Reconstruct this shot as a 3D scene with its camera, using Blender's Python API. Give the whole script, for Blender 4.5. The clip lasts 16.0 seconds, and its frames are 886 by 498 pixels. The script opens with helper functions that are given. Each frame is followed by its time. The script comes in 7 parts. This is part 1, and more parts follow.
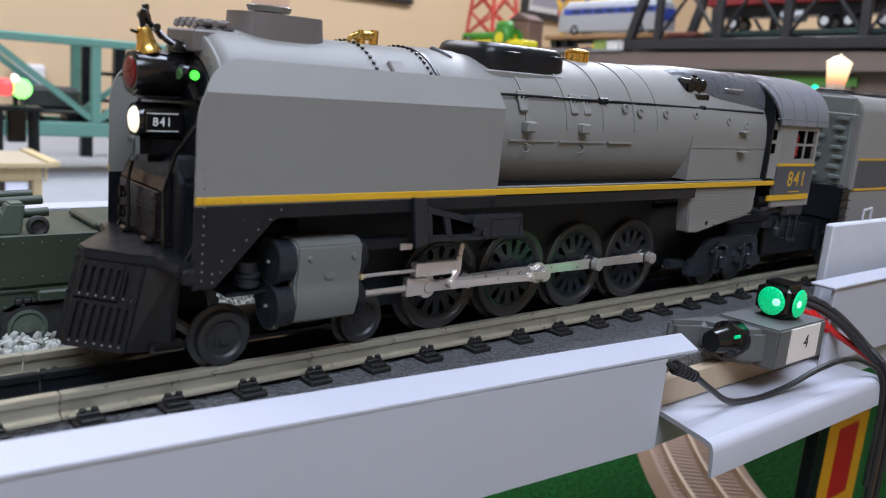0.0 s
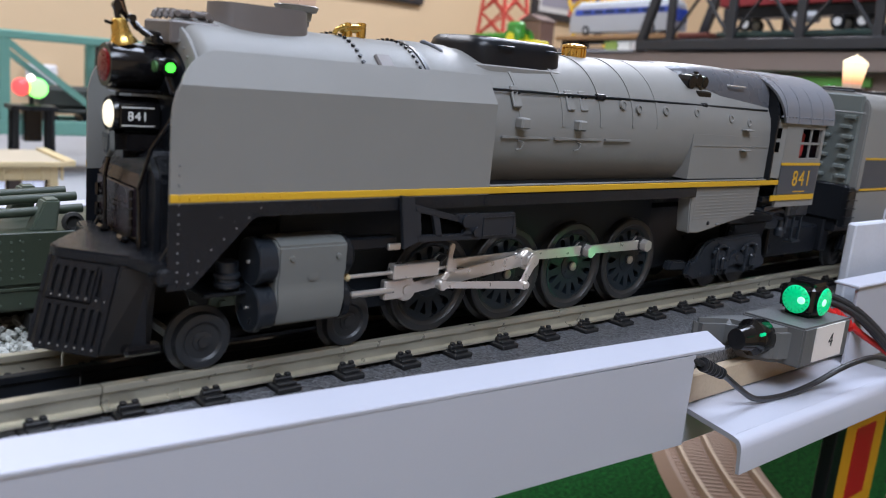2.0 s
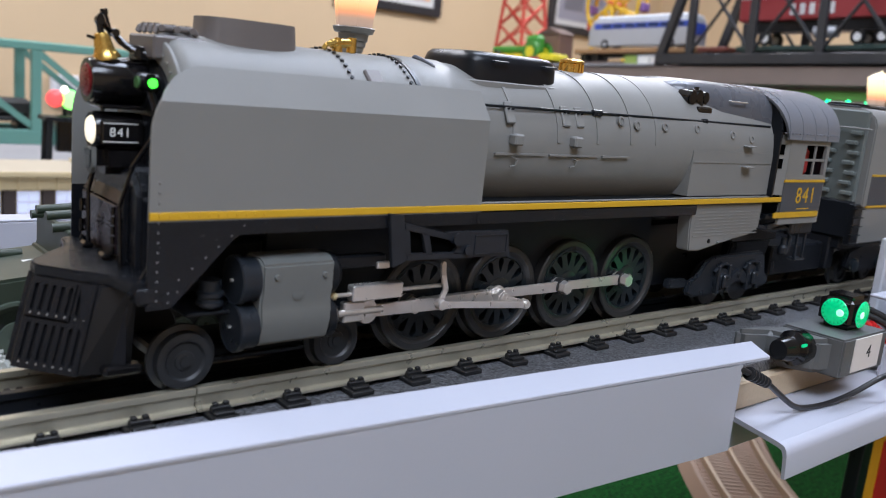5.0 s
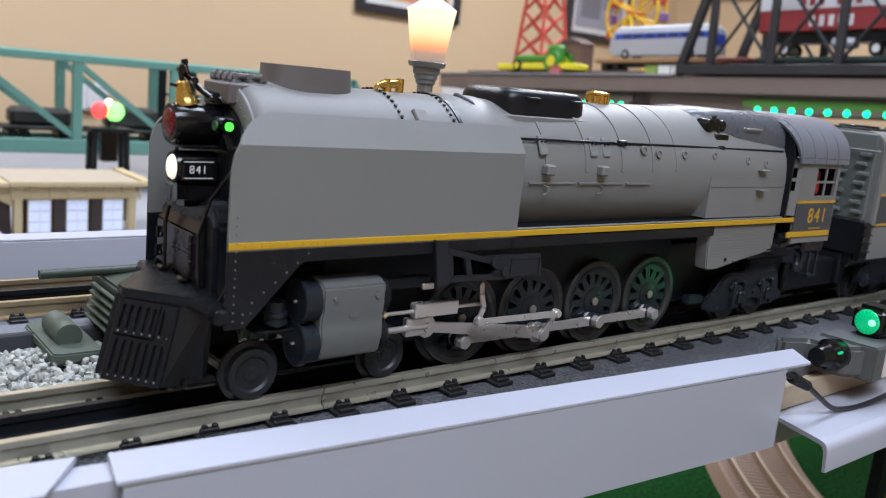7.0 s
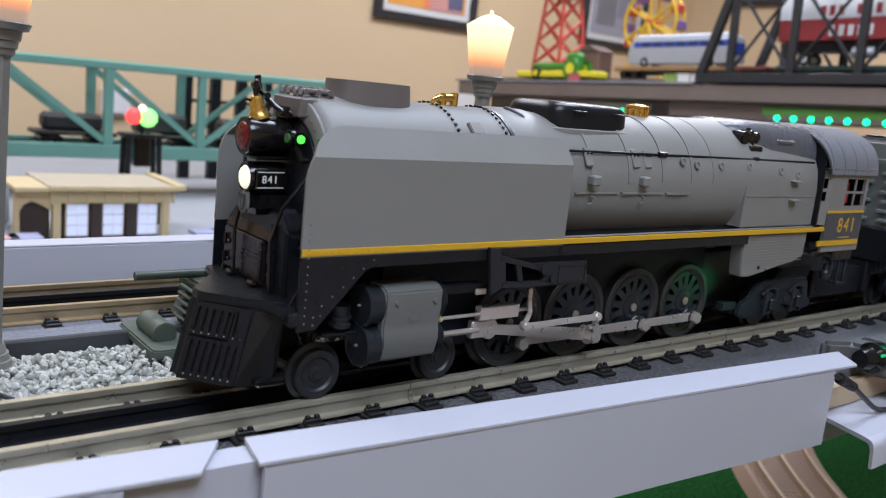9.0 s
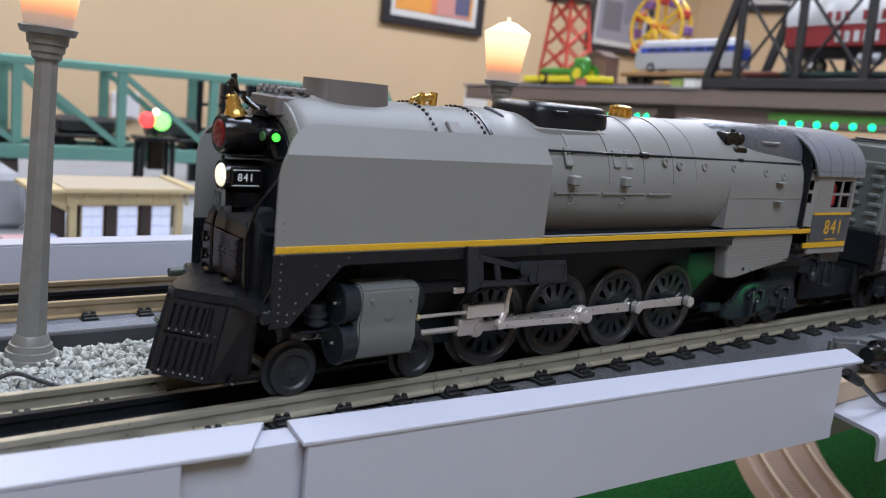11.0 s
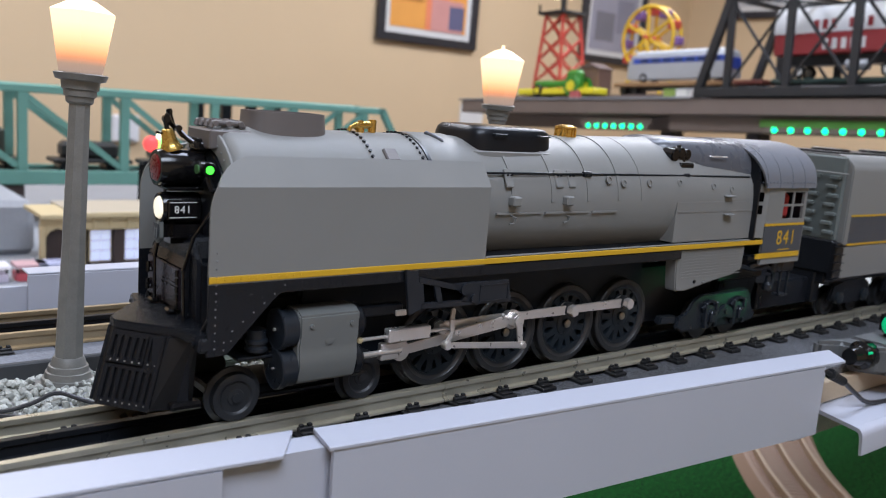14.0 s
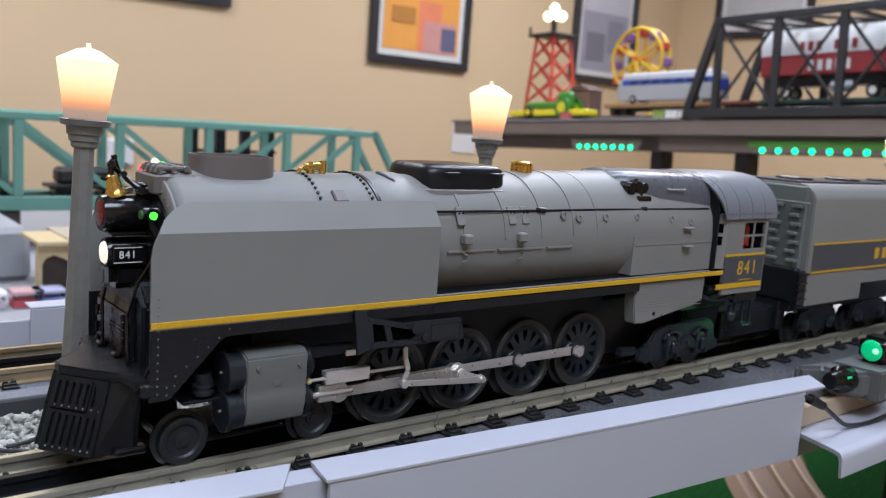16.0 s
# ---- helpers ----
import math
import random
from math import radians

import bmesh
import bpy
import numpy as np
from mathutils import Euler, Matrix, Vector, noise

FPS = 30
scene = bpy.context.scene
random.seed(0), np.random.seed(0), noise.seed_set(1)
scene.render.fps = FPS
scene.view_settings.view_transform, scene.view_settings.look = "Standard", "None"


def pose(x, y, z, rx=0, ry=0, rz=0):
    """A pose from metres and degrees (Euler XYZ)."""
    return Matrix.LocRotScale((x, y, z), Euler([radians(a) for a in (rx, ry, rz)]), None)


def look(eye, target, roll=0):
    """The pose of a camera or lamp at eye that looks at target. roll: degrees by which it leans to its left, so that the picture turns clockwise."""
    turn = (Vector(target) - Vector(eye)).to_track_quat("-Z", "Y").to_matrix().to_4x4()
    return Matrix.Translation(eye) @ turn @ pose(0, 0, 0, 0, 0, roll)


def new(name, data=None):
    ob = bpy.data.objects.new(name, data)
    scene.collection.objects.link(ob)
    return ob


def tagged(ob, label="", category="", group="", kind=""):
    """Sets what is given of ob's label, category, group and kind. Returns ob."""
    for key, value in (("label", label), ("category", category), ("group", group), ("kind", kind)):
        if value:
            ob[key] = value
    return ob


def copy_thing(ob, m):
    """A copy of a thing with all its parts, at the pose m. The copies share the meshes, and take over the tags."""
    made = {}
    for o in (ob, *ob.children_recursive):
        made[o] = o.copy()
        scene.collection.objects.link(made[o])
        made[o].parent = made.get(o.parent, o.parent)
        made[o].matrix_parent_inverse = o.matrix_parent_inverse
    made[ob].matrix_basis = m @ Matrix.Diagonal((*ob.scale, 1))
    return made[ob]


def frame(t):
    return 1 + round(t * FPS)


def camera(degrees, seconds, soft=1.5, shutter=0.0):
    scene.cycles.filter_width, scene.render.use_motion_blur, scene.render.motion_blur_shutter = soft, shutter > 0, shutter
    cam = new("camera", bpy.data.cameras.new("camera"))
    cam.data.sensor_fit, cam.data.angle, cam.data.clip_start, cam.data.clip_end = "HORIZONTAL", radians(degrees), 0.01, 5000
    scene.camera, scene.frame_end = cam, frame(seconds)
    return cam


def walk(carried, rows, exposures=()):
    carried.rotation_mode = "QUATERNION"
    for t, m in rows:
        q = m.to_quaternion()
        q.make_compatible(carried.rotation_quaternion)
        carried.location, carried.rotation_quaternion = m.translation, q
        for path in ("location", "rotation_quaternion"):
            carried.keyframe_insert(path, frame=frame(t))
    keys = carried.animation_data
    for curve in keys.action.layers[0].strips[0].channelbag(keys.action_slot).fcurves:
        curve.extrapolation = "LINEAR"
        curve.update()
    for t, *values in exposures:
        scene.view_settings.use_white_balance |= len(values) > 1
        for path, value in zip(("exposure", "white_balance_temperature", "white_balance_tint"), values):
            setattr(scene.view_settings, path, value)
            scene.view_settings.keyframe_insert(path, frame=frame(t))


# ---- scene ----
cam = camera(54.8, 16.0, soft=1.05)
PATH = [
    (0.0, (-0.1324, -0.2748, 0.1075), (0.521, 0.4531, -0.1004), 5.51),
    (0.5, (-0.1327, -0.2736, 0.1068), (0.5207, 0.4541, -0.1018), 5.58),
    (1.0, (-0.1348, -0.2722, 0.1045), (0.5164, 0.4568, -0.1065), 5.58),
    (1.5, (-0.1363, -0.2721, 0.1044), (0.5127, 0.459, -0.1061), 5.56),
    (2.0, (-0.1411, -0.2713, 0.1057), (0.5058, 0.4623, -0.1022), 5.56),
    (2.5, (-0.1408, -0.2712, 0.1031), (0.5055, 0.463, -0.1049), 5.57),
    (3.0, (-0.1422, -0.2712, 0.1036), (0.5034, 0.4635, -0.1046), 5.58),
    (5.5, (-0.1814, -0.2716, 0.1108), (0.4525, 0.4766, -0.0847), 5.88),
    (6.0, (-0.1969, -0.2754, 0.1143), (0.433, 0.4758, -0.0831), 5.98),
    (6.5, (-0.2101, -0.2809, 0.1175), (0.4177, 0.4721, -0.0797), 5.86),
    (7.0, (-0.221, -0.2844, 0.1202), (0.4064, 0.4695, -0.0744), 5.77),
    (7.5, (-0.2304, -0.2849, 0.1214), (0.3959, 0.4702, -0.0727), 5.87),
    (8.0, (-0.2403, -0.2849, 0.1207), (0.3832, 0.4728, -0.072), 5.89),
    (8.5, (-0.2534, -0.2831, 0.1225), (0.3666, 0.4777, -0.0692), 5.94),
    (9.0, (-0.2587, -0.2847, 0.1221), (0.3608, 0.477, -0.0678), 5.99),
    (11.5, (-0.2817, -0.295, 0.1207), (0.3334, 0.4719, -0.0626), 6.06),
    (12.0, (-0.2861, -0.2988, 0.1203), (0.3278, 0.4691, -0.0625), 5.63),
    (12.5, (-0.2856, -0.3042, 0.1226), (0.3306, 0.4622, -0.0589), 5.27),
    (13.0, (-0.2871, -0.3062, 0.1244), (0.3299, 0.4602, -0.0543), 4.82),
    (13.5, (-0.291, -0.3077, 0.1255), (0.3259, 0.4593, -0.0507), 4.79),
    (14.0, (-0.2959, -0.3127, 0.1293), (0.3212, 0.4553, -0.042), 4.61),
    (14.5, (-0.302, -0.3193, 0.1336), (0.317, 0.4488, -0.0304), 4.32),
    (15.0, (-0.3046, -0.3234, 0.1374), (0.3171, 0.4439, -0.0199), 4.18),
    (15.5, (-0.3049, -0.3226, 0.1383), (0.3171, 0.4454, -0.0148), 4.17),
    (16.0, (-0.3043, -0.3246, 0.1401), (0.3193, 0.4427, -0.0099), 4.19),
]
TRAVEL = [
    (0.0, 0.0000), (0.5, 0.0048), (1.0, 0.0090), (1.5, 0.0148), (2.0, 0.0208), (2.5, 0.0251), (3.0, 0.0312), (5.5, 0.0642), (6.0, 0.0672), (6.5, 0.0745), (7.0, 0.0836), (7.5, 0.0897), (8.0, 0.0922), (8.5, 0.0946), (9.0, 0.0979), (11.5, 0.1288), (12.0, 0.1340), (12.5, 0.1388), (13.0, 0.1438), (13.5, 0.1515), (14.0, 0.1572), (14.5, 0.1621), (15.0, 0.1670), (15.5, 0.1734), (16.0, 0.1792)
]

walk(cam, [(t, look(eye, target, roll)) for t, eye, target, roll in PATH], ((0.0, 0.16), (3.0, 0.17), (6.0, 0.13), (9.0, 0.02), (12.0, 0.02), (16.0, -0.03)))
cam.data.dof.use_dof, cam.data.dof.focus_distance, cam.data.dof.aperture_fstop = True, 0.38, 16.0

# ---- light: ceiling lamps of a room with pale walls ----
world = bpy.data.worlds.new("world")
scene.world = world
world.use_nodes = True
world.node_tree.nodes["Background"].inputs[0].default_value = (0.9, 0.95, 1.0, 1)
world.node_tree.nodes["Background"].inputs[1].default_value = 0.3


def ceiling_lamp(x, y, z, sx, sy, power, colour=(1.0, 0.97, 0.92)):
    data = bpy.data.lights.new("ceiling_light", "AREA")
    data.shape, data.size, data.size_y, data.energy, data.color = "RECTANGLE", sx, sy, power, colour
    ob = new("ceiling_light_glow", data)
    ob.matrix_world = pose(x, y, z)


# the green signal cube throws its light on the wheels
data = bpy.data.lights.new("signal_beam", "SPOT")
data.energy, data.color, data.spot_size, data.spot_blend, data.shadow_soft_size = 0.014, (0.05, 1.0, 0.35), radians(22), 0.9, 0.004
new("signal_beam", data).matrix_world = look((0.2525, -0.0795, 0.0112), (0.137, -0.018, 0.022))
ceiling_lamp(-0.55, -1.2, 1.72, 1.6, 0.9, 54, (0.80, 0.90, 1.10))
ceiling_lamp(0.9, 0.3, 1.72, 1.4, 0.7, 33, (0.80, 0.90, 1.14))
ceiling_lamp(2.4, 1.5, 1.72, 1.2, 0.6, 50, (0.92, 0.94, 1.04))
ceiling_lamp(-0.4, 1.7, 1.72, 1.2, 0.6, 40, (0.92, 0.94, 1.04))

# ---- materials ----


def mat(name, colour, rough=0.5, metal=0.0, vary=0.12, scale=60.0, bump=0.0, bump_scale=900.0, coat=0.0, emit=0.0, glow=None, random_tint=0.0, contrast=0.0, spec=0.5):
    """Surface with blotches (scale) and fine grain (bump_scale), both per metre."""
    m = bpy.data.materials.new(name)
    m.use_nodes = True
    nt = m.node_tree
    b = nt.nodes["Principled BSDF"]
    b.inputs["Roughness"].default_value, b.inputs["Metallic"].default_value = rough, metal
    b.inputs["Coat Weight"].default_value = coat
    b.inputs["Specular IOR Level"].default_value = spec
    co = nt.nodes.new("ShaderNodeTexCoord")
    n1, n2 = nt.nodes.new("ShaderNodeTexNoise"), nt.nodes.new("ShaderNodeTexNoise")
    n1.inputs["Scale"].default_value, n1.inputs["Detail"].default_value = scale, 4
    n2.inputs["Scale"].default_value, n2.inputs["Detail"].default_value = bump_scale, 3
    nt.links.new(co.outputs["Object"], n1.inputs["Vector"])
    nt.links.new(co.outputs["Object"], n2.inputs["Vector"])
    mix = nt.nodes.new("ShaderNodeMix")
    mix.data_type = "RGBA"
    lo = [c * (1 - vary) for c in colour]
    hi = [min(1, c * (1 + vary)) for c in colour]
    mix.inputs["A"].default_value, mix.inputs["B"].default_value = (*lo, 1), (*hi, 1)
    avg = nt.nodes.new("ShaderNodeMath")
    avg.operation = "MULTIPLY_ADD"
    avg.inputs[1].default_value, avg.inputs[2].default_value = 0.4, 0.0
    nt.links.new(n2.outputs["Fac"], avg.inputs[0])
    add = nt.nodes.new("ShaderNodeMath")
    add.operation = "MULTIPLY_ADD"
    add.inputs[1].default_value = 0.6
    nt.links.new(n1.outputs["Fac"], add.inputs[0])
    nt.links.new(avg.outputs[0], add.inputs[2])
    fac = add.outputs[0]
    if contrast:
        cr = nt.nodes.new("ShaderNodeMapRange")
        cr.inputs["From Min"].default_value, cr.inputs["From Max"].default_value = 0.5 - contrast, 0.5 + contrast
        nt.links.new(fac, cr.inputs["Value"])
        fac = cr.outputs["Result"]
    if random_tint:
        info = nt.nodes.new("ShaderNodeNewGeometry")
        rt = nt.nodes.new("ShaderNodeMath")
        rt.operation = "MULTIPLY_ADD"
        rt.inputs[1].default_value = random_tint
        nt.links.new(info.outputs["Random Per Island"], rt.inputs[0])
        nt.links.new(fac, rt.inputs[2])
        fac = rt.outputs[0]
    nt.links.new(fac, mix.inputs["Factor"])
    nt.links.new(mix.outputs["Result"], b.inputs["Base Color"])
    rr = nt.nodes.new("ShaderNodeMapRange")
    rr.inputs["To Min"].default_value, rr.inputs["To Max"].default_value = max(0, rough - 0.08), min(1, rough + 0.08)
    nt.links.new(n1.outputs["Fac"], rr.inputs["Value"])
    nt.links.new(rr.outputs["Result"], b.inputs["Roughness"])
    if bump:
        bp = nt.nodes.new("ShaderNodeBump")
        bp.inputs["Strength"].default_value, bp.inputs["Distance"].default_value = bump, 0.0006
        nt.links.new(n2.outputs["Fac"], bp.inputs["Height"])
        nt.links.new(bp.outputs["Normal"], b.inputs["Normal"])
    if emit:
        b.inputs["Emission Color"].default_value = (*(glow or colour), 1)
        b.inputs["Emission Strength"].default_value = emit
    return m


M_GREY = mat("grey_paint", (0.210, 0.209, 0.200), 0.45, 0, 0.08, 40, 0.12, 2500, spec=0.36)
M_GREY2 = mat("brown_grey_paint", (0.135, 0.12, 0.115), 0.45, 0, 0.06, 40, 0.05, 2500)
M_ROOF = mat("roof_paint", (0.17, 0.18, 0.205), 0.3, 0, 0.1, 60, 0.08, 2500)
M_BLACK = mat("black_paint", (0.0085, 0.0100, 0.0130), 0.3, 0, 0.25, 70, 0.08, 2500, spec=0.30)
M_GLOSS = mat("gloss_black", (0.006, 0.0055, 0.006), 0.14, 0, 0.2, 60, 0.03, 2500)
M_DECK = mat("deck_black", (0.0095, 0.0110, 0.0145), 0.24, 0, 0.3, 300, 0.48, 1700, spec=0.36)
M_WHEEL = mat("wheel_black", (0.012, 0.017, 0.022), 0.3, 0.0, 0.2, 200, 0.1, 2500, spec=0.45)
M_TYRE = mat("tyre_steel", (0.040, 0.040, 0.041), 0.34, 0.35, 0.3, 200, 0.05, 2500)
M_STEEL = mat("bright_rod", (0.70, 0.665, 0.63), 0.3, 0.72, 0.12, 200, 0.06, 2500)
M_YELLOW = mat("yellow_stripe", (0.62, 0.36, 0.02), 0.45, 0, 0.06, 200)
M_NAVY = mat("slate_panel", (0.06, 0.068, 0.082), 0.45, 0, 0.08, 60)
M_GOLD = mat("brass", (0.75, 0.5, 0.14), 0.26, 1.0, 0.15, 300)
M_RED = mat("red_lens", (0.15, 0.006, 0.008), 0.28, 0, 0.4, 900, spec=0.3)
M_GREEN_LENS = mat("green_lamp", (0.05, 0.7, 0.05), 0.2, emit=2.2, glow=(0.06, 1.0, 0.05))
M_WHITE_LAMP = mat("headlight_glow", (1, 0.95, 0.8), 0.3, emit=0.8, glow=(1.0, 0.9, 0.68))
M_WHITE_TEXT = mat("white_lettering", (0.75, 0.75, 0.72), 0.5)
M_RAIL = mat("nickel_rail", (0.62, 0.58, 0.46), 0.3, 0.7, 0.2, 120, 0.05, 2000)
M_TIE = mat("black_tie", (0.012, 0.012, 0.013), 0.5, 0, 0.3, 200, 0.2, 2500)
M_ROADBED = mat("grey_roadbed", (0.108, 0.110, 0.119), 0.45, 0, 0.92, 900, 1.0, 1100, contrast=0.13)
# gloss-free black that puts the dark of holes and gaps into colour
M_VOID = mat("gap_shade_black", (0.002, 0.002, 0.002), 0.9, spec=0.0)
M_FASCIA = mat("white_plastic", (0.458, 0.468, 0.53), 0.36, 0, 0.06, 14, 0.03, 1500)
M_WOOD0 = mat("table_board", (0.25, 0.24, 0.22), 0.7, 0, 0.2, 30)
M_WALL = mat("tan_wall", (0.66, 0.50, 0.32), 0.7, 0, 0.05, 3, 0.1, 300)
M_DARKFLOOR = mat("room_floor", (0.16, 0.14, 0.12), 0.6, 0, 0.2, 5)
M_CEIL = mat("white_ceiling", (0.75, 0.75, 0.72), 0.8, 0, 0.05, 5)

M_YOKE = mat("yoke_grey_black", (0.019, 0.022, 0.028), 0.34, 0, 0.15, 150, 0.1, 2500, spec=0.4)
M_HEAD = mat("head_black", (0.016, 0.020, 0.026), 0.3, 0, 0.2, 150, 0.1, 2500, spec=0.4)
M_CYL = mat("cylinder_grey", (0.135, 0.142, 0.136), 0.4, 0, 0.06, 60, 0.06, 2500)
# rivets a lighter grey than the black skirt
M_RIVET = mat("light_grey_rivet", (0.2, 0.2, 0.21), 0.3, 0.3)
# black with a purple tint, a pinkish reflection put into the colour
M_DOOR = mat("door_reflection_tint", (0.022, 0.015, 0.019), 0.26, 0, 0.3, 120, 0.1, 2500, spec=0.32)
M_TURRET = mat("turret_blue_black", (0.095, 0.10, 0.115), 0.28, 0, 0.1, 80, 0.06, 2500)
M_PLATE = mat("inner_plate_black", (0.013, 0.0175, 0.024), 0.5, 0, 0.3, 120, 0.1, 2500, spec=0.2)
M_TRUCKW = mat("truck_wheel_grey", (0.026, 0.028, 0.031), 0.42, 0, 0.25, 250, 0.15, 2500)
M_TBLACK = mat("track_black", (0.004, 0.004, 0.0045), 0.5, 0, 0.3, 200)

# ---- mesh helpers ----


def merge(bm, src, m=None):
    me = bpy.data.meshes.new("tmp")
    src.to_mesh(me)
    src.free()
    if m is not None:
        me.transform(m)
    bm.from_mesh(me)
    bpy.data.meshes.remove(me)
    return bm


def box(bm, x0, x1, y0, y1, z0, z1, bevel=0.0, m=None, seg=1):
    b = bmesh.new()
    bmesh.ops.create_cube(b, size=1, matrix=Matrix.Translation(((x0 + x1) / 2, (y0 + y1) / 2, (z0 + z1) / 2)) @ Matrix.Diagonal((abs(x1 - x0), abs(y1 - y0), abs(z1 - z0), 1)))
    if bevel:
        bmesh.ops.bevel(b, geom=b.edges[:], offset=bevel, segments=seg, affect="EDGES", clamp_overlap=True)
    return merge(bm, b, m)


def rod(bm, p, q, r, r2=None, seg=16, bevel=0.0):
    """A cylinder or cone from p to q."""
    p, q = Vector(p), Vector(q)
    b = bmesh.new()
    bmesh.ops.create_cone(b, cap_ends=True, segments=seg, radius1=r, radius2=r if r2 is None else r2, depth=(q - p).length)
    if bevel:
        bmesh.ops.bevel(b, geom=[e for e in b.edges if len(e.link_faces) == 2 and e.calc_face_angle() > 1], offset=bevel, segments=2, affect="EDGES")
    return merge(bm, b, Matrix.Translation((p + q) / 2) @ (q - p).to_track_quat("Z", "Y").to_matrix().to_4x4())


def prism(bm, pts, axis, a0, a1, bevel=0.0):
    """Polygon pts in the plane across axis (x: y,z; y: x,z; z: x,y), drawn out from a0 to a1."""
    b = bmesh.new()

    def at(u, v, a):
        return {"x": (a, u, v), "y": (u, a, v), "z": (u, v, a)}[axis]
    n = len(pts)
    v0 = [b.verts.new(at(u, v, a0)) for u, v in pts]
    v1 = [b.verts.new(at(u, v, a1)) for u, v in pts]
    b.faces.new(v0)
    b.faces.new(v1[::-1])
    for i in range(n):
        b.faces.new((v0[i], v1[i], v1[(i + 1) % n], v0[(i + 1) % n]))
    bmesh.ops.recalc_face_normals(b, faces=b.faces[:])
    if bevel:
        bmesh.ops.bevel(b, geom=[e for e in b.edges if e.calc_face_angle(0) > 0.5], offset=bevel, segments=2, affect="EDGES", clamp_overlap=True)
    return merge(bm, b)


def lathe(bm, prof, p, axis, seg=24):
    """prof: (distance along axis from p, radius)."""
    b = bmesh.new()
    rings = []
    for a, r in prof:
        rings.append([b.verts.new((max(r, 1e-5) * math.cos(2 * math.pi * k / seg), max(r, 1e-5) * math.sin(2 * math.pi * k / seg), a)) for k in range(seg)])
    for r0, r1 in zip(rings, rings[1:]):
        for k in range(seg):
            b.faces.new((r0[k], r0[(k + 1) % seg], r1[(k + 1) % seg], r1[k]))
    b.faces.new(rings[0][::-1])
    b.faces.new(rings[-1])
    bmesh.ops.recalc_face_normals(b, faces=b.faces[:])
    return merge(bm, b, Matrix.Translation(p) @ Vector(axis).to_track_quat("Z", "Y").to_matrix().to_4x4())


def tube(bm, pts, r, seg=8):
    for p, q in zip(pts, pts[1:]):
        rod(bm, p, q, r, seg=seg)
    for p in pts[1:-1]:
        b = bmesh.new()
        bmesh.ops.create_icosphere(b, subdivisions=1, radius=r * 1.02)
        merge(bm, b, Matrix.Translation(p))
    return bm


def smooth(pts, n=6):
    """Catmull-Rom curve through pts."""
    v = [Vector(p) for p in pts]
    v = [v[0] * 2 - v[1]] + v + [v[-1] * 2 - v[-2]]
    out = []
    for a, b, c, d in zip(v, v[1:], v[2:], v[3:]):
        for k in range(n):
            t = k / n
            out.append(((b * 2) + (c - a) * t + (a * 2 - b * 5 + c * 4 - d) * t ** 2 + (b * 3 - a - c * 3 + d) * t ** 3) * 0.5)
    return [p[:] for p in out] + [v[-2][:]]


def loft(bm, rings, closed=True, cap=True):
    """Skin over rings of equal length."""
    b = bmesh.new()
    vs = [[b.verts.new(p) for p in r] for r in rings]
    n = len(vs[0])
    for r0, r1 in zip(vs, vs[1:]):
        for k in range(n if closed else n - 1):
            b.faces.new((r0[k], r0[(k + 1) % n], r1[(k + 1) % n], r1[k]))
    if cap and closed:
        b.faces.new(vs[0][::-1])
        b.faces.new(vs[-1])
    bmesh.ops.recalc_face_normals(b, faces=b.faces[:])
    return merge(bm, b)


def part(name, bm, material, parent=None, label="", smooth=35.0):
    me = bpy.data.meshes.new(name)
    bm.to_mesh(me)
    bm.free()
    me.materials.append(material)
    if smooth:
        me.shade_smooth()
        me.set_sharp_from_angle(angle=radians(smooth))
    ob = new(name, me)
    if parent is not None:
        ob.parent = parent
    return tagged(ob, label)


def thing(name, label, category, group="", kind="", at=None):
    ob = new(name)
    ob.empty_display_size = 0.01
    if at is not None:
        ob.matrix_basis = at
    return tagged(ob, label, category, group, kind)


def lettering(name, text, size, material, parent, m, depth=0.0002, spacing=1.0):
    cu = bpy.data.curves.new(name, "FONT")
    cu.body, cu.size, cu.extrude, cu.align_x, cu.align_y, cu.space_character = text, size, depth, "CENTER", "CENTER", spacing
    cu.materials.append(material)
    ob = new(name, cu)
    ob.parent = parent
    ob.matrix_basis = m
    return ob


def N():
    return bmesh.new()


# ---- room ----
Z_FLOOR = -1.0
floor = tagged(part("floor", box(N(), -3, 5, -3, 4.6, Z_FLOOR - 0.05, Z_FLOOR), M_DARKFLOOR), "dark room floor under the layout tables", "floor", kind="structure")
ceiling = tagged(part("ceiling", box(N(), -3, 5, -3, 4.6, 1.8, 1.85), M_CEIL), "plain white room ceiling", "ceiling", kind="structure")
WALL_Y = 3.0
tagged(part("wall_north", box(N(), -3, 5, WALL_Y, WALL_Y + 0.1, Z_FLOOR, 1.8), M_WALL), "tan painted wall behind the layout", "wall", kind="structure")
tagged(part("wall_east", box(N(), 4.14, 4.24, -3, WALL_Y, Z_FLOOR, 1.8), M_WALL), "tan painted side wall", "wall", kind="structure")
tagged(part("wall_south", box(N(), -3, 5, -3.1, -3, Z_FLOOR, 1.8), M_WALL), "tan painted wall", "wall", kind="structure")
tagged(part("wall_west", box(N(), -3.1, -3, -3, WALL_Y, Z_FLOOR, 1.8), M_WALL), "tan painted wall", "wall", kind="structure")

Z_BED, Z_BASE = -0.0105, -0.021
tagged(part("layout_table", box(N(), -1.6, 3.0, -0.072, 0.2145, -0.035, Z_BASE), M_WOOD0), "plain layout table top under the roadbed", "table top", kind="structure")
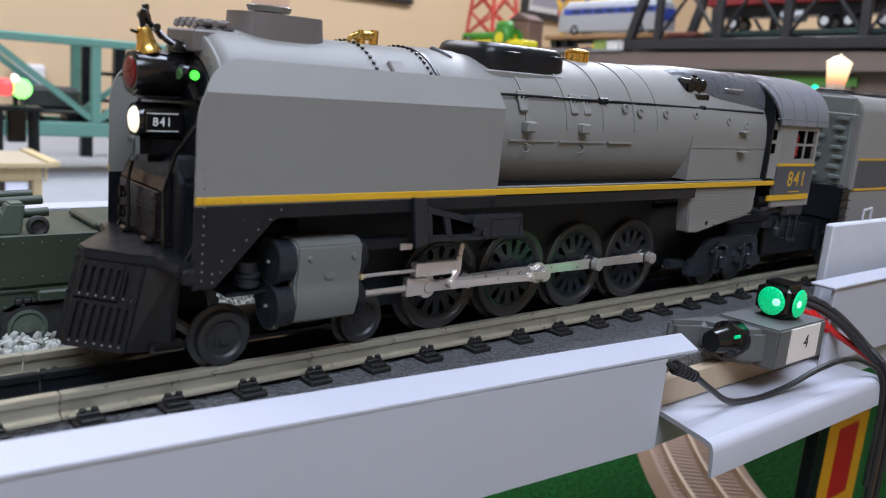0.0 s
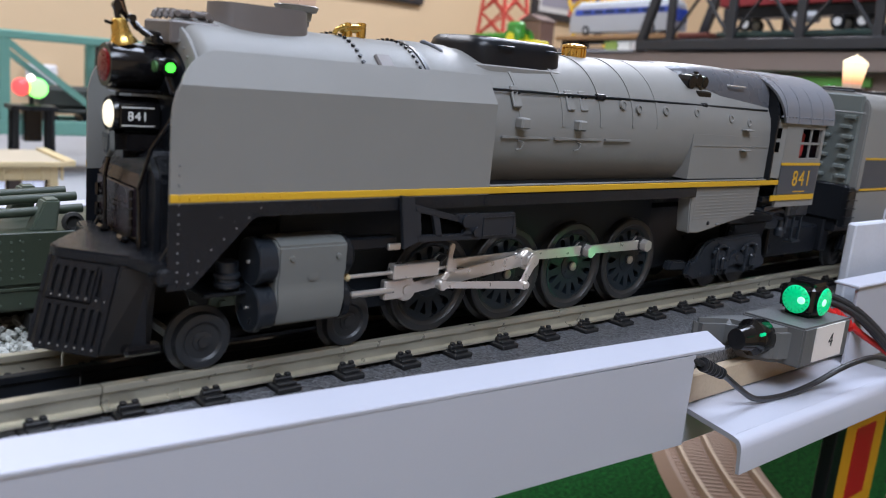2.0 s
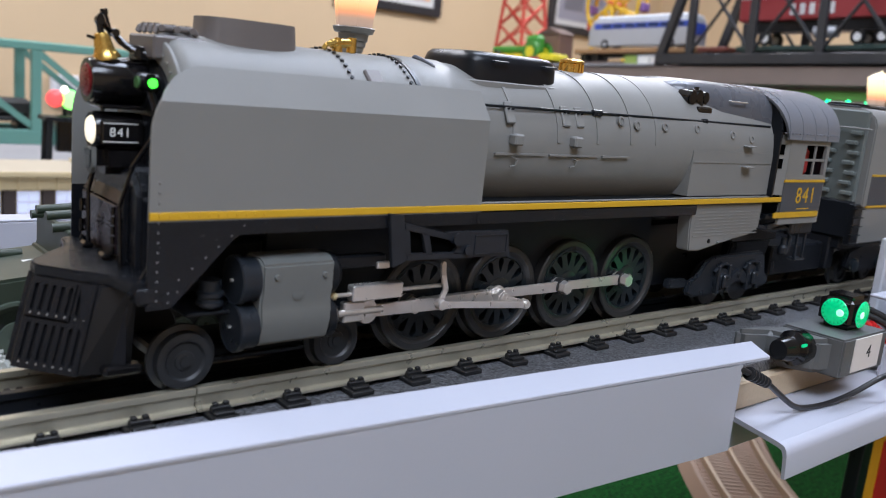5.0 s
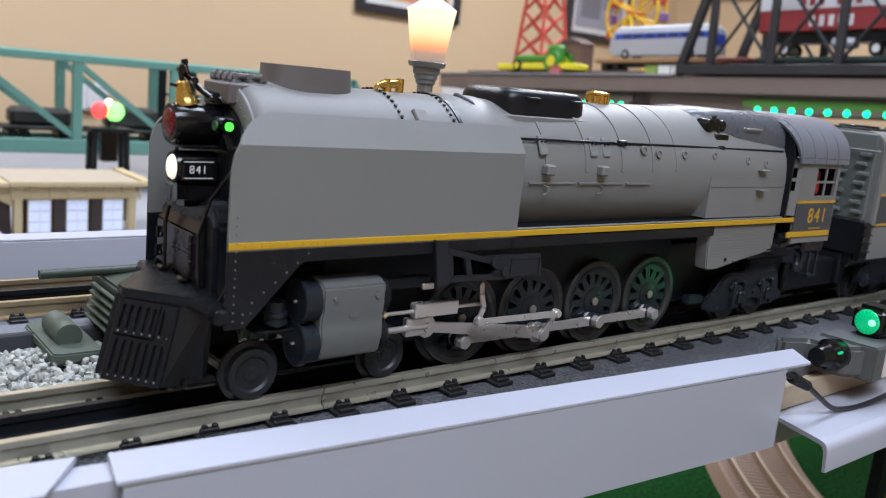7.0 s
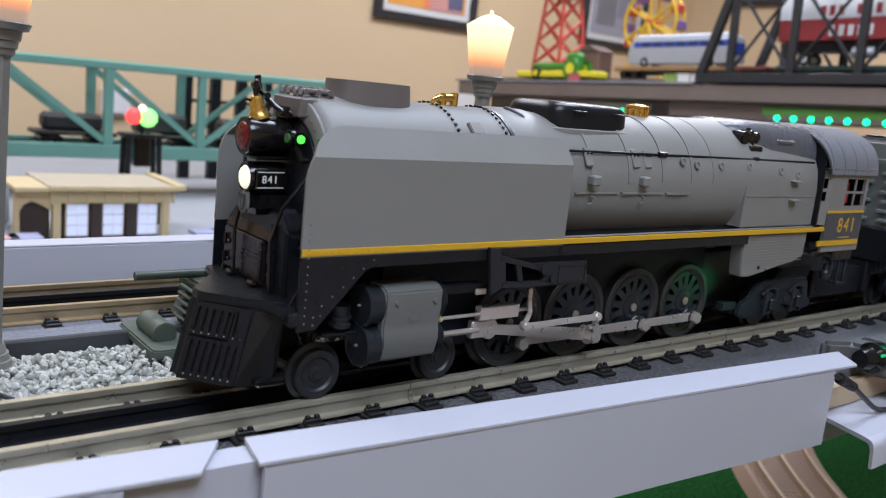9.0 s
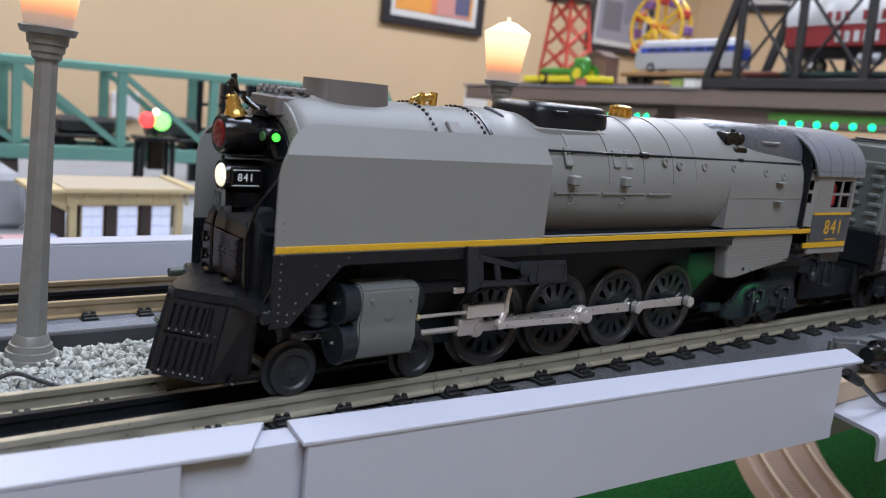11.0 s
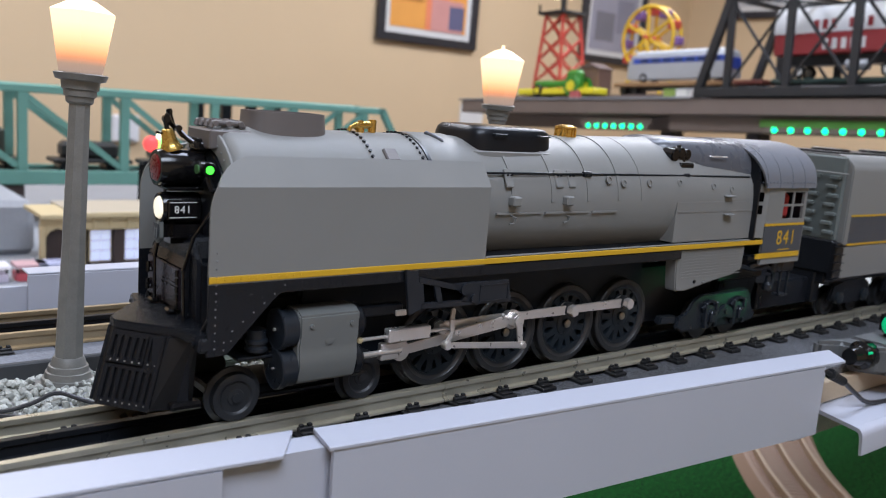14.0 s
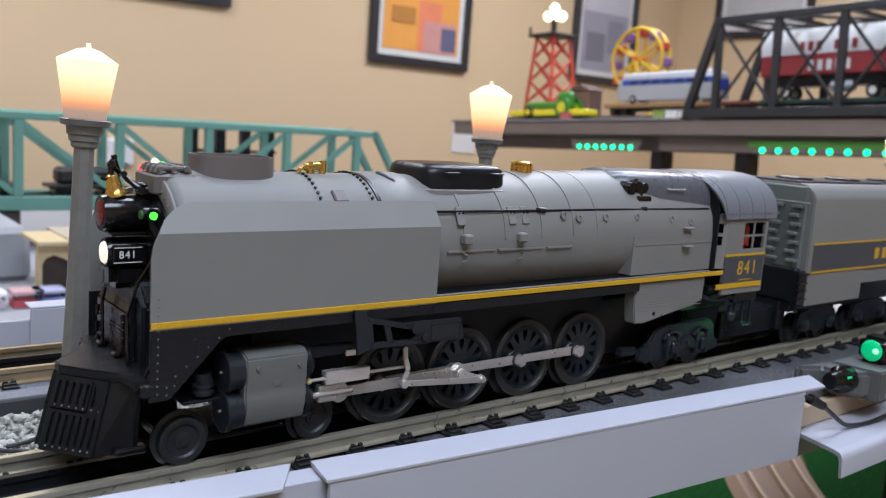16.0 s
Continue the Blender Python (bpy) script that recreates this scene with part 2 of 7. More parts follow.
tagged(part("roadbed", box(N(), -1.6, 3.0, -0.0725, 0.034, Z_BASE + 0.0002, Z_BED, 0.0008), M_ROADBED), "dark grey granular roadbed under the main track", "roadbed", kind="structure")

# ---- track ----
TIE_STEP, RAIL_Y = 0.0272, 0.0192


def rail_bm(y, x0, x1):
    h = 0.0017
    prof = [(y - h, 0), (y + h, 0), (y + h, -0.0022), (y + 0.0006, -0.003), (y + 0.0006, -0.0066), (y + 0.0024, -0.0074), (y + 0.0024, -0.0084),
            (y - 0.0024, -0.0084), (y - 0.0024, -0.0074), (y - 0.0006, -0.0066), (y - 0.0006, -0.003), (y - h, -0.0022)]
    return prism(N(), prof, "x", x0, x1, 0.0002)


def tie_bm():
    b = box(N(), -0.0048, 0.0048, -0.029, 0.029, -0.0106, -0.0084, 0.0005)
    for s in (-1, 1):
        for e in (-1, 1):
            y = s * RAIL_Y + e * 0.0039
            box(b, -0.0034, 0.0034, y - 0.0013, y + 0.0013, -0.0086, -0.0062, 0.0004)
            for dx in (-0.0019, 0.0019):
                box(b, dx - 0.0010, dx + 0.0010, y - 0.0009, y + 0.0009, -0.0063, -0.0050, 0.0003)
        y = s * RAIL_Y + s * 0.0068
        box(b, -0.0036, 0.0036, y - 0.0012, y + 0.0012, -0.0086, -0.0072, 0.0004)
    return b


def build_track(name, y0, x0, x1, joints, label, dz=0.0, metal=None):
    tr = thing(name, label, "train track", kind="structure", at=pose(0, y0, dz))
    xs = [x0, *joints, x1]
    for a, c in zip(xs, xs[1:]):
        for s in (-1, 1):
            part("rail", rail_bm(s * RAIL_Y, a + 0.0002, c - 0.0002), metal or M_RAIL, tr)
        part("centre_rail", rail_bm(0, a + 0.0002, c - 0.0002), M_BLACK, tr, "black centre rail")
    # plain black strip between the outer rails
    part("centre_black_strip", box(N(), x0, x1, -0.0158, 0.0158, -0.0105, -0.0079, 0.0003), M_TBLACK, tr, "matt black strip between the outer rails")
    first = None
    n = int((x1 - x0) / TIE_STEP)
    off = (-0.046 - x0) % TIE_STEP
    for i in range(n):
        m = Matrix.Translation((x0 + off + i * TIE_STEP, 0, 0))
        if first is None:
            first = part("tie", tie_bm(), M_TIE, tr)
            first.matrix_basis = m
        else:
            o = new("tie", first.data)
            o.parent, o.matrix_basis = tr, m
    return tr


build_track("main_track", 0.0, -1.3, 2.4, (-0.0535 - 1.0, -0.0535, 0.95), "nickel three-rail toy train track on black ties")
build_track("rear_track", 0.152, -1.3, 2.4, (-0.4, 0.6), "tarnished three-rail toy train track behind the ballast", dz=0.0, metal=mat("tarnished_rail", (0.44, 0.34, 0.21), 0.36, 0.6, 0.3, 100, 0.05, 2000))

# ---- locomotive ----
loco = thing("steam_locomotive", "grey and black toy steam locomotive with yellow stripes, running on track", "toy locomotive")
M_LABELCREAM = mat("cream_plastic", (0.62, 0.52, 0.30), 0.4)
PY = 0.036          # half width over the side panels
BZ, BR = 0.0835, 0.0297
WR = 0.0205         # driving wheel radius
DRIVERS = (0.0978, 0.1405, 0.1835, 0.2266)


def ring_at(x, r, zc, n=48, squash=1.0):
    return [(x, r * math.cos(2 * math.pi * k / n), zc + squash * r * math.sin(2 * math.pi * k / n)) for k in range(n)]


b = N()
loft(b, [ring_at(x, r, BZ + (r - BR) * 0.6) for x, r in ((-0.006, 0.0282), (-0.0045, BR - 0.0004), (-0.002, BR), (0.085, BR), (0.0865, BR + 0.0006), (0.105, BR + 0.0006), (0.107, BR), (0.2, 0.0318), (0.25, 0.0325), (0.318, 0.0325))])
boiler = part("boiler", b, M_GREY, loco, "smooth grey jacketed boiler")
for x in (0.127, 0.152, 0.176, 0.198, 0.216):
    r = BR + (0.0318 - BR) * (x - 0.107) / 0.093 if x < 0.2 else 0.0319
    bb = N()
    ang = [math.pi * (0.02 + 0.96 * k / 32) for k in range(33)]
    loft(bb, [[(x + dx, (r + dr) * math.cos(a), BZ + (r - BR) * 0.6 + (r + dr) * math.sin(a)) for dx, dr in ((-0.0009, -0.001), (-0.0009, 0.00035), (0.0009, 0.00035), (0.0009, -0.001))] for a in ang])
    part("boiler_band", bb, M_GREY, boiler)
# rows of black nuts round the smokebox
for x in (0.0548, 0.0803):
    bb = N()
    for k in range(-9, 10):
        a = math.pi / 2 + k * 0.1
        p = Vector((x + 0.0, (BR + 0.0002) * math.cos(a), BZ + (BR + 0.0002) * math.sin(a)))
        rod(bb, p, p + Vector((0, math.cos(a), math.sin(a))) * 0.0008, 0.00075, seg=6)
    part("nut_row", bb, M_BLACK, boiler, "row of small black nuts")
bb = N()
loft(bb, [[(0.0835 + dx, (BR + dr) * math.cos(a), BZ + (BR + dr) * math.sin(a)) for dx, dr in ((-0.0009, -0.001), (-0.0009, 0.0006), (0.0009, 0.0006), (0.0009, -0.001))] for a in [math.pi / 2 + k * 0.05 for k in range(-20, 21)]])
part("strap", bb, M_HEAD, boiler, "dark strap round the smokebox")
part("grab_bar", tube(N(), smooth([(0.0935, -0.0050, 0.1128), (0.0935, -0.0055, 0.1142), (0.0965, -0.0120, 0.1118), (0.0970, -0.0125, 0.1104)], 3), 0.0009, 8), M_TURRET, boiler)
part("hatch", box(N(), -0.0033, 0.0033, -0.0035, 0.0035, -0.001, 0.0022, 0.0006, pose(0.0645, -0.0200, 0.1042, 43, 0, 0)), M_GREY2, boiler)

# smokebox front and black fittings
b = N()
lathe(b, [(0, 0.0285), (0.0008, 0.0284), (0.0012, 0.0278), (0.0012, 0.0215), (0.0004, 0.0205)], (-0.006, 0, BZ), (-1, 0, 0), 48)
front = part("smokebox_front", b, M_GREY, loco, "grey riveted smokebox front ring")
part("smokebox_door", lathe(N(), [(0, 0.0208), (0.0016, 0.0205), (0.0032, 0.016), (0.004, 0.006)], (-0.006, 0, BZ), (-1, 0, 0), 40), M_BLACK, front, "black smokebox door")
b = N()
for k in range(40):
    a = 2 * math.pi * k / 40
    rod(b, (-0.0070, 0.0250 * math.cos(a), BZ + 0.0250 * math.sin(a)), (-0.0078, 0.0250 * math.cos(a), BZ + 0.0250 * math.sin(a)), 0.0005, 0.00025, seg=6)
part("rivet_ring", b, M_GREY, front)
b = prism(N(), [(-0.0195, 0.036), (0.030, 0.036), (0.030, 0.063), (0.020, 0.0715), (-0.0125, 0.0715), (-0.0195, 0.064)], "x", -0.0165, -0.004, 0.0016)
doors = part("front_door", b, M_DECK, loco, "satin black front housing")
leaf = part("door_leaf", box(N(), -0.0182, -0.0162, -0.0045, 0.0285, 0.0425, 0.0585, 0.0004), M_DOOR, doors, "glossy black hinged door, purple tint painted for a reflection")
part("door_top", loft(N(), [[(-0.0178, -0.0105, 0.0592), (-0.0178, 0.0285, 0.0592), (-0.0162, 0.0285, 0.0592), (-0.0162, -0.0105, 0.0592)], [(-0.0140, -0.0105, 0.0705), (-0.0140, 0.020, 0.0705), (-0.0120, 0.020, 0.0705), (-0.0120, -0.0105, 0.0705)]]), M_DOOR, doors)
part("side_strip", box(N(), -0.0185, -0.0162, -0.0115, -0.0095, 0.0405, 0.066, 0.0005), M_DECK, doors)
for z in (0.0465, 0.0535):
    hb = N()
    rod(hb, (-0.0190, 0.0262, z - 0.0022), (-0.0190, 0.0262, z + 0.0022), 0.0008, seg=8, bevel=0.0002)
    box(hb, -0.0189, -0.0180, 0.0225, 0.0262, z - 0.0010, z + 0.0004, 0.0002)
    part("hinge", hb, M_GLOSS, leaf)
for y in (0.0095, 0.0005):
    for dz in (-0.0008, 0.0008):
        part("louvre", box(N(), -0.0186, -0.0181, y - 0.003, y + 0.003, 0.0515 + dz - 0.0002, 0.0515 + dz + 0.0002), M_GLOSS, leaf)
for k in range(5):
    part("hinge_barrel", rod(N(), (-0.0190, -0.0048, 0.0432 + k * 0.0031), (-0.0190, -0.0048, 0.0456 + k * 0.0031), 0.0007, seg=8, bevel=0.0001), M_GLOSS, leaf)
for z in (0.046, 0.0535):
    part("side_latch", box(N(), -0.0192, -0.0184, -0.0118, -0.0102, z - 0.0022, z + 0.0022, 0.0003), M_GLOSS, doors)
for s in (-1, 1):
    b = tube(N(), [(-0.0200, s * 0.0150, 0.0405), (-0.0205, s * 0.0145, 0.060), (-0.0175, s * 0.016, 0.072), (-0.0125, s * 0.026, 0.087)], 0.0007, 8)
    part("handrail", b, M_GLOSS, loco)
    part("brace", tube(N(), [(-0.0185, s * 0.0285, 0.0405), (-0.0115, s * 0.0315, 0.056)], 0.0006, 8), M_BLACK, loco)

# lamp column: upper red drum, headlight, number boxes, shield
b = N()
lathe(b, [(0, 0.0066), (0.0012, 0.007), (0.016, 0.0068), (0.018, 0.006)], (-0.0262, 0, 0.0965), (1, 0, 0), 32)
red = part("warning_light", b, M_GLOSS, loco, "gloss black lamp drum with dark red lens")
part("red_lens", lathe(N(), [(0, 0.0052), (0.0006, 0.0046), (0.001, 0.002)], (-0.0261, 0, 0.0965), (-1, 0, 0), 24), M_RED, red)
b = box(N(), -0.0235, -0.006, -0.0058, 0.0058, 0.0885, 0.0898, 0.0004)
part("lamp_shelf", b, M_GLOSS, loco)
b = N()
lathe(b, [(0.0004, 0.0048), (0, 0.0053), (0.001, 0.0058), (0.017, 0.0057)], (-0.0248, 0, 0.0816), (1, 0, 0), 32)
hl = part("headlight", b, M_GLOSS, loco, "black headlight with lit white lens")
part("headlight_lens", lathe(N(), [(0, 0.0043), (0.0008, 0.0037), (0.0012, 0.0016)], (-0.0245, 0, 0.0816), (-1, 0, 0), 24), M_WHITE_LAMP, hl, "glowing white lens")
part("lamp_bracket", box(N(), -0.0238, -0.006, -0.0060, 0.0060, 0.0682, 0.0785, 0.0026, None, 2), M_GLOSS, loco)
for s in (-1, 1):
    nb = part("number_board", box(N(), -0.0235, -0.0108, s * 0.0050, s * 0.0072, 0.0776, 0.0852, 0.0004), M_GLOSS, hl, "black number board with white figures")
    for z in (0.0787, 0.0843):
        part("edge_line", box(N(), -0.0232, -0.0128, s * 0.0072, s * 0.00735, z - 0.00015, z + 0.00015), M_WHITE_TEXT, nb)
    lettering("number", "841", 0.0039, M_WHITE_TEXT, nb, pose(-0.0182, s * 0.0073, 0.0815, 90, 0, 0 if s < 0 else 180), 0.0001, 1.15)
b = prism(N(), [(-0.0030, 0.0768), (-0.002, 0.0758), (0, 0.0768), (0.002, 0.0758), (0.0030, 0.0768), (0.0036, 0.073), (0.0034, 0.0705), (0.002, 0.069), (0, 0.0680), (-0.002, 0.069), (-0.0034, 0.0705), (-0.0036, 0.073)], "x", -0.0252, -0.0236, 0.0003)
sh = part("shield", b, M_CYL, loco, "small dark grey shield plate")
part("shield_field", prism(N(), [(-0.0026, 0.0757), (0.0026, 0.0757), (0.0029, 0.0725), (0.0016, 0.0700), (0, 0.0692), (-0.0016, 0.0700), (-0.0029, 0.0725)], "x", -0.0255, -0.0250), M_WHEEL, sh)
for y in (-0.001, 0.001):
    part("shield_bar", box(N(), -0.0258, -0.0254, y - 0.0003, y + 0.0003, 0.0705, 0.074), M_CYL, sh)
# bell on its bracket
b = N()
lathe(b, [(0.0006, 0.0038), (0, 0.0044), (0.0006, 0.0043), (0.0018, 0.0035), (0.0036, 0.0028), (0.0062, 0.0025), (0.0078, 0.0018), (0.0083, 0.0004)], (-0.0203, 0, 0.1032), (-0.26, 0, 1), 28)
bell = part("bell", b, M_GOLD, loco, "polished brass bell")
b = box(N(), -0.0125, -0.005, -0.005, 0.004, 0.1030, 0.1066, 0.001)
box(b, -0.0225, -0.006, -0.003, 0.003, 0.1020, 0.1034, 0.0004)
bb = part("bell_bracket", b, M_GLOSS, loco, "black bell bracket and levers")
for pts, r in (([(-0.0165, 0.002, 0.1100), (-0.0145, 0.000, 0.1075), (-0.0120, -0.003, 0.1055), (-0.0095, -0.004, 0.1058), (-0.006, -0.003, 0.1050)], 0.0010),
               ([(-0.0180, 0.003, 0.1120), (-0.0155, 0.002, 0.1085), (-0.0125, 0.0, 0.1072), (-0.0095, -0.003, 0.1068)], 0.0010),
               ([(-0.0222, 0, 0.1110), (-0.0228, 0, 0.1140), (-0.0222, 0, 0.1158), (-0.0208, 0.001, 0.1130), (-0.0178, 0.003, 0.1112)], 0.0010),
               ([(-0.0180, 0.003, 0.1100), (-0.0202, 0.003, 0.1168)], 0.0008), ([(-0.0262, 0, 0.1095), (-0.0238, 0, 0.1090)], 0.0005)):
    part("lever", tube(N(), pts, r, 8), M_GLOSS, bb)
for p, q, r in (((-0.0201, 0.003, 0.1163), (-0.0206, 0.003, 0.1180), 0.0012), ((-0.0178, -0.001, 0.1112), (-0.0178, 0.005, 0.1112), 0.0012), ((-0.0125, -0.0052, 0.1056), (-0.0125, -0.002, 0.1056), 0.0013), ((-0.0226, -0.0012, 0.1145), (-0.0226, 0.0012, 0.1145), 0.0014)):
    part("pivot", rod(N(), p, q, r, seg=10, bevel=0.0002), M_GLOSS, bb)
# marker lamps
for s in (-1, 1):
    b = N()
    rod(b, (-0.0155, s * 0.0135, 0.0975), (-0.0095, s * 0.0135, 0.0975), 0.003, seg=20, bevel=0.0004)
    rod(b, (-0.0125, s * 0.0135, 0.0975), (-0.0125, s * 0.0172, 0.0975), 0.0026, seg=20, bevel=0.0003)
    tube(b, [(-0.012, s * 0.0135, 0.096), (-0.0105, s * 0.0155, 0.09), (-0.006, s * 0.0165, 0.09)], 0.0012)
    mk = part("marker_lamp", b, M_GLOSS, loco, "black marker lamp with lit green lens")
    part("side_lens", rod(N(), (-0.0125, s * 0.0171, 0.0975), (-0.0125, s * 0.0178, 0.0975), 0.00145, seg=16), M_GREEN_LENS, mk, "glowing green lens")
    part("front_lens", rod(N(), (-0.0161, s * 0.0135, 0.0975), (-0.0154, s * 0.0135, 0.0975), 0.0017, seg=16), mat("dim_green", (0.08, 0.2, 0.07), 0.15), mk)

# side panels (smoke lifters), with folded top and a rounded front corner
PANEL_X0, PANEL_X1, FOLD = -0.0195, 0.1078, 0.0937


def panel_y(z):
    return PY if z < FOLD else PY - (z - FOLD) / (0.1041 - FOLD) * 0.0072


def panel_bm(s):
    top, r = 0.1041, 0.0185
    xs = [PANEL_X0 + r * (1 - math.cos(math.pi / 2 * k / 12)) for k in range(13)] + [0.03, 0.06, 0.085, PANEL_X1]
    rings = []
    for x in xs:
        u = max(0.0, 1 - (x - PANEL_X0) / r)
        zt = top - 0.0205 * (1 - math.sqrt(max(0, 1 - u * u)))
        zs = [0.0592 + (min(FOLD, zt) - 0.0592) * k / 4 for k in range(5)] + [min(FOLD, zt) + (zt - min(FOLD, zt)) * k / 4 + 1e-6 * k for k in range(1, 5)]
        outer = [(x, s * panel_y(z), z) for z in zs]
        inner = [(x, s * (panel_y(z) - 0.0011), z - (0.0004 if z > FOLD + 0.0001 else 0)) for z in reversed(zs)]
        rings.append(outer + inner)
    return loft(N(), rings)


for s in (-1, 1):
    pn = part("side_panel", panel_bm(s), M_GREY, loco, "tall grey side panel with folded top edge", smooth=15)
    # dark skirt with diagonal rear edge
    sk = prism(N(), [(PANEL_X0, 0.0592), (PANEL_X0, 0.0328), (-0.0120, 0.0331), (0.0072, 0.0534), (0.0095, 0.0545), (0.25, 0.0545), (0.25, 0.0592)], "y", s * (PY - 0.0011), s * PY, 0.0002)
    skirt = part("skirt", sk, M_DECK, loco, "black skirt plate with rivets")
    st = part("stripe", box(N(), PANEL_X0, 0.3315, s * (PY - 0.001), s * (PY + 0.0003), 0.0596, 0.0621, 0.0002), M_YELLOW, loco, "yellow stripe along the running board")
    rv = N()
    for k in range(13):
        z = 0.0358 + k * 0.0029
        rod(rv, (-0.0167, s * PY, z), (-0.0167, s * (PY + 0.0004), z), 0.00038, 0.0002, seg=6)
    for k in range(6):
        x, z = -0.0101 + k * 0.00406, 0.0417 + k * 0.00314
        rod(rv, (x, s * PY, z), (x, s * (PY + 0.0004), z), 0.00038, 0.0002, seg=6)
    for x, z in ((-0.0132, 0.0378), (-0.0104, 0.0381), (-0.0132, 0.0350)):
        rod(rv, (x, s * PY, z), (x, s * (PY + 0.0004), z), 0.00038, 0.0002, seg=6)
    part("rivet_row", rv, M_RIVET, skirt)
    rv = N()
    for k in range(12):
        x = -0.0167 + k * 0.00302
        rod(rv, (x, s * PY, 0.0609), (x, s * (PY + 0.0007), 0.0609), 0.00042, 0.0002, seg=6)
    part("rivet_row", rv, M_YELLOW, st)
    # black colour stands for the shaded line under the boiler
    part("running_board", box(N(), 0.1, 0.316, s * 0.02, s * (PY - 0.0006), 0.0600, 0.0622, 0.0003), M_BLACK, loco, "running board, blackened for the shade under the boiler")
    part("board_edge", box(N(), 0.1082, 0.3150, s * 0.0340, s * 0.0359, 0.0622, 0.0629, 0.0002), M_GREY, loco)
    # boiler side fittings
    def on_boiler(x, z, r=0.0309):
        return s * math.sqrt(max(1e-8, r * r - (z - BZ - 0.0005) ** 2))
    for x, z in ((0.1265, 0.0868), (0.1610, 0.0868)):
        y = on_boiler(x, z)
        part("step_box", box(N(), x - 0.0025, x + 0.0025, y - s * 0.001, y + s * 0.0034, z - 0.0022, z + 0.0022, 0.0006), M_GREY, boiler)
    for x in (0.1245, 0.1565, 0.1650):
        z = 0.0968
        y = on_boiler(x, z)
        part("clip", box(N(), x - 0.0022, x + 0.0022, -0.0007, 0.0007, -0.0045, 0.0045, 0.0004, pose(x, y, z, s * 26, 0, 0) @ Matrix.Translation((-x, 0, 0))), M_GREY, boiler)
        bb = N()
        for dx in (-0.0011, 0.0011):
            for dz in (0.0015, -0.0018):
                rod(bb, (x + dx, y + s * 0.0002, z + dz), (x + dx, y + s * 0.0012, z + dz + 0.0002), 0.0004, seg=6)
        part("clip_rivets", bb, M_BLACK, boiler)
    bb = N()
    for x0, x1 in ((0.117, 0.145), (0.147, 0.177), (0.179, 0.197)):
        z = 0.0810
        box(bb, x0, x1, on_boiler(x0, z, 0.0297) - s * 0.002, on_boiler(x0, z, 0.0310 + max(0.0, x0 - 0.115) * 0.022), z - 0.0004, z + 0.0004)
    part("seam_pipe", bb, M_GREY, boiler)
    for x in (0.126, 0.161):
        z = 0.0780
        y = on_boiler(x, z, 0.0312)
        part("bracket_clip", tube(N(), [(x, y, z + 0.002), (x + 0.003, y + s * 0.0006, z + 0.001), (x + 0.0025, y, z - 0.0015), (x - 0.0005, y, z - 0.002)], 0.0003, 6), M_GREY, boiler)
    # long handrail and stanchions
    rail = tube(N(), [(0.106, s * 0.0272, 0.0990), (0.21, s * 0.0285, 0.0992), (0.315, s * 0.0295, 0.0990)], 0.0006, 8)
    part("handrail", rail, M_BLACK, boiler)
    for x in (0.1755, 0.2545):
        bb = N()
        rod(bb, (x - 0.002, s * 0.0278, 0.0992), (x + 0.003, s * 0.0288, 0.0992), 0.0014, seg=10, bevel=0.0003)
        box(bb, x - 0.001, x + 0.001, s * 0.025, s * 0.0298, 0.0984, 0.0999, 0.0004)
        part("valve", bb, M_BLACK, boiler)
    for x, z in ((0.1905, 0.0966), (0.2015, 0.0952), (0.2220, 0.0952), (0.2475, 0.0953), (0.2780, 0.0935), (0.2955, 0.0919)):
        y = on_boiler(x, z - 0.0012, 0.0322)
        bb = lathe(N(), [(0, 0.0021), (0.0009, 0.0021), (0.001, 0.0013), (0.0004, 0.0011)], (x, y - s * 0.0002, z), (0, s, 0.25), 16)
        part("washout_plug", bb, M_GREY, boiler)
    # firebox flank
    fb = prism(N(), [(0.2445, 0.0632), (0.2448, 0.0852), (0.318, 0.0852), (0.318, 0.0632)], "y", s * 0.02, s * 0.0328)
    part("firebox_side", fb, M_GREY, loco)
    fb = prism(N(), [(0.2480, 0.0592), (0.2488, 0.046), (0.2505, 0.036), (0.259, 0.0355), (0.29, 0.0405), (0.303, 0.042), (0.312, 0.0455), (0.3125, 0.0592)], "y", s * 0.027, s * 0.0345, 0.0006)
    pan = part("ash_pan", fb, M_GREY, loco, "grey ash pan side with horizontal ribs")
    bb = N()
    for k in range(9):
        z = 0.0432 + k * 0.00165
        box(bb, 0.2520, 0.3105, s * 0.0344, s * 0.0347, z - 0.00022, z + 0.00022)
    part("ribs", bb, M_GREY, pan)
    part("pan_screw", lathe(N(), [(0, 0.0011), (0.0005, 0.0010), (0.0006, 0.0004)], (0.2665, s * 0.0346, 0.0405), (0, s, 0), 12), M_BLACK, pan)
    part("pan_lug", box(N(), 0.2735, 0.2765, s * 0.0344, s * 0.0356, 0.0392, 0.0400, 0.0002), M_GREY, pan)
    part("firebox_step", box(N(), 0.288, 0.2955, s * 0.0310, s * 0.0355, 0.0880, 0.0888, 0.0002), M_GREY, loco)
    part("firebox_step", box(N(), 0.288, 0.2955, s * 0.0322, s * 0.0362, 0.0775, 0.0783, 0.0002), M_GREY, loco)
    part("firebox_seam", box(N(), 0.246, 0.316, s * 0.0326, s * 0.0331, 0.0795, 0.08), M_GREY, loco)
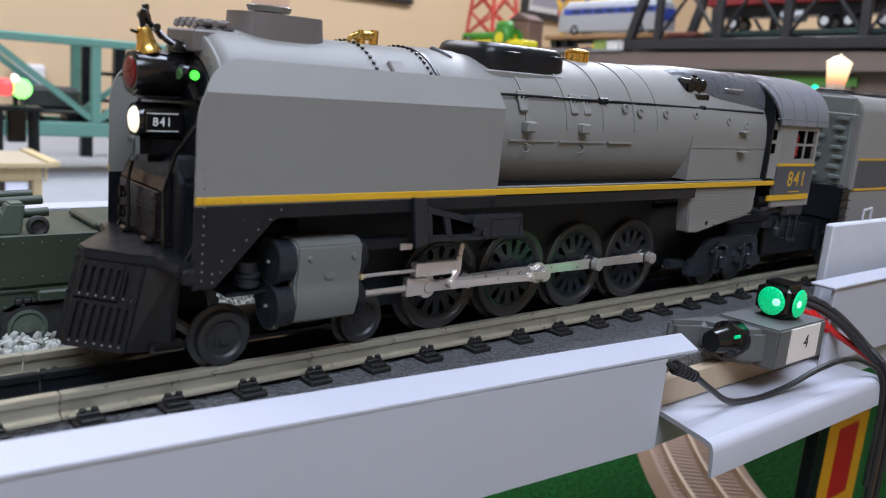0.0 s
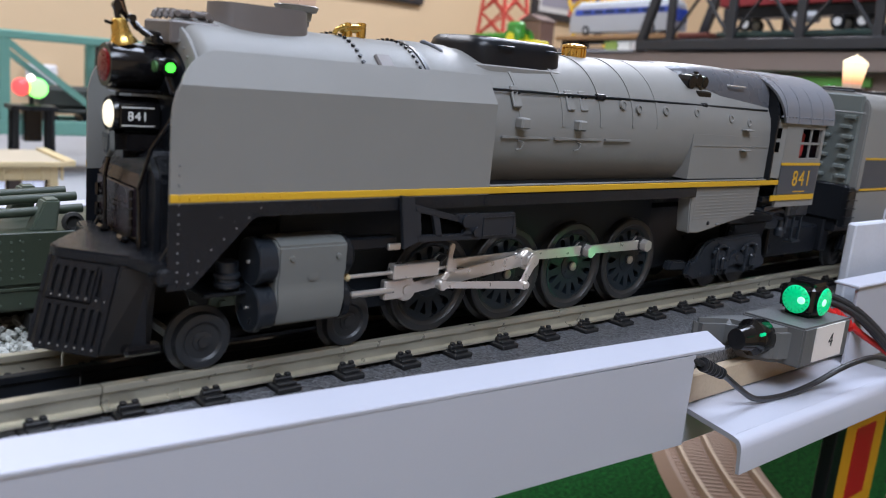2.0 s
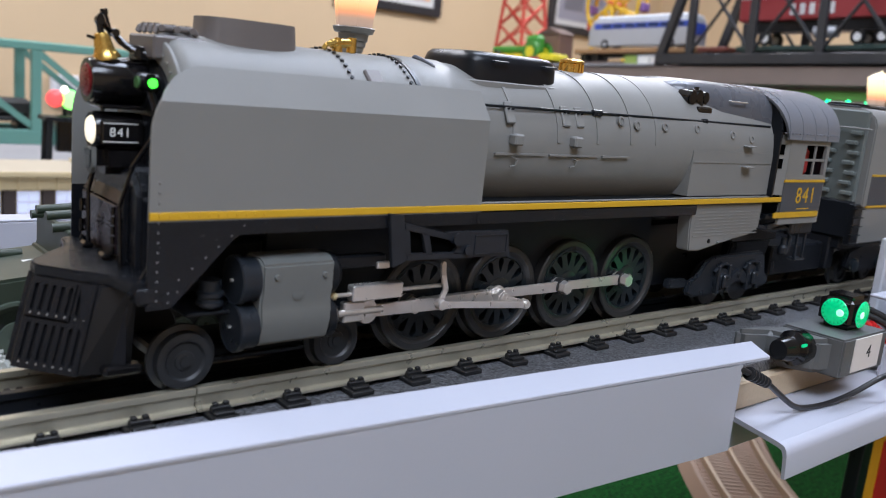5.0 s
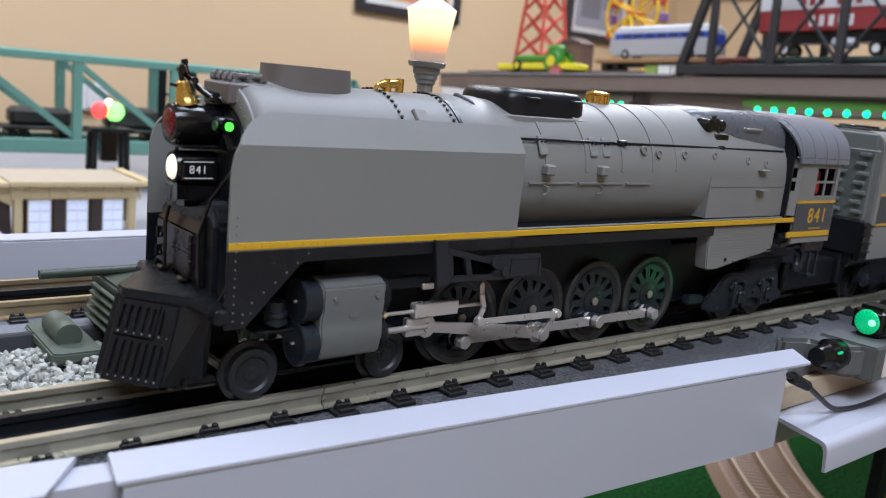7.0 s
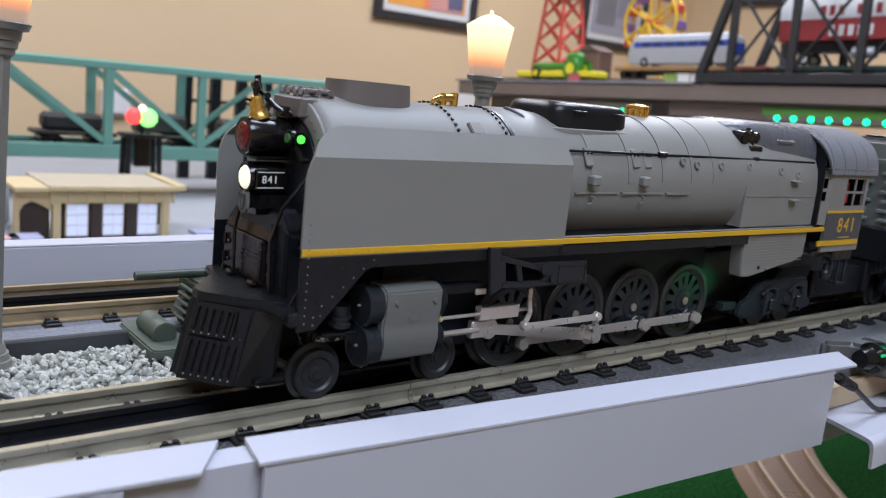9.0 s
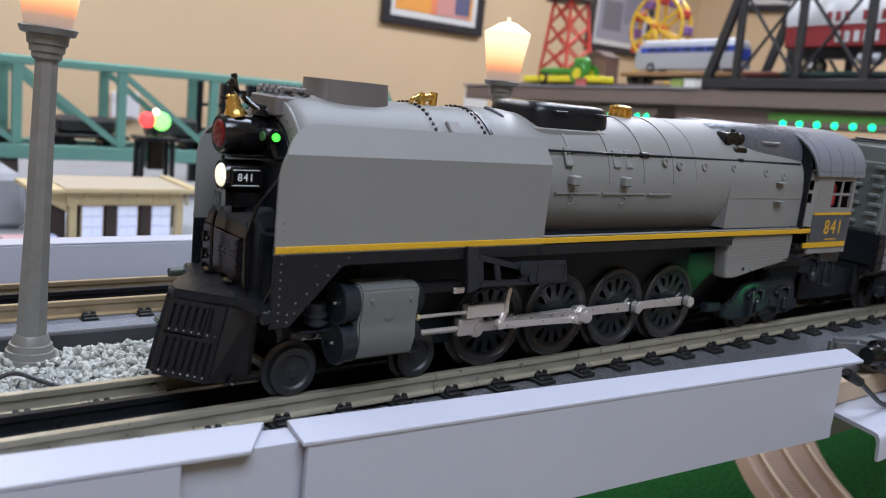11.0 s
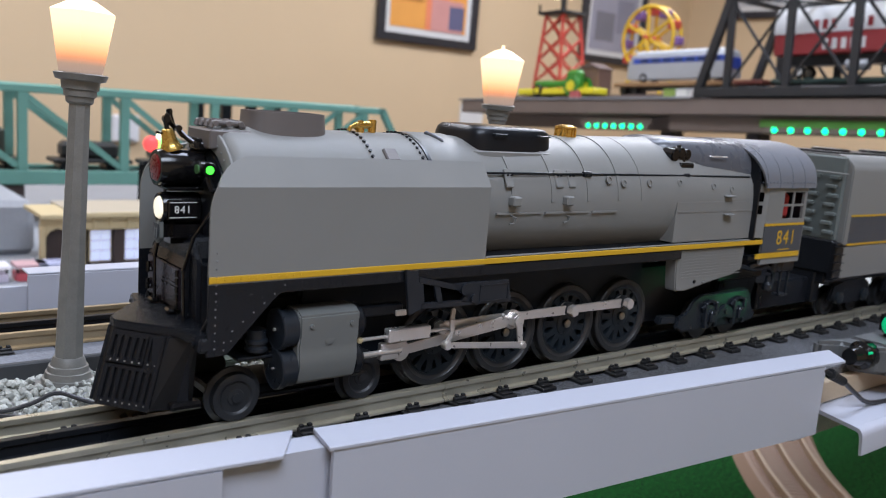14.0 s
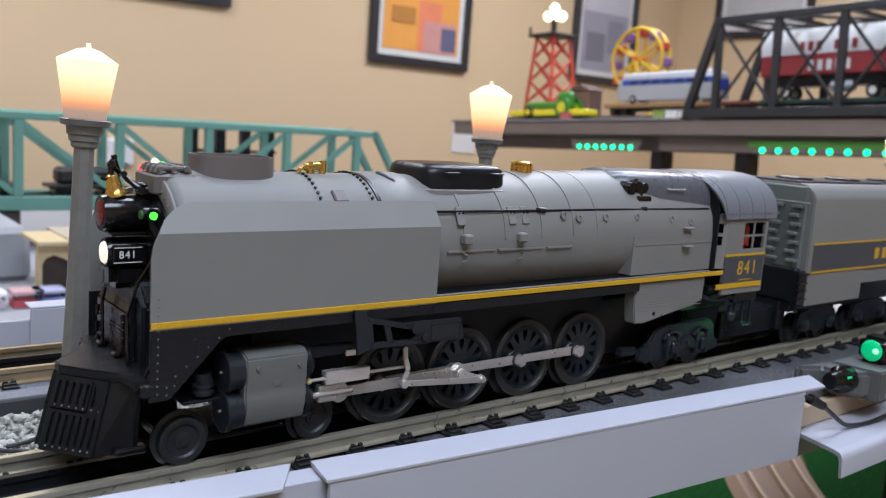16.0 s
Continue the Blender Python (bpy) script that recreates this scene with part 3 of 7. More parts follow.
    # cylinders
    cy = prism(N(), [(-0.0215, 0.0455), (-0.031, 0.0455), (-0.0342, 0.0435), (-0.0345, 0.036), (-0.0335, 0.031), (-0.0338, 0.028), (-0.0345, 0.024), (-0.0325, 0.0165), (-0.029, 0.0152), (-0.0215, 0.0152)] if s < 0 else
               [(0.0215, 0.0455), (0.031, 0.0455), (0.0342, 0.0435), (0.0345, 0.036), (0.0335, 0.031), (0.0338, 0.028), (0.0345, 0.024), (0.0325, 0.0165), (0.029, 0.0152), (0.0215, 0.0152)], "x", 0.0185, 0.0455, 0.0007)
    cyl = part("cylinder_casing", cy, M_CYL, loco, "grey cylinder casing")
    for z, r in ((0.0378, 0.0082), (0.0222, 0.0085)):
        part("cylinder_head", lathe(N(), [(0.0002, r * 0.9), (0, r * 0.93), (0.0004, r), (0.0022, r), (0.0024, r * 0.9), (0.007, r * 0.9)], (0.0115, s * 0.0272, z), (1, 0, 0), 40), M_HEAD, cyl, "black round cylinder head")
        part("head_stud", rod(N(), (0.0117, s * 0.0272, z), (0.0108, s * 0.0272, z), 0.0006, seg=8), M_STEEL, cyl)
        part("rear_head", lathe(N(), [(0, r * 0.9), (0.0025, r * 0.92), (0.005, r * 0.6)], (0.0452, s * 0.0268, z), (1, 0, 0), 28), M_BLACK, cyl)
    bb = N()
    for x, z in ((0.0235, 0.0395), (0.0415, 0.0393)):
        rod(bb, (x, s * 0.0344, z), (x, s * 0.0352, z), 0.0011, 0.0008, seg=12)
    part("casing_screw", bb, M_CYL, cyl)
    bb = lathe(N(), [(0, 0.0022), (0.0004, 0.0022), (0.0005, 0.0016)], (0.032, s * 0.0336, 0.0335), (0, s, 0), 20)
    part("casing_boss", bb, M_CYL, cyl)
    part("boiler_shadow_plate", box(N(), 0.03, 0.245, s * 0.013, s * 0.0145, 0.012, 0.0545), M_PLATE, loco)
    part("valve_guide", box(N(), 0.0475, 0.0705, s * 0.0245, s * 0.029, 0.039, 0.0435, 0.0006), M_BLACK, loco)
    part("valve_stem", box(N(), 0.066, 0.0715, s * 0.029, s * 0.0305, 0.0385, 0.041, 0.0003), M_STEEL, loco)
    part("slide_bar", rod(N(), (0.047, s * 0.0285, 0.0295), (0.098, s * 0.0285, 0.0295), 0.0008), M_STEEL, loco)
    part("slide_bar_boss", rod(N(), (0.0475, s * 0.0295, 0.0297), (0.0500, s * 0.0295, 0.0297), 0.0014, seg=12, bevel=0.0005), M_LABELCREAM, loco)
    part("piston_rod", rod(N(), (0.045, s * 0.027, 0.0222), (0.072, s * 0.027, 0.0222), 0.0012), M_STEEL, loco)
    # bracket that carries the valve gear
    br = N()
    for pl in ([(0.0638, 0.0601), (0.0699, 0.0595), (0.0729, 0.0429), (0.0667, 0.0406)],
               [(0.0703, 0.0568), (0.0916, 0.0519), (0.0926, 0.0493), (0.0712, 0.0541)],
               [(0.0725, 0.0454), (0.1037, 0.0445), (0.1041, 0.0421), (0.0729, 0.0429)],
               [(0.0788, 0.0526), (0.0823, 0.0517), (0.0845, 0.0442), (0.0815, 0.0444)],
               [(0.0704, 0.0548), (0.0731, 0.0538), (0.0746, 0.0446), (0.0719, 0.0447)],
               [(0.0901, 0.0524), (0.1023, 0.0525), (0.1039, 0.0437), (0.094, 0.044), (0.096, 0.047), (0.0923, 0.0493)],
               [(0.1018, 0.0523), (0.1217, 0.0521), (0.1237, 0.042), (0.1036, 0.0424)]):
        prism(br, pl, "y", s * 0.0364, s * 0.0382, 0.0002)
    guide = part("guide_yoke", br, M_YOKE, loco, "black slotted guide yoke bracket")
    for (x, z), r in (((0.0953, 0.0499), 0.0021), ((0.1007, 0.0456), 0.0016)):
        part("yoke_boss", lathe(N(), [(0.0006, r * 0.7), (0.0006, r * 0.9), (0, r * 1.15), (-0.0008, r * 1.15)], (x, s * 0.0388, z), (0, -s, 0), 18), M_YOKE, guide)
        # black disc on the plate, in place of the dark inside of a hole
        part("yoke_hole_disc", rod(N(), (x, s * 0.0380, z), (x, s * 0.0386, z), r * 0.85, seg=16), M_VOID, guide)
    # added black sheet: the shade seen through the slots, as colour
    part("yoke_shade_sheet", prism(N(), [(0.0685, 0.0572), (0.0925, 0.0512), (0.1010, 0.0505), (0.1010, 0.0445), (0.0715, 0.0432)], "y", s * 0.0361, s * 0.0363), M_VOID, guide, "black sheet standing in for the shade behind the slots")
    (xa, za), (xb, zb) = (0.1044, 0.0509), (0.1212, 0.0433)
    for x0, x1, z0, z1 in ((xa, xb, za - 0.0004, za), (xa, xb, zb, zb + 0.0004), (xa, xa + 0.0004, zb, za), (xb - 0.0004, xb, zb, za)):
        part("yoke_bead", box(N(), x0, x1, s * 0.0380, s * 0.0386, z0, z1), M_YOKE, guide)
    part("skirt_boss", lathe(N(), [(0, 0.0018), (0.0006, 0.0018), (0.0007, 0.001)], (0.1075, s * 0.0358, 0.0568), (0, s, 0), 16), M_DECK, loco)
    # trailing truck
    tt = prism(N(), [(0.268, 0.010), (0.270, 0.017), (0.278, 0.020), (0.2835, 0.0265), (0.290, 0.0290), (0.336, 0.0296), (0.342, 0.0265), (0.345, 0.016), (0.349, 0.0145), (0.349, 0.009), (0.338, 0.0075), (0.276, 0.0072)], "y", s * 0.0225, s * 0.0252, 0.0012)
    tf = part("trailing_frame", tt, M_HEAD, loco, "black cast trailing truck frame")
    for x in (0.2985, 0.3275):
        part("journal", lathe(N(), [(0, 0.0068), (0.0016, 0.0068), (0.0020, 0.0048), (0.0030, 0.0044)], (x, s * 0.0250, 0.0152), (0, s, 0), 22), M_HEAD, tf)
        part("journal_cover", box(N(), x - 0.0030, x + 0.0030, s * 0.0278, s * 0.0300, 0.0118, 0.0190, 0.0009), M_HEAD, tf)
        part("cover_bolt", rod(N(), (x, s * 0.0299, 0.0176), (x, s * 0.0306, 0.0176), 0.0008, seg=8), M_TYRE, tf)
        for dx in (-0.0052, 0.0052):
            part("pedestal", box(N(), x + dx - 0.0011, x + dx + 0.0011, s * 0.0250, s * 0.0282, 0.0085, 0.0240, 0.0005), M_HEAD, tf)
        part("spring_arc", tube(N(), smooth([(x - 0.0085, s * 0.0264, 0.0205), (x - 0.004, s * 0.0266, 0.0236), (x, s * 0.0266, 0.0246), (x + 0.004, s * 0.0266, 0.0236), (x + 0.0085, s * 0.0264, 0.0205)], 3), 0.0009, 8), M_HEAD, tf)
    part("equaliser", prism(N(), [(0.3035, 0.0115), (0.3060, 0.0185), (0.3130, 0.0215), (0.3205, 0.0185), (0.3225, 0.0115), (0.3130, 0.0140)], "y", s * 0.0250, s * 0.0276, 0.0006), M_HEAD, tf)
    part("equaliser_pin", rod(N(), (0.313, s * 0.0274, 0.0175), (0.313, s * 0.0286, 0.0175), 0.0017, seg=12, bevel=0.0003), M_TYRE, tf)
    part("frame_rib", box(N(), 0.2900, 0.3370, s * 0.0250, s * 0.0260, 0.0275, 0.0287, 0.0003), M_HEAD, tf)
    part("drag_arm", prism(N(), [(0.255, 0.0135), (0.256, 0.0185), (0.2705, 0.0175), (0.2705, 0.0125)], "y", s * 0.0190, s * 0.0235, 0.0008), M_HEAD, tf)
    for x in (0.2985, 0.3275):
        part("trailing_wheel", lathe(N(), [(0, 0.002), (0.0010, 0.0110), (0.0044, 0.0112), (0.0048, 0.0130), (0.0060, 0.0130), (0.0062, 0.003)], (x, s * 0.0205, 0.0112), (0, -s, 0), 32), M_TRUCKW, loco)
    # pipes and step hangers under the cab
    part("injector_pipe", tube(N(), smooth([(0.318, s * 0.030, 0.0455), (0.330, s * 0.0325, 0.0432), (0.342, s * 0.0325, 0.0440), (0.352, s * 0.0318, 0.0400), (0.353, s * 0.0315, 0.0300)], 4), 0.0013, 8), M_HEAD, loco)
    part("injector", lathe(N(), [(0, 0.0016), (0.0012, 0.0030), (0.0045, 0.0030), (0.0060, 0.0018), (0.0100, 0.0016)], (0.3505, s * 0.0300, 0.0275), (0, 0, 1), 14), M_HEAD, loco)
    part("sloped_hanger", prism(N(), [(0.3235, 0.0435), (0.3590, 0.0478), (0.3590, 0.0505), (0.3235, 0.0465)], "y", s * 0.0305, s * 0.0330, 0.0003), M_HEAD, loco)
    part("cab_step", box(N(), 0.3580, 0.3680, s * 0.0290, s * 0.0350, 0.0245, 0.0258, 0.0003), M_HEAD, loco)
    for x in (0.3586, 0.3674):
        part("step_hanger", box(N(), x - 0.0006, x + 0.0006, s * 0.0325, s * 0.0338, 0.0245, 0.0505), M_HEAD, loco)

# main frame
part("frame", box(N(), 0.0300, 0.318, -0.0125, 0.0125, 0.011, 0.047, 0.002), M_BLACK, loco)
part("front_frame", box(N(), -0.012, 0.0298, -0.0125, 0.0125, 0.0300, 0.047, 0.001), M_BLACK, loco)
# added black block that keeps the space under the cab dark
part("cab_shade_block", box(N(), 0.312, 0.360, -0.020, 0.020, 0.034, 0.0498, 0.001), M_BLACK, loco)
part("frame_top", box(N(), -0.012, 0.25, -0.0345, 0.0345, 0.0545, 0.0598, 0.001), M_BLACK, loco)
part("truck_frame", box(N(), -0.006, 0.066, -0.0125, 0.0125, 0.006, 0.0105, 0.001), M_BLACK, loco)
part("side_bar", box(N(), 0.006, 0.055, -0.0165, -0.0145, 0.0065, 0.0085, 0.0004), M_GLOSS, loco)
for s in (-1, 1):
    b = N()
    for k in range(6):
        lathe(b, [(0, 0.0022), (0.0007, 0.003), (0.0014, 0.0022)], (0.0175, s * 0.020, 0.0165 + k * 0.0018), (0, 0, 1), 14)
    part("truck_spring", b, M_GLOSS, loco)
    part("spring_pot", lathe(N(), [(0, 0.0036), (0.0008, 0.0044), (0.0020, 0.0044), (0.0024, 0.0038), (0.0034, 0.0038), (0.0038, 0.0044), (0.0050, 0.0044), (0.0056, 0.0036), (0.009, 0.0036)], (0.006, s * 0.023, 0.0285), (0, 0, 1), 18), M_HEAD, loco)
part("cross_member", box(N(), -0.003, 0.02, -0.026, 0.026, 0.0262, 0.0275, 0.0004), M_BLACK, loco)

# pilot and deck
deck = prism(N(), [(-0.0145, -0.0345), (-0.0232, -0.0345), (-0.0256, -0.0215), (-0.0318, -0.0150), (-0.0412, -0.0030), (-0.0412, 0.0030), (-0.0318, 0.0150), (-0.0256, 0.0215), (-0.0232, 0.0345), (-0.0145, 0.0345)], "z", 0.0372, 0.0408, 0.0006)
part("pilot_deck", deck, M_DECK, loco, "speckled black pilot deck")
top = [(-0.0200, -0.0240), (-0.0272, -0.0194), (-0.0405, -0.0022), (-0.0405, 0.0022), (-0.0272, 0.0194), (-0.0200, 0.0240)]
bot = [(-0.0225, -0.0215), (-0.0334, -0.0192), (-0.0472, -0.0022), (-0.0472, 0.0022), (-0.0334, 0.0192), (-0.0225, 0.0215)]
b = N()
loft(b, [[(x, y, 0.0375) for x, y in top] + [(-0.018, 0.0245, 0.0375), (-0.018, -0.0245, 0.0375)], [(x, y, 0.0095) for x, y in bot] + [(-0.018, 0.0205, 0.0095), (-0.018, -0.0205, 0.0095)]])
# core blacker than the bars: the slots carry their shade as colour
pilot = part("pilot", b, M_TBLACK, loco, "black slotted pilot", smooth=20)


def on_pilot(i, f, w, out=0.0):
    """Place on face i of the pilot, f along it 0..1, w from bottom to top 0..1."""
    q = [Vector((bot[j][0] * (1 - w) + top[j][0] * w, bot[j][1] * (1 - w) + top[j][1] * w, 0.0095 + 0.028 * w)) for j in (i, i + 1)]
    d = q[1] - q[0]
    n = Vector((-abs(d.y), d.x if d.y > 0 else -d.x, -0.0)).normalized()
    return q[0] + d * f + n * out


def pilot_patch(bm, i, f0, f1, w0, w1, out):
    """A thin plate lying on a pilot face."""
    c = [on_pilot(i, f, w, o) for o in (-0.0003, out) for f, w in ((f0, w0), (f1, w0), (f1, w1), (f0, w1))]
    return loft(bm, [c[:4], c[4:]])


for i in (1, 3):
    for w0, w1 in ((0.0, 0.10), (0.50, 0.64), (0.925, 0.995)):
        part("pilot_band", pilot_patch(N(), i, 0.0, 1.0, w0, w1, 0.0012), M_DECK, pilot)
    for w0, w1, us in ((0.10, 0.50, (0.11, 0.245, 0.38, 0.51, 0.64, 0.77, 0.90)), (0.64, 0.925, (0.09, 0.225, 0.36, 0.50, 0.63, 0.79, 0.92))):
        cuts = [0.0] + [f + e for f in us for e in (-0.030, 0.030)] + [1.0]
        for k in range(0, len(cuts), 2):
            f0, f1 = cuts[k], cuts[k + 1]
            f0, f1 = (f0, f1) if i == 3 else (1 - f1, 1 - f0)
            part("pilot_bar", pilot_patch(N(), i, f0, f1, w0, w1, 0.0012), M_DECK, pilot)
        for f in us:
            f = f if i == 3 else 1 - f
            part("slot_rivet", rod(N(), on_pilot(i, f, w0 - 0.035, 0.001), on_pilot(i, f, w0 - 0.035, 0.0016), 0.0004, 0.0002, seg=6), M_STEEL, pilot)
    for f0, f1, w0, w1 in ((0.0, 0.70, 0.555, 0.572), (0.70, 0.712, 0.555, 0.97)):
        f0, f1 = (f0, f1) if i == 3 else (1 - f1, 1 - f0)
        part("hatch_joint", pilot_patch(N(), i, f0, f1, w0, w1, 0.0014), M_VOID, pilot)
for s in (-1, 1):
    part("pilot_return", prism(N(), [(-0.0328, s * 0.0188), (-0.0268, s * 0.0198), (-0.0205, s * 0.0236), (-0.0205, s * 0.020)] if s < 0 else [(-0.0205, 0.020), (-0.0205, 0.0236), (-0.0268, 0.0198), (-0.0328, 0.0188)], "z", 0.0100, 0.0374, 0.0008), M_DECK, pilot)
    part("pilot_step", box(N(), -0.0275, -0.0155, s * 0.0200, s * 0.0250, 0.0095, 0.0128, 0.001), M_GLOSS, pilot)
    part("deck_lug", box(N(), -0.0218, -0.0185, 0.0072 + s * 0.0092 - 0.0026, 0.0072 + s * 0.0092 + 0.0026, 0.041, 0.0432, 0.0008), M_GLOSS, loco)
    part("deck_end", box(N(), -0.0225, -0.0165, s * 0.0300, s * 0.0362, 0.0345, 0.0398, 0.0008), M_DECK, loco)
    part("deck_bolt", rod(N(), (-0.0222, s * 0.033, 0.0378), (-0.0238, s * 0.033, 0.0378), 0.0008, seg=8), M_BLACK, loco)

# roof fittings: front box, stack cowl, long casing, valves
b = box(N(), -0.0100, 0.0068, -0.0105, 0.0105, 0.1045, 0.1118, 0.0006)
fb = part("front_box", b, M_GREY2, loco, "brown-grey box with black pipework on top")
b = N()
for y in (-0.007, -0.0025, 0.0025, 0.007):
    tube(b, [(-0.0085, y, 0.1125), (-0.0075, y, 0.1142), (0.004, y, 0.1142), (0.005, y, 0.1125)], 0.001, 8)
for x in (-0.007, -0.002, 0.003):
    rod(b, (x, -0.009, 0.1140), (x, 0.009, 0.1140), 0.0011, seg=8)
    for y in (-0.005, 0.0, 0.005):
        rod(b, (x, y, 0.1135), (x, y, 0.1155), 0.0013, 0.001, seg=8)
part("pipework", b, M_GREY2, fb)


def oval(x0, x1, w, z, n=40, p=3.2):
    cx, a = (x0 + x1) / 2, (x1 - x0) / 2
    out = []
    for k in range(n):
        t = 2 * math.pi * k / n
        c, q = math.cos(t), math.sin(t)
        out.append((cx + a * math.copysign(abs(c) ** (2 / p), c), w * math.copysign(abs(q) ** (2 / p), q), z))
    return out


b = loft(N(), [oval(0.0065, 0.0455, 0.0150, 0.1055), oval(0.0083, 0.0420, 0.0122, 0.1085), oval(0.0087, 0.0410, 0.0115, 0.1195), oval(0.0095, 0.0402, 0.0107, 0.1195), oval(0.0098, 0.0399, 0.0104, 0.110)])
part("stack_cowl", b, M_GREY2, loco, "brown-grey oval smokestack cowl")
b = loft(N(), [oval(0.1120, 0.1630, 0.0190, 0.100, 64, 5.5), oval(0.1120, 0.1630, 0.0188, 0.1090, 64, 5.5), oval(0.1123, 0.1627, 0.0184, 0.1150, 64, 5.5), oval(0.1130, 0.1620, 0.0176, 0.1174, 64, 5.5), oval(0.1146, 0.1604, 0.0158, 0.1189, 64, 5.5), oval(0.1190, 0.1560, 0.011, 0.1194, 64, 5)])
cas = part("dome_casing", b, M_BLACK, loco, "long satin black dome casing")
part("casing_base", loft(N(), [oval(0.1085, 0.1665, 0.0205, 0.100, 64, 5.5), oval(0.1085, 0.1665, 0.0205, 0.1077, 64, 5.5), oval(0.1092, 0.1658, 0.0198, 0.1082, 64, 5.5)]), M_GREY, loco, "thin grey base plate of the casing")
part("casing_grab", tube(N(), [(0.122, -0.0180, 0.1158), (0.122, -0.0198, 0.1158), (0.129, -0.0198, 0.1158), (0.129, -0.0180, 0.1158)], 0.0004, 6), M_WHEEL, cas)
part("casing_grab", tube(N(), [(0.150, -0.0180, 0.1158), (0.150, -0.0198, 0.1158), (0.157, -0.0198, 0.1158), (0.157, -0.0180, 0.1158)], 0.0004, 6), M_WHEEL, cas)
b = N()
rod(b, (0.0575, -0.002, 0.1155), (0.0665, -0.002, 0.1165), 0.0017, seg=12, bevel=0.0004)
rod(b, (0.0605, -0.002, 0.1125), (0.0605, -0.002, 0.118), 0.002, 0.0013, seg=12, bevel=0.0003)
rod(b, (0.0665, -0.002, 0.113), (0.0665, -0.002, 0.1185), 0.0018, seg=12, bevel=0.0003)
tube(b, [(0.0585, -0.0035, 0.1165), (0.0545, -0.004, 0.115), (0.0535, -0.004, 0.1135)], 0.0009)
part("whistle", b, M_GOLD, loco, "brass whistle on the boiler top")
b = lathe(N(), [(0, 0.0058), (0.0012, 0.0058), (0.0014, 0.0052), (0.0056, 0.0052), (0.0060, 0.0058), (0.0070, 0.0058), (0.0076, 0.0042), (0.0080, 0.0020)], (0.1875, 0.0, 0.1138), (0, 0, 1), 12)
for k in range(12):
    a = 2 * math.pi * k / 12
    rod(b, (0.1875 + 0.0053 * math.cos(a), 0.0053 * math.sin(a), 0.1152), (0.1875 + 0.0053 * math.cos(a), 0.0053 * math.sin(a), 0.1194), 0.0006, seg=6)
part("safety_valve", b, M_GOLD, loco, "ribbed brass safety valve")
# turret and cab roof
TSEC = [(math.copysign(abs(math.cos(math.pi * k / 20)) ** 0.45, math.cos(math.pi * k / 20)), math.sin(math.pi * k / 20) ** 0.55) for k in range(21)]
b = loft(N(), [[(x, w * c, z0 + (z1 - z0) * q) for c, q in TSEC] for x, w, z0, z1 in ((0.2425, 0.008, 0.1100, 0.1150), (0.2445, 0.0145, 0.1070, 0.1160), (0.250, 0.0200, 0.1020, 0.1184), (0.258, 0.0235, 0.0990, 0.1190), (0.272, 0.0262, 0.0960, 0.1192), (0.3175, 0.0288, 0.0940, 0.1190))])
part("turret_cover", b, M_TURRET, loco, "dark grey turret cover ahead of the cab")
b = N()
for x, z, r in ((0.2490, 0.1102, 0.0036), (0.2545, 0.1114, 0.0032), (0.2600, 0.1108, 0.0030)):
    rod(b, (x, -0.0170, z), (x, -0.0250, z - 0.0006), r, seg=18, bevel=0.0006)
rod(b, (0.2465, -0.0215, 0.1104), (0.2640, -0.0215, 0.1112), 0.0022, seg=14, bevel=0.0004)
rod(b, (0.2555, -0.0215, 0.1136), (0.2555, -0.0215, 0.1152), 0.0013, seg=10)
box(b, 0.2520, 0.2640, -0.0270, -0.018, 0.1025, 0.1060, 0.0008)
rod(b, (0.2575, -0.0230, 0.1015), (0.2575, -0.0230, 0.110), 0.0018, seg=10)
part("generator", b, M_GLOSS, loco, "small gloss black generator")
part("turret_grab", tube(N(), [(0.279, -0.0225, 0.1100), (0.279, -0.0272, 0.1100), (0.292, -0.0282, 0.1100), (0.292, -0.0235, 0.1100)], 0.0004, 6), M_STEEL, loco)

CAB0, CAB1 = 0.3165, 0.3715


def roof_ring(x, grow=0.0, h=0.1195):
    pts = []
    for k in range(25):
        a = math.pi * k / 24
        c, q = math.cos(a), math.sin(a)
        pts.append((x, (0.0378 + grow) * math.copysign(abs(c) ** 0.8, c), 0.0935 + (h - 0.0935 + grow) * q ** 0.85))
    return pts


outer = [roof_ring(0.3125), roof_ring(0.3135), roof_ring(0.34, 0, 0.1200), roof_ring(0.3775, 0, 0.1200)]
rings = []
for r in outer:
    inner = [(x, y * 0.965, 0.0935 + (z - 0.0935) * 0.96) for x, y, z in r]
    rings.append(r + inner[::-1])
b = loft(N(), rings)
# the front of the roof is cut back towards the eaves
for v in b.verts:
    if v.co.x < 0.314:
        v.co.x += max(0.0, 0.1185 - v.co.z) * 0.40
cab_roof = part("cab_roof", b, M_ROOF, loco, "dark satin arched cab roof with rivet rows")
b = N()
for x in (0.3225, 0.336, 0.35, 0.364):
    ring = roof_ring(x, 0.0003)
    loft(b, [[(p[0] + dx, p[1], p[2]) for dx in (-0.0005, 0.0005)] + [(p[0] + dx, p[1] * 0.985, 0.0935 + (p[2] - 0.0935) * 0.985) for dx in (0.0005, -0.0005)] for p in ring])
part("roof_seam", b, M_ROOF, cab_roof)
b = N()
for k in range(16):
    x = 0.317 + k * 0.0038
    rod(b, (x, -0.0374, 0.0968), (x, -0.0383, 0.0968), 0.0004, seg=6)
part("roof_rivets", b, M_ROOF, cab_roof)
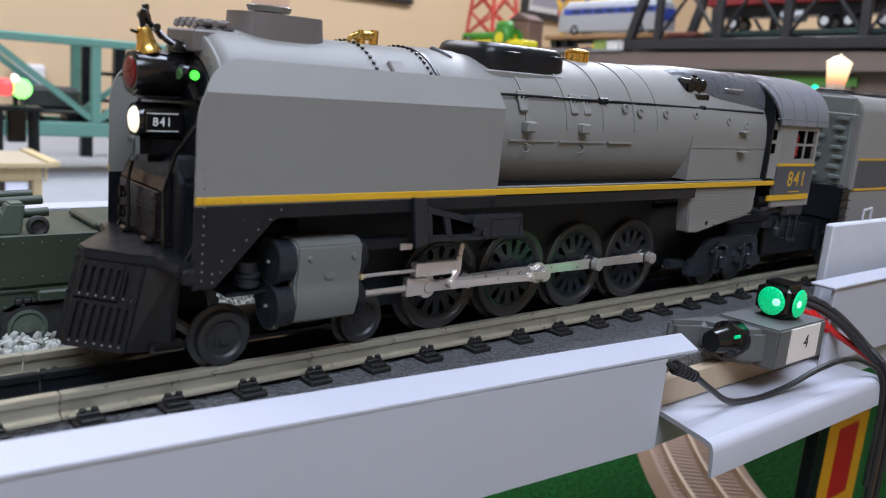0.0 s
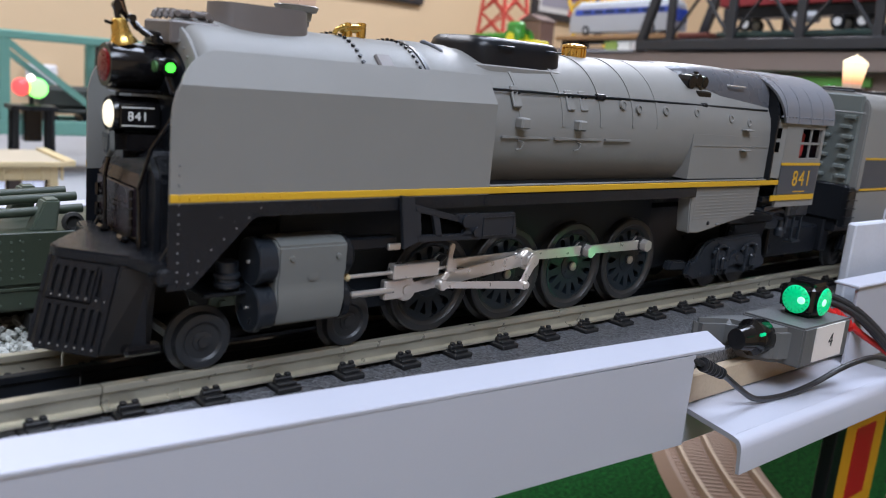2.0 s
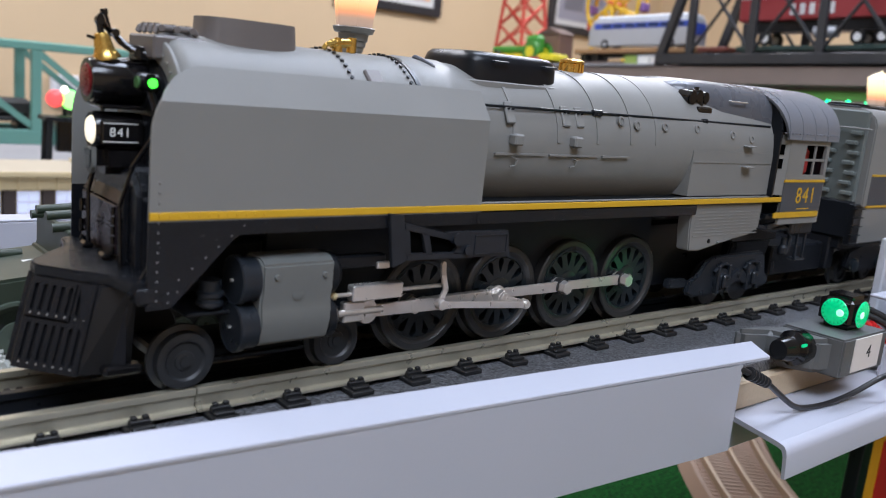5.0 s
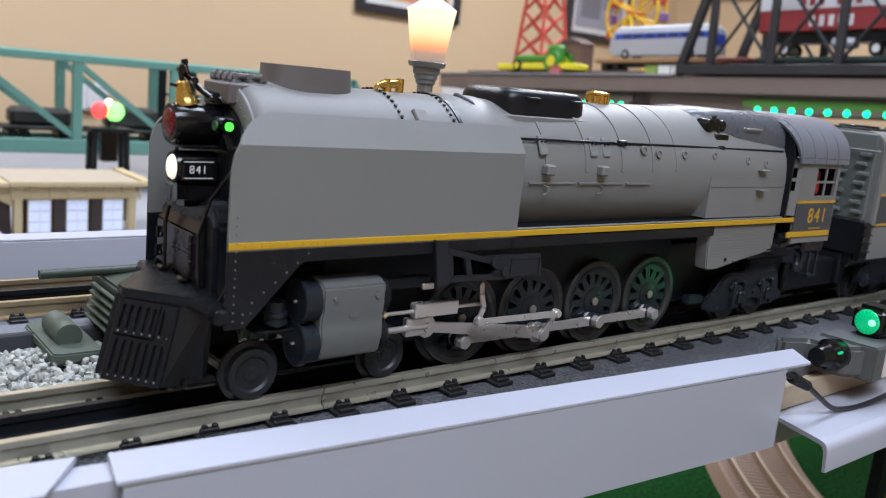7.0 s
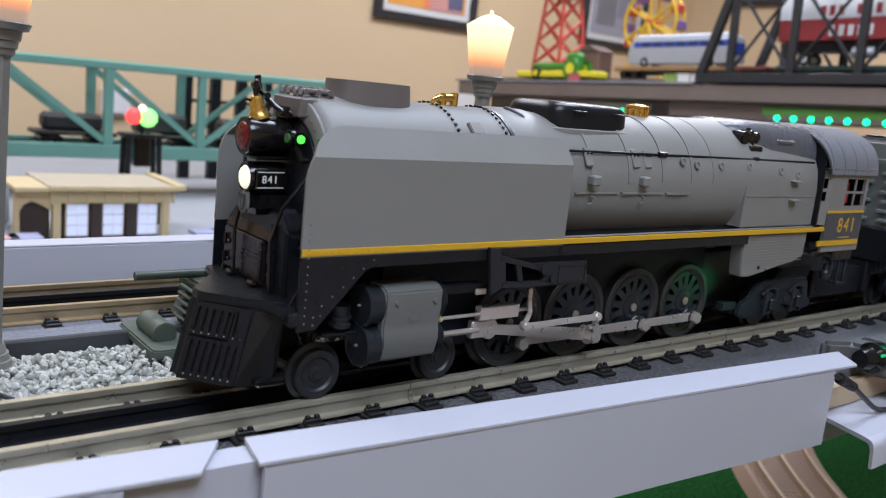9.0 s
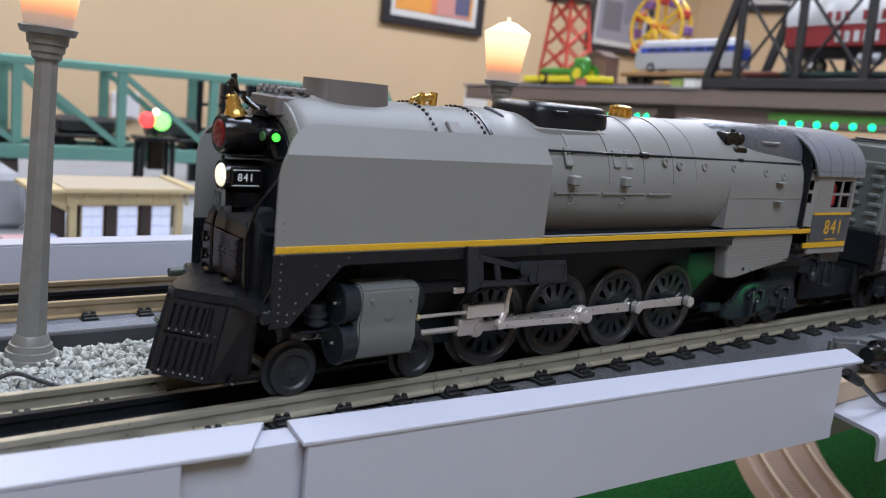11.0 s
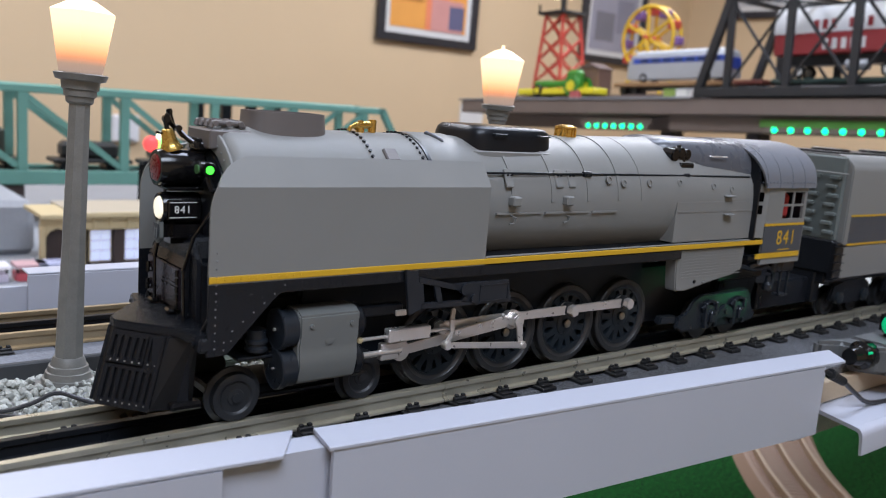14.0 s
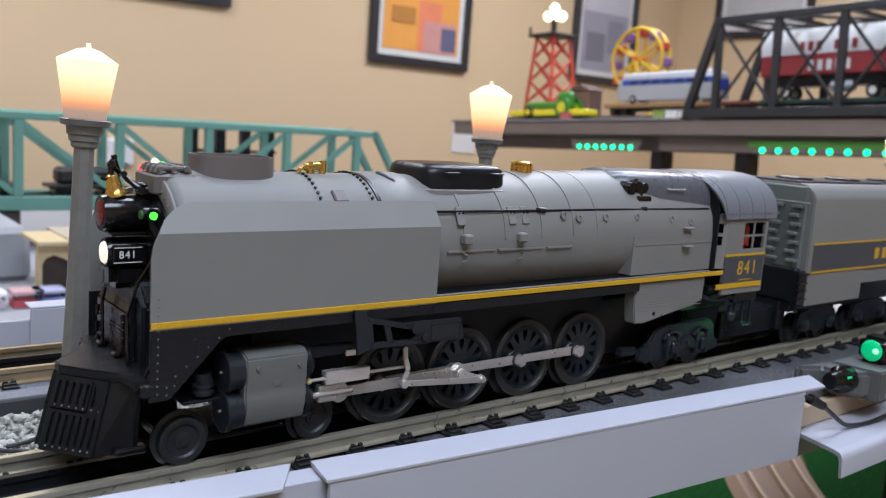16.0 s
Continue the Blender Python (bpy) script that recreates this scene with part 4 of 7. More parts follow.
for s in (-1, 1):
    w = N()
    y0, y1 = s * 0.0345, s * 0.0362
    wx0, wx1, wz0, wz1 = 0.3455, 0.3685, 0.0745, 0.0908
    box(w, CAB0 + 0.0115, wx0, y0, y1, 0.047, 0.0945)
    box(w, wx1, CAB1, y0, y1, 0.047, 0.0945)
    box(w, wx0, wx1, y0, y1, 0.047, wz0)
    box(w, wx0, wx1, y0, y1, wz1, 0.0945)
    side = part("cab_side", w, M_GREY, loco, "grey cab side with window")
    fr = N()
    box(fr, 0.3562, 0.3578, s * 0.0350, s * 0.0358, wz0, wz1)
    box(fr, wx0, wx1, s * 0.0351, s * 0.0357, 0.082, 0.0834)
    part("window_bars", fr, M_GREY, side)
    part("number_panel", box(N(), CAB0 + 0.011, CAB1 - 0.001, s * 0.0361, s * 0.0365, 0.0542, 0.0703), M_NAVY, side, "slate panel with yellow figures")
    part("stripe", box(N(), CAB0 + 0.011, CAB1, s * 0.0361, s * 0.0367, 0.0704, 0.0718), M_YELLOW, side)
    part("stripe", box(N(), CAB0 + 0.005, CAB1 - 0.002, s * 0.0361, s * 0.0369, 0.0508, 0.0538), M_YELLOW, side)
    lettering("number", "841", 0.0125, M_YELLOW, side, pose(0.3525, s * 0.0366, 0.0625, 90, 0, 0 if s < 0 else 180), 0.0001, 1.2)
    part("small_bar", box(N(), 0.345, 0.3585, s * 0.0364, s * 0.0366, 0.0552, 0.0558), M_YELLOW, side)
    part("cab_skirt", box(N(), CAB0 + 0.030, CAB1, s * 0.030, s * 0.0345, 0.0400, 0.0498, 0.001), M_BLACK, loco)
    # slanted front wall with two small lights
    def slant(a, b_, z0, z1, out=0.0):
        """Piece of the slanted wall from fraction a to b_."""
        p = [Vector((0.3105 + 0.0178 * f, s * (0.0285 + 0.0077 * f))) for f in (a, b_)]
        n = Vector((-0.397, s * 0.918))
        q = [p[0] + n * out, p[1] + n * out, p[1] - n * 0.0012, p[0] - n * 0.0012]
        return prism(N(), [v[:] for v in q], "z", z0, z1)
    fwl = slant(0, 1, 0.0632, 0.0955)
    cf = part("cab_front", fwl, M_GREY, loco, "slanted grey cab front with two dark panes")
    for z0, z1 in ((0.0775, 0.0828), (0.0850, 0.0905)):
        # black plates for the dark cab interior behind the panes
        part("pane", slant(0.50, 0.80, z0, z1, 0.0003), M_VOID, cf)
    # added black lining that darkens the inside of the cab
    part("cab_shade_lining", box(N(), 0.3335, 0.3445, s * 0.0325, s * 0.0343, 0.0526, 0.0945), M_BLACK, loco)
    # plain red block put in for the red thing behind the window
    part("cab_red_block", box(N(), 0.348, 0.366, s * 0.018, s * 0.029, 0.072, 0.09, 0.003), mat("cab_red", (0.5, 0.05, 0.05), 0.6), loco, "red block in place of the red thing behind the cab window")
part("backhead", box(N(), 0.318, 0.334, -0.022, 0.022, 0.058, 0.108, 0.004), M_BLACK, loco)
# added black sheets at the rear and middle, so the windows look dark
part("cab_shade_wall", box(N(), 0.3700, 0.3712, -0.0335, 0.0335, 0.0526, 0.1050), M_BLACK, loco)
part("cab_shade_sheet", box(N(), 0.3350, 0.3690, -0.001, 0.001, 0.0526, 0.1050), M_BLACK, loco)
part("cab_floor", box(N(), 0.318, 0.376, -0.034, 0.034, 0.05, 0.0525), M_BLACK, loco)
# drawbar widened into a black block to darken the gap before the tender
part("drawbar_shade_block", box(N(), 0.362, 0.424, -0.018, 0.018, 0.0110, 0.0290, 0.001), M_BLACK, loco)
# made-up black block, fills the bright gap under the cab
part("gap_shade_block", prism(N(), [(-0.017, 0.034), (-0.013, 0.0095), (0.013, 0.0095), (0.017, 0.034)], "x", 0.3185, 0.360, 0.001), M_BLACK, loco)
b = prism(N(), [(y * 0.95, 0.06 if k in (0, 24) else z - 0.001) for k, (x, y, z) in enumerate(roof_ring(0.32))], "x", 0.3172, 0.3186)
part("cab_front_arch", b, M_BLACK, loco)

# ---- wheels and rods ----


def wheel_small():
    b = N()
    lathe(b, [(0, 0.0018), (0.0006, 0.0018), (0.0008, 0.0032), (0.0012, 0.0034), (0.0013, 0.006), (0.0004, 0.0068), (0.0002, 0.0084), (0.0006, 0.0094), (0.0036, 0.0097), (0.0040, 0.0116), (0.0052, 0.0117), (0.0058, 0.011), (0.0058, 0.002)], (0, -0.0207, 0), (0, 1, 0), 40)
    return b


PIN = 0.0090
M_CAP = mat("nickel_cap", (0.42, 0.38, 0.32), 0.35, 0.7, 0.2, 300)


def wedge(a, n):
    """One web between two oval gaps of a disc wheel."""
    h = math.pi / n
    prof = ((0.0060, 0.995), (0.0084, 0.995), (0.0091, 0.84), (0.0106, 0.66), (0.0122, 0.53), (0.0134, 0.49), (0.0143, 0.60), (0.0148, 0.84), (0.0152, 0.995))
    left = [(r * math.cos(a + h * k), r * math.sin(a + h * k)) for r, k in prof]
    right = [(r * math.cos(a - h * k), r * math.sin(a - h * k)) for r, k in reversed(prof)]
    return prism(N(), left + right, "y", 0.0012, 0.0048)


def driver_parts():
    """Face at y = 0 turned to -y; pin at +x, counterweight opposite."""
    out = [("tyre", lathe(N(), [(0.0045, 0.0160), (0.0012, 0.0160), (0.0006, 0.0172), (0.0, 0.0178), (0.0, 0.0200), (0.0005, 0.0206), (0.0042, 0.0207), (0.0046, 0.0226), (0.006, 0.0227), (0.0064, 0.0158)], (0, 0, 0), (0, 1, 0), 64), M_TYRE)]
    n = 13
    for k in range(n):
        out.append(("web", wedge(2 * math.pi * (k + 0.5) / n, n), M_WHEEL))
    out.append(("rim", lathe(N(), [(0.0048, 0.0152), (0.0011, 0.0152), (0.0009, 0.0162), (0.0048, 0.0163)], (0, 0, 0), (0, 1, 0), 56), M_WHEEL))
    # black disc put behind the webs as the shade in their gaps
    out.append(("backing", lathe(N(), [(0.0046, 0.0005), (0.0046, 0.016)], (0, 0, 0), (0, 1, 0), 40), M_VOID))
    b = lathe(N(), [(0.0048, 0.0066), (0.0009, 0.0062), (0.0006, 0.0052), (0.0006, 0.0024), (0.0000, 0.0022), (-0.0004, 0.0019)], (0, 0, 0), (0, 1, 0), 32)
    out.append(("hub", b, M_WHEEL))
    out.append(("axle_cap", lathe(N(), [(0, 0.0021), (-0.0006, 0.0020), (-0.0009, 0.0012)], (0, -0.0003, 0), (0, 1, 0), 18), M_CAP))
    pts = []
    for k in range(17):
        a = math.pi + (k - 8) / 8 * 0.62
        pts.append((0.0158 * math.cos(a), 0.0158 * math.sin(a)))
    out.append(("counterweight", prism(N(), pts, "y", 0.0010, 0.0046, 0.0002), M_WHEEL))
    out.append(("crank_boss", rod(N(), (PIN, 0.0003, 0), (PIN, 0.005, 0), 0.0038, seg=20), M_WHEEL))
    return out


DR_Y = -0.0187
wheels = []
for i, x in enumerate(DRIVERS):
    for s in (-1, 1):
        e = new("driving_wheel")
        e.parent = loco
        e.empty_display_size = 0.01
        for nm, bb, mm in driver_parts():
            if s > 0:
                bmesh.ops.scale(bb, vec=(1, -1, 1), verts=bb.verts[:])
                bmesh.ops.reverse_faces(bb, faces=bb.faces[:])
            part(nm, bb, mm, e)
        if s < 0 and i != 1:
            part("crank_pin", rod(N(), (PIN, -0.0078, 0), (PIN, 0.001, 0), 0.0031, 0.0034, seg=6, bevel=0.0002), M_STEEL, e, "bright hexagonal crank pin nut")
            part("pin_collar", rod(N(), (PIN, -0.0046, 0), (PIN, -0.0015, 0), 0.0038, seg=20), M_TYRE, e)
        wheels.append((e, x, s * -DR_Y * 1.0, s))
trucks = []
for x in (0.0, 0.0576):
    for s in (-1, 1):
        b = wheel_small()
        if s > 0:
            bmesh.ops.scale(b, vec=(1, -1, 1), verts=b.verts[:])
            bmesh.ops.reverse_faces(b, faces=b.faces[:])
        trucks.append((part("pilot_wheel", b, M_TRUCKW, loco, "dark grey pilot wheel with worn flange"), x))


def rod_plate(bm, p, q, w0, w1, y0, y1, r0=0.0, r1=0.0):
    """Flat bar from p to q (x, z), with eyes of radius r0, r1."""
    p, q = Vector((p[0], 0, p[1])), Vector((q[0], 0, q[1]))
    d = (q - p).normalized()
    n = Vector((-d.z, 0, d.x))
    pts = [p + n * w0, q + n * w1, q - n * w1, p - n * w0]
    prism(bm, [(v.x, v.z) for v in pts], "y", y0, y1, 0.0002)
    for c, r in ((p, r0), (q, r1)):
        if r:
            rod(bm, (c.x, y0 - 0.0001, c.z), (c.x, y1 + 0.0001, c.z), r, seg=24, bevel=0.0002)
    return bm


CRANK = 0.0112
sides = []
for s in (-1, 1):
    Y = lambda a: (s * a)
    b = N()
    for x0, x1 in zip(DRIVERS, DRIVERS[1:]):
        rod_plate(b, (x0, 0), (x1, 0), 0.0019, 0.0024, Y(0.0212), Y(0.0228), 0.0036, 0.0036)
    side_rod = part("side_rod", b, M_STEEL, loco, "bright steel coupling rod")
    # main rod: eye on the pin of the second driver, other end at the crosshead; built from the crosshead forward
    b = N()
    LEN = 0.0655
    rod_plate(b, (0, 0), (LEN, 0), 0.0022, 0.0030, Y(0.0248), Y(0.0264), 0.0036, 0.0048)
    main_rod = part("main_rod", b, M_STEEL, loco, "bright steel main rod")
    part("rod_end_bolt", rod(N(), (0, Y(0.026), 0), (0, Y(0.0275), 0), 0.002, seg=8), M_STEEL, main_rod)
    part("main_pin", rod(N(), (LEN, Y(0.021), 0), (LEN, Y(0.030), 0), 0.0036, seg=6, bevel=0.0002), M_STEEL, main_rod, "bright hexagonal main pin")
    b = N()
    box(b, -0.0095, 0.0125, Y(0.0262), Y(0.0305), 0.0055, 0.0112, 0.0004)
    box(b, -0.011, -0.002, Y(0.0242), Y(0.0275), -0.003, 0.0045, 0.0005)
    rod(b, (0, Y(0.0235), 0.0), (0, Y(0.0268), 0.0), 0.0045, seg=24, bevel=0.0003)
    box(b, -0.003, 0.003, Y(0.0245), Y(0.0262), 0, 0.006)
    rod(b, (-0.03, Y(0.0258), 0.0), (-0.009, Y(0.0258), 0.0), 0.0012)
    crosshead = part("crosshead", b, M_STEEL, loco, "bright steel crosshead on its slide bar")
    # return crank on the main pin
    b = N()
    rod_plate(b, (0, 0), (CRANK, 0), 0.0019, 0.0015, Y(0.0300), Y(0.0312), 0.0028, 0.0022)
    rod(b, (CRANK, Y(0.0305), 0), (CRANK, Y(0.0338), 0), 0.0016, seg=10, bevel=0.0002)
    crank = part("return_crank", b, M_STEEL, loco, "bright steel return crank")
    b = N()
    ELEN = 0.0465
    rod_plate(b, (0, 0), (ELEN, 0), 0.0013, 0.0016, Y(0.0318), Y(0.0328), 0.0022, 0.0021)
    ecc = part("eccentric_rod", b, M_STEEL, loco, "bright steel eccentric rod")
    b = N()
    for p, q in (((0, 0), (0.002, -0.003)), ((0.002, -0.003), (0.0068, -0.0075)), ((0.0068, -0.0075), (0.0072, -0.0135))):
        rod_plate(b, p, q, 0.0012, 0.0012, Y(0.0302), Y(0.0314), 0.0013, 0.0013)
    rod(b, (0.0072, Y(0.030), -0.0135), (0.0072, Y(0.0335), -0.0135), 0.0021, seg=12, bevel=0.0003)
    link = part("link", b, M_STEEL, loco, "bright curved link arm")
    sides.append((s, side_rod, main_rod, LEN, crosshead, crank, ecc, ELEN, link))

# ---- tender ----
tender = thing("tender", "grey toy locomotive tender with slate band and yellow lines", "toy tender")
T0, T1, TY = 0.428, 0.72, 0.0352
prof = [(-TY, 0.054), (-TY, 0.104), (-0.0335, 0.109), (-0.0275, 0.1135), (-0.022, 0.1145), (0.022, 0.1145), (0.0275, 0.1135), (0.0335, 0.109), (TY, 0.104), (TY, 0.054)]
tb = part("tender_body", prism(N(), prof, "x", T0, T1, 0.0008), M_GREY, tender, "grey tender body with rounded shoulders")
for s in (-1, 1):
    part("slate_band", box(N(), T0 + 0.006, T1 - 0.001, s * (TY - 0.001), s * (TY + 0.0002), 0.0555, 0.0735), M_NAVY, tb)
    for z in (0.0545, 0.0742):
        part("stripe", box(N(), T0 + 0.006, T1, s * (TY - 0.001), s * (TY + 0.0004), z - 0.0006, z + 0.0006), M_YELLOW, tb)
    part("lower_side", box(N(), T0 + 0.004, T0 + 0.083, s * (TY - 0.004), s * (TY - 0.0003), 0.031, 0.054, 0.0005), M_GREY, tb)
    part("lower_side", box(N(), T0 + 0.083, T1, s * (TY - 0.006), s * (TY - 0.0012), 0.042, 0.054, 0.0005), M_GREY, tb)
    for k in range(5):
        h = 0.008
        part("lettering_bar", box(N(), 0.5245 + k * 0.012, 0.531 + k * 0.012, s * TY, s * (TY + 0.0004), 0.0605, 0.0605 + h), M_YELLOW, tb, "illegible yellow letter as a bar")
    part("corner_post", box(N(), T0 - 0.006, T0 + 0.004, s * 0.030, s * 0.0345, 0.03, 0.056, 0.0006), M_BLACK, tender)
    bb = N()
    for k in range(5):
        box(bb, T0 - 0.008, T0 + 0.003, s * 0.034, s * 0.0365, 0.031 + k * 0.0055, 0.0318 + k * 0.0055)
    part("ladder", bb, M_BLACK, tender)
    # trucks
    for x0 in (T0 + 0.01, T0 + 0.09, T0 + 0.17):
        part("truck_side", prism(N(), [(x0, 0.013), (x0 + 0.004, 0.024), (x0 + 0.03, 0.029), (x0 + 0.056, 0.024), (x0 + 0.06, 0.013), (x0 + 0.045, 0.009), (x0 + 0.015, 0.009)], "y", s * 0.0235, s * 0.027, 0.0012), M_BLACK, tender)
        for dx in (0.012, 0.048):
            part("journal", lathe(N(), [(0, 0.0045), (0.0025, 0.0045), (0.003, 0.003)], (x0 + dx, s * 0.0265, 0.0145), (0, s, 0), 16), M_WHEEL, tender)
part("tender_frame", box(N(), T0 - 0.004, T1, -0.028, 0.028, 0.026, 0.05, 0.001), M_BLACK, tender)
# made-up black block, closes the bright gap at the tender's front
part("tender_shade_block", box(N(), T0 - 0.005, T0 + 0.004, -0.022, 0.022, 0.0120, 0.0338, 0.001), M_BLACK, tender)
part("tender_front_bay", box(N(), T0 - 0.006, T0 + 0.0002, -0.0315, 0.0315, 0.034, 0.057, 0.001), M_BLACK, tender)
fp = part("tender_front", box(N(), T0 - 0.0035, T0, -0.031, 0.0345, 0.0565, 0.113, 0.0008), mat("green_grey_paint", (0.13, 0.15, 0.145), 0.45, 0, 0.08, 60), tender, "green-grey tender front with rows of latches")
for i in range(4):
    for k in range(7):
        y, z = -0.026 + i * 0.0145 + 0.002 * (k % 2), 0.062 + k * 0.0062
        part("latch", box(N(), T0 - 0.0064, T0 - 0.0032, y - 0.0036, y + 0.0036, z - 0.0012, z + 0.0012, 0.0004), fp.data.materials[0], fp)
part("front_rail", rod(N(), (T0 - 0.006, -0.035, 0.102), (T0 - 0.006, 0.03, 0.102), 0.0006, seg=8), M_GREY, fp)
tt = part("tender_deck", box(N(), T0 + 0.004, T1 - 0.002, -0.021, 0.021, 0.1143, 0.1158, 0.0006), M_BLACK, tender)
for x in (0.46, 0.53, 0.6):
    part("hatch_cover", lathe(N(), [(0, 0.013), (0.0015, 0.013), (0.002, 0.011)], (x, 0, 0.1156), (0, 0, 1), 24), M_BLACK, tt)
tender_wheels = []
for x in (0.45, 0.486, 0.53, 0.566, 0.61, 0.646):
    for s in (-1, 1):
        b = wheel_small()
        if s > 0:
            bmesh.ops.scale(b, vec=(1, -1, 1), verts=b.verts[:])
            bmesh.ops.reverse_faces(b, faces=b.faces[:])
        tender_wheels.append((part("tender_wheel", b, M_TRUCKW, tender), x))

# ---- white trim along the front edge of the table ----
EDGE_A, EDGE_B = Vector((-0.152, -0.0820, 0.0120)), Vector((0.1811, -0.0917, 0.0017))
M_WOOD = mat("raw_plywood", (0.46, 0.36, 0.25), 0.6, 0, 0.25, 40, 0.2, 600)
M_CABLE = mat("black_cable", (0.02, 0.02, 0.022), 0.4, 0, 0.2, 100)
M_BOXGREY = mat("grey_box_plastic", (0.105, 0.108, 0.108), 0.45, 0, 0.08, 80, 0.25, 2500)
M_LABEL = mat("paper_label", (0.72, 0.66, 0.62), 0.7, 0, 0.05, 100)
M_INK = mat("ink", (0.03, 0.03, 0.03), 0.6)
M_BULB = mat("bulb_glow", (0.5, 1.0, 0.8), 0.2, emit=0.9, glow=(0.25, 1.0, 0.55))
M_GREENRIB = mat("green_rib", (0.0, 0.35, 0.12), 0.15, emit=0.12, glow=(0.0, 0.8, 0.3))
M_REDCABLE = mat("red_cable", (0.55, 0.02, 0.02), 0.35)
M_GREENLENS = mat("signal_green", (0.0, 0.55, 0.22), 0.12, 0, 0.5, 700, coat=0.6, emit=0.42, glow=(0.0, 0.75, 0.28))


def trim(x0, x1, label):
    t = thing("edge_trim", label, "table trim", "white table trim")
    d = EDGE_B - EDGE_A
    p, q = EDGE_A + d * ((x0 - EDGE_A.x) / d.x), EDGE_A + d * ((x1 - EDGE_A.x) / d.x)

    def ring(o, prof, cut=0.0):
        return [(o.x + cut * (u / 0.0165), o.y + u, o.z + w) for u, w in prof]
    fl = [(0, -0.0013), (0, -0.0003), (0.0003, 0), (0.0165, 0.0004), (0.0165, -0.0014)]
    part("flange", loft(N(), [ring(p, fl, 0.003), ring(q, fl, 0.012)]), M_FASCIA, t, smooth=20)
    fc = [(0.0005, -0.0012), (0.0005, -0.0405), (0.0023, -0.0405), (0.0023, -0.0012)]
    part("face", loft(N(), [ring(p + Vector((0.002, 0, 0)), fc), ring(q - Vector((0.0205, 0, 0)), fc)]), M_FASCIA, t, smooth=20)
    return t


trim(-0.152, 0.1811, "long white plastic angle trim with chipped end")
trim(-0.75, -0.1690, "white plastic angle trim on the table edge")
def board_y(x):
    return EDGE_A.y + (EDGE_B.y - EDGE_A.y) * (x - EDGE_A.x) / (EDGE_B.x - EDGE_A.x) + 0.0158


def board_z(x):
    return EDGE_A.z + (EDGE_B.z - EDGE_A.z) * (x - EDGE_A.x) / (EDGE_B.x - EDGE_A.x) - 0.0018


tagged(part("edge_board", loft(N(), [[(x, -0.0772, board_z(x) - 0.034), (x, -0.0772, board_z(x)), (x, board_y(x), board_z(x)), (x, board_y(x), board_z(x) - 0.0014), (x, -0.0727, board_z(x) - 0.0014), (x, -0.0727, board_z(x) - 0.034)] for x in (-0.9, -0.1)]), M_FASCIA, smooth=20), "white board behind the trim", "table edge", kind="structure")
tagged(part("table_edge_wood", box(N(), 0.17, 0.75, -0.078, -0.0722, -0.0300, -0.0165, 0.0008), M_WOOD), "raw plywood table edge", "table edge", kind="structure")
tagged(part("edge_board", box(N(), 0.1605, 0.75, -0.0790, -0.0722, -0.0480, -0.0302, 0.0006), M_FASCIA), "white painted board under the plywood edge", "table edge", kind="structure")
# low ledge with rolled lip
def ledge_piece(prof):
    return loft(N(), [[(0.1690 + 0.012 * (y + 0.113) / 0.04, y, z) for y, z in prof], [(0.333, y, z) for y, z in prof]])


lg = thing("ledge", "white plastic ledge with rolled lip under the switch box", "ledge")
part("ledge_top", ledge_piece([(-0.072, -0.0302), (-0.1075, -0.0302), (-0.1075, -0.0325), (-0.072, -0.0325)]), M_FASCIA, lg)
part("rolled_lip", ledge_piece([(-0.1076, -0.0302), (-0.1110, -0.0307), (-0.1125, -0.0322), (-0.1132, -0.0345), (-0.1140, -0.0445), (-0.1122, -0.0448), (-0.1112, -0.0355), (-0.1100, -0.0330), (-0.1076, -0.0325)]), M_FASCIA, lg, smooth=40)
# next trim piece and block beyond the switch box
tr2 = thing("edge_trim", "white plastic angle trim beyond the switch box", "table trim", "white table trim")
part("flange", box(N(), 0.312, 0.75, -0.088, -0.0745, 0.0127, 0.0144, 0.0005), M_FASCIA, tr2)
part("face", box(N(), 0.316, 0.75, -0.0865, -0.0845, -0.03, 0.0127, 0.0003), M_FASCIA, tr2)
blk = tagged(part("wood_board", box(N(), 0.362, 0.46, -0.0595, -0.0540, Z_BED, 0.0395, 0.0010), mat("painted_block", (0.55, 0.57, 0.62), 0.6, 0, 0.15, 30, 0.2, 500)), "roughly white-painted upright wooden board at the table edge", "board")
tb = tube(N(), [(0.405, -0.0565, 0.039), (0.405, -0.0565, 0.046), (0.416, -0.0565, 0.047), (0.416, -0.0565, 0.039)], 0.0007)
tagged(part("wire_staple", tb, M_FASCIA), "small white wire staple on the board", "staple")

# ---- switch box with signal cube ----
sb = thing("switch_box", "grey plastic switch box numbered 4 with green signal cube", "switch box")
part("case", prism(N(), [(0.2405, -0.0972), (0.2870, -0.0972), (0.2850, -0.0660), (0.2380, -0.0660)], "z", -0.0166, 0.0030, 0.0009), M_BOXGREY, sb, "textured grey plastic case")
lb = part("number_label", box(N(), 0.2515, 0.2805, -0.0976, -0.0970, -0.0148, 0.0022), M_LABEL, sb, "white paper label with the number 4")
lettering("numeral", "4", 0.0095, M_INK, lb, pose(0.2675, -0.0977, -0.0060, 90, 0, 0), 0.0001)
cube = part("signal_cube", box(N(), 0.2572, 0.2765, -0.0915, -0.0722, 0.0030, 0.0205, 0.0035, None, 3), M_GLOSS, sb, "rounded black cube with green lenses")
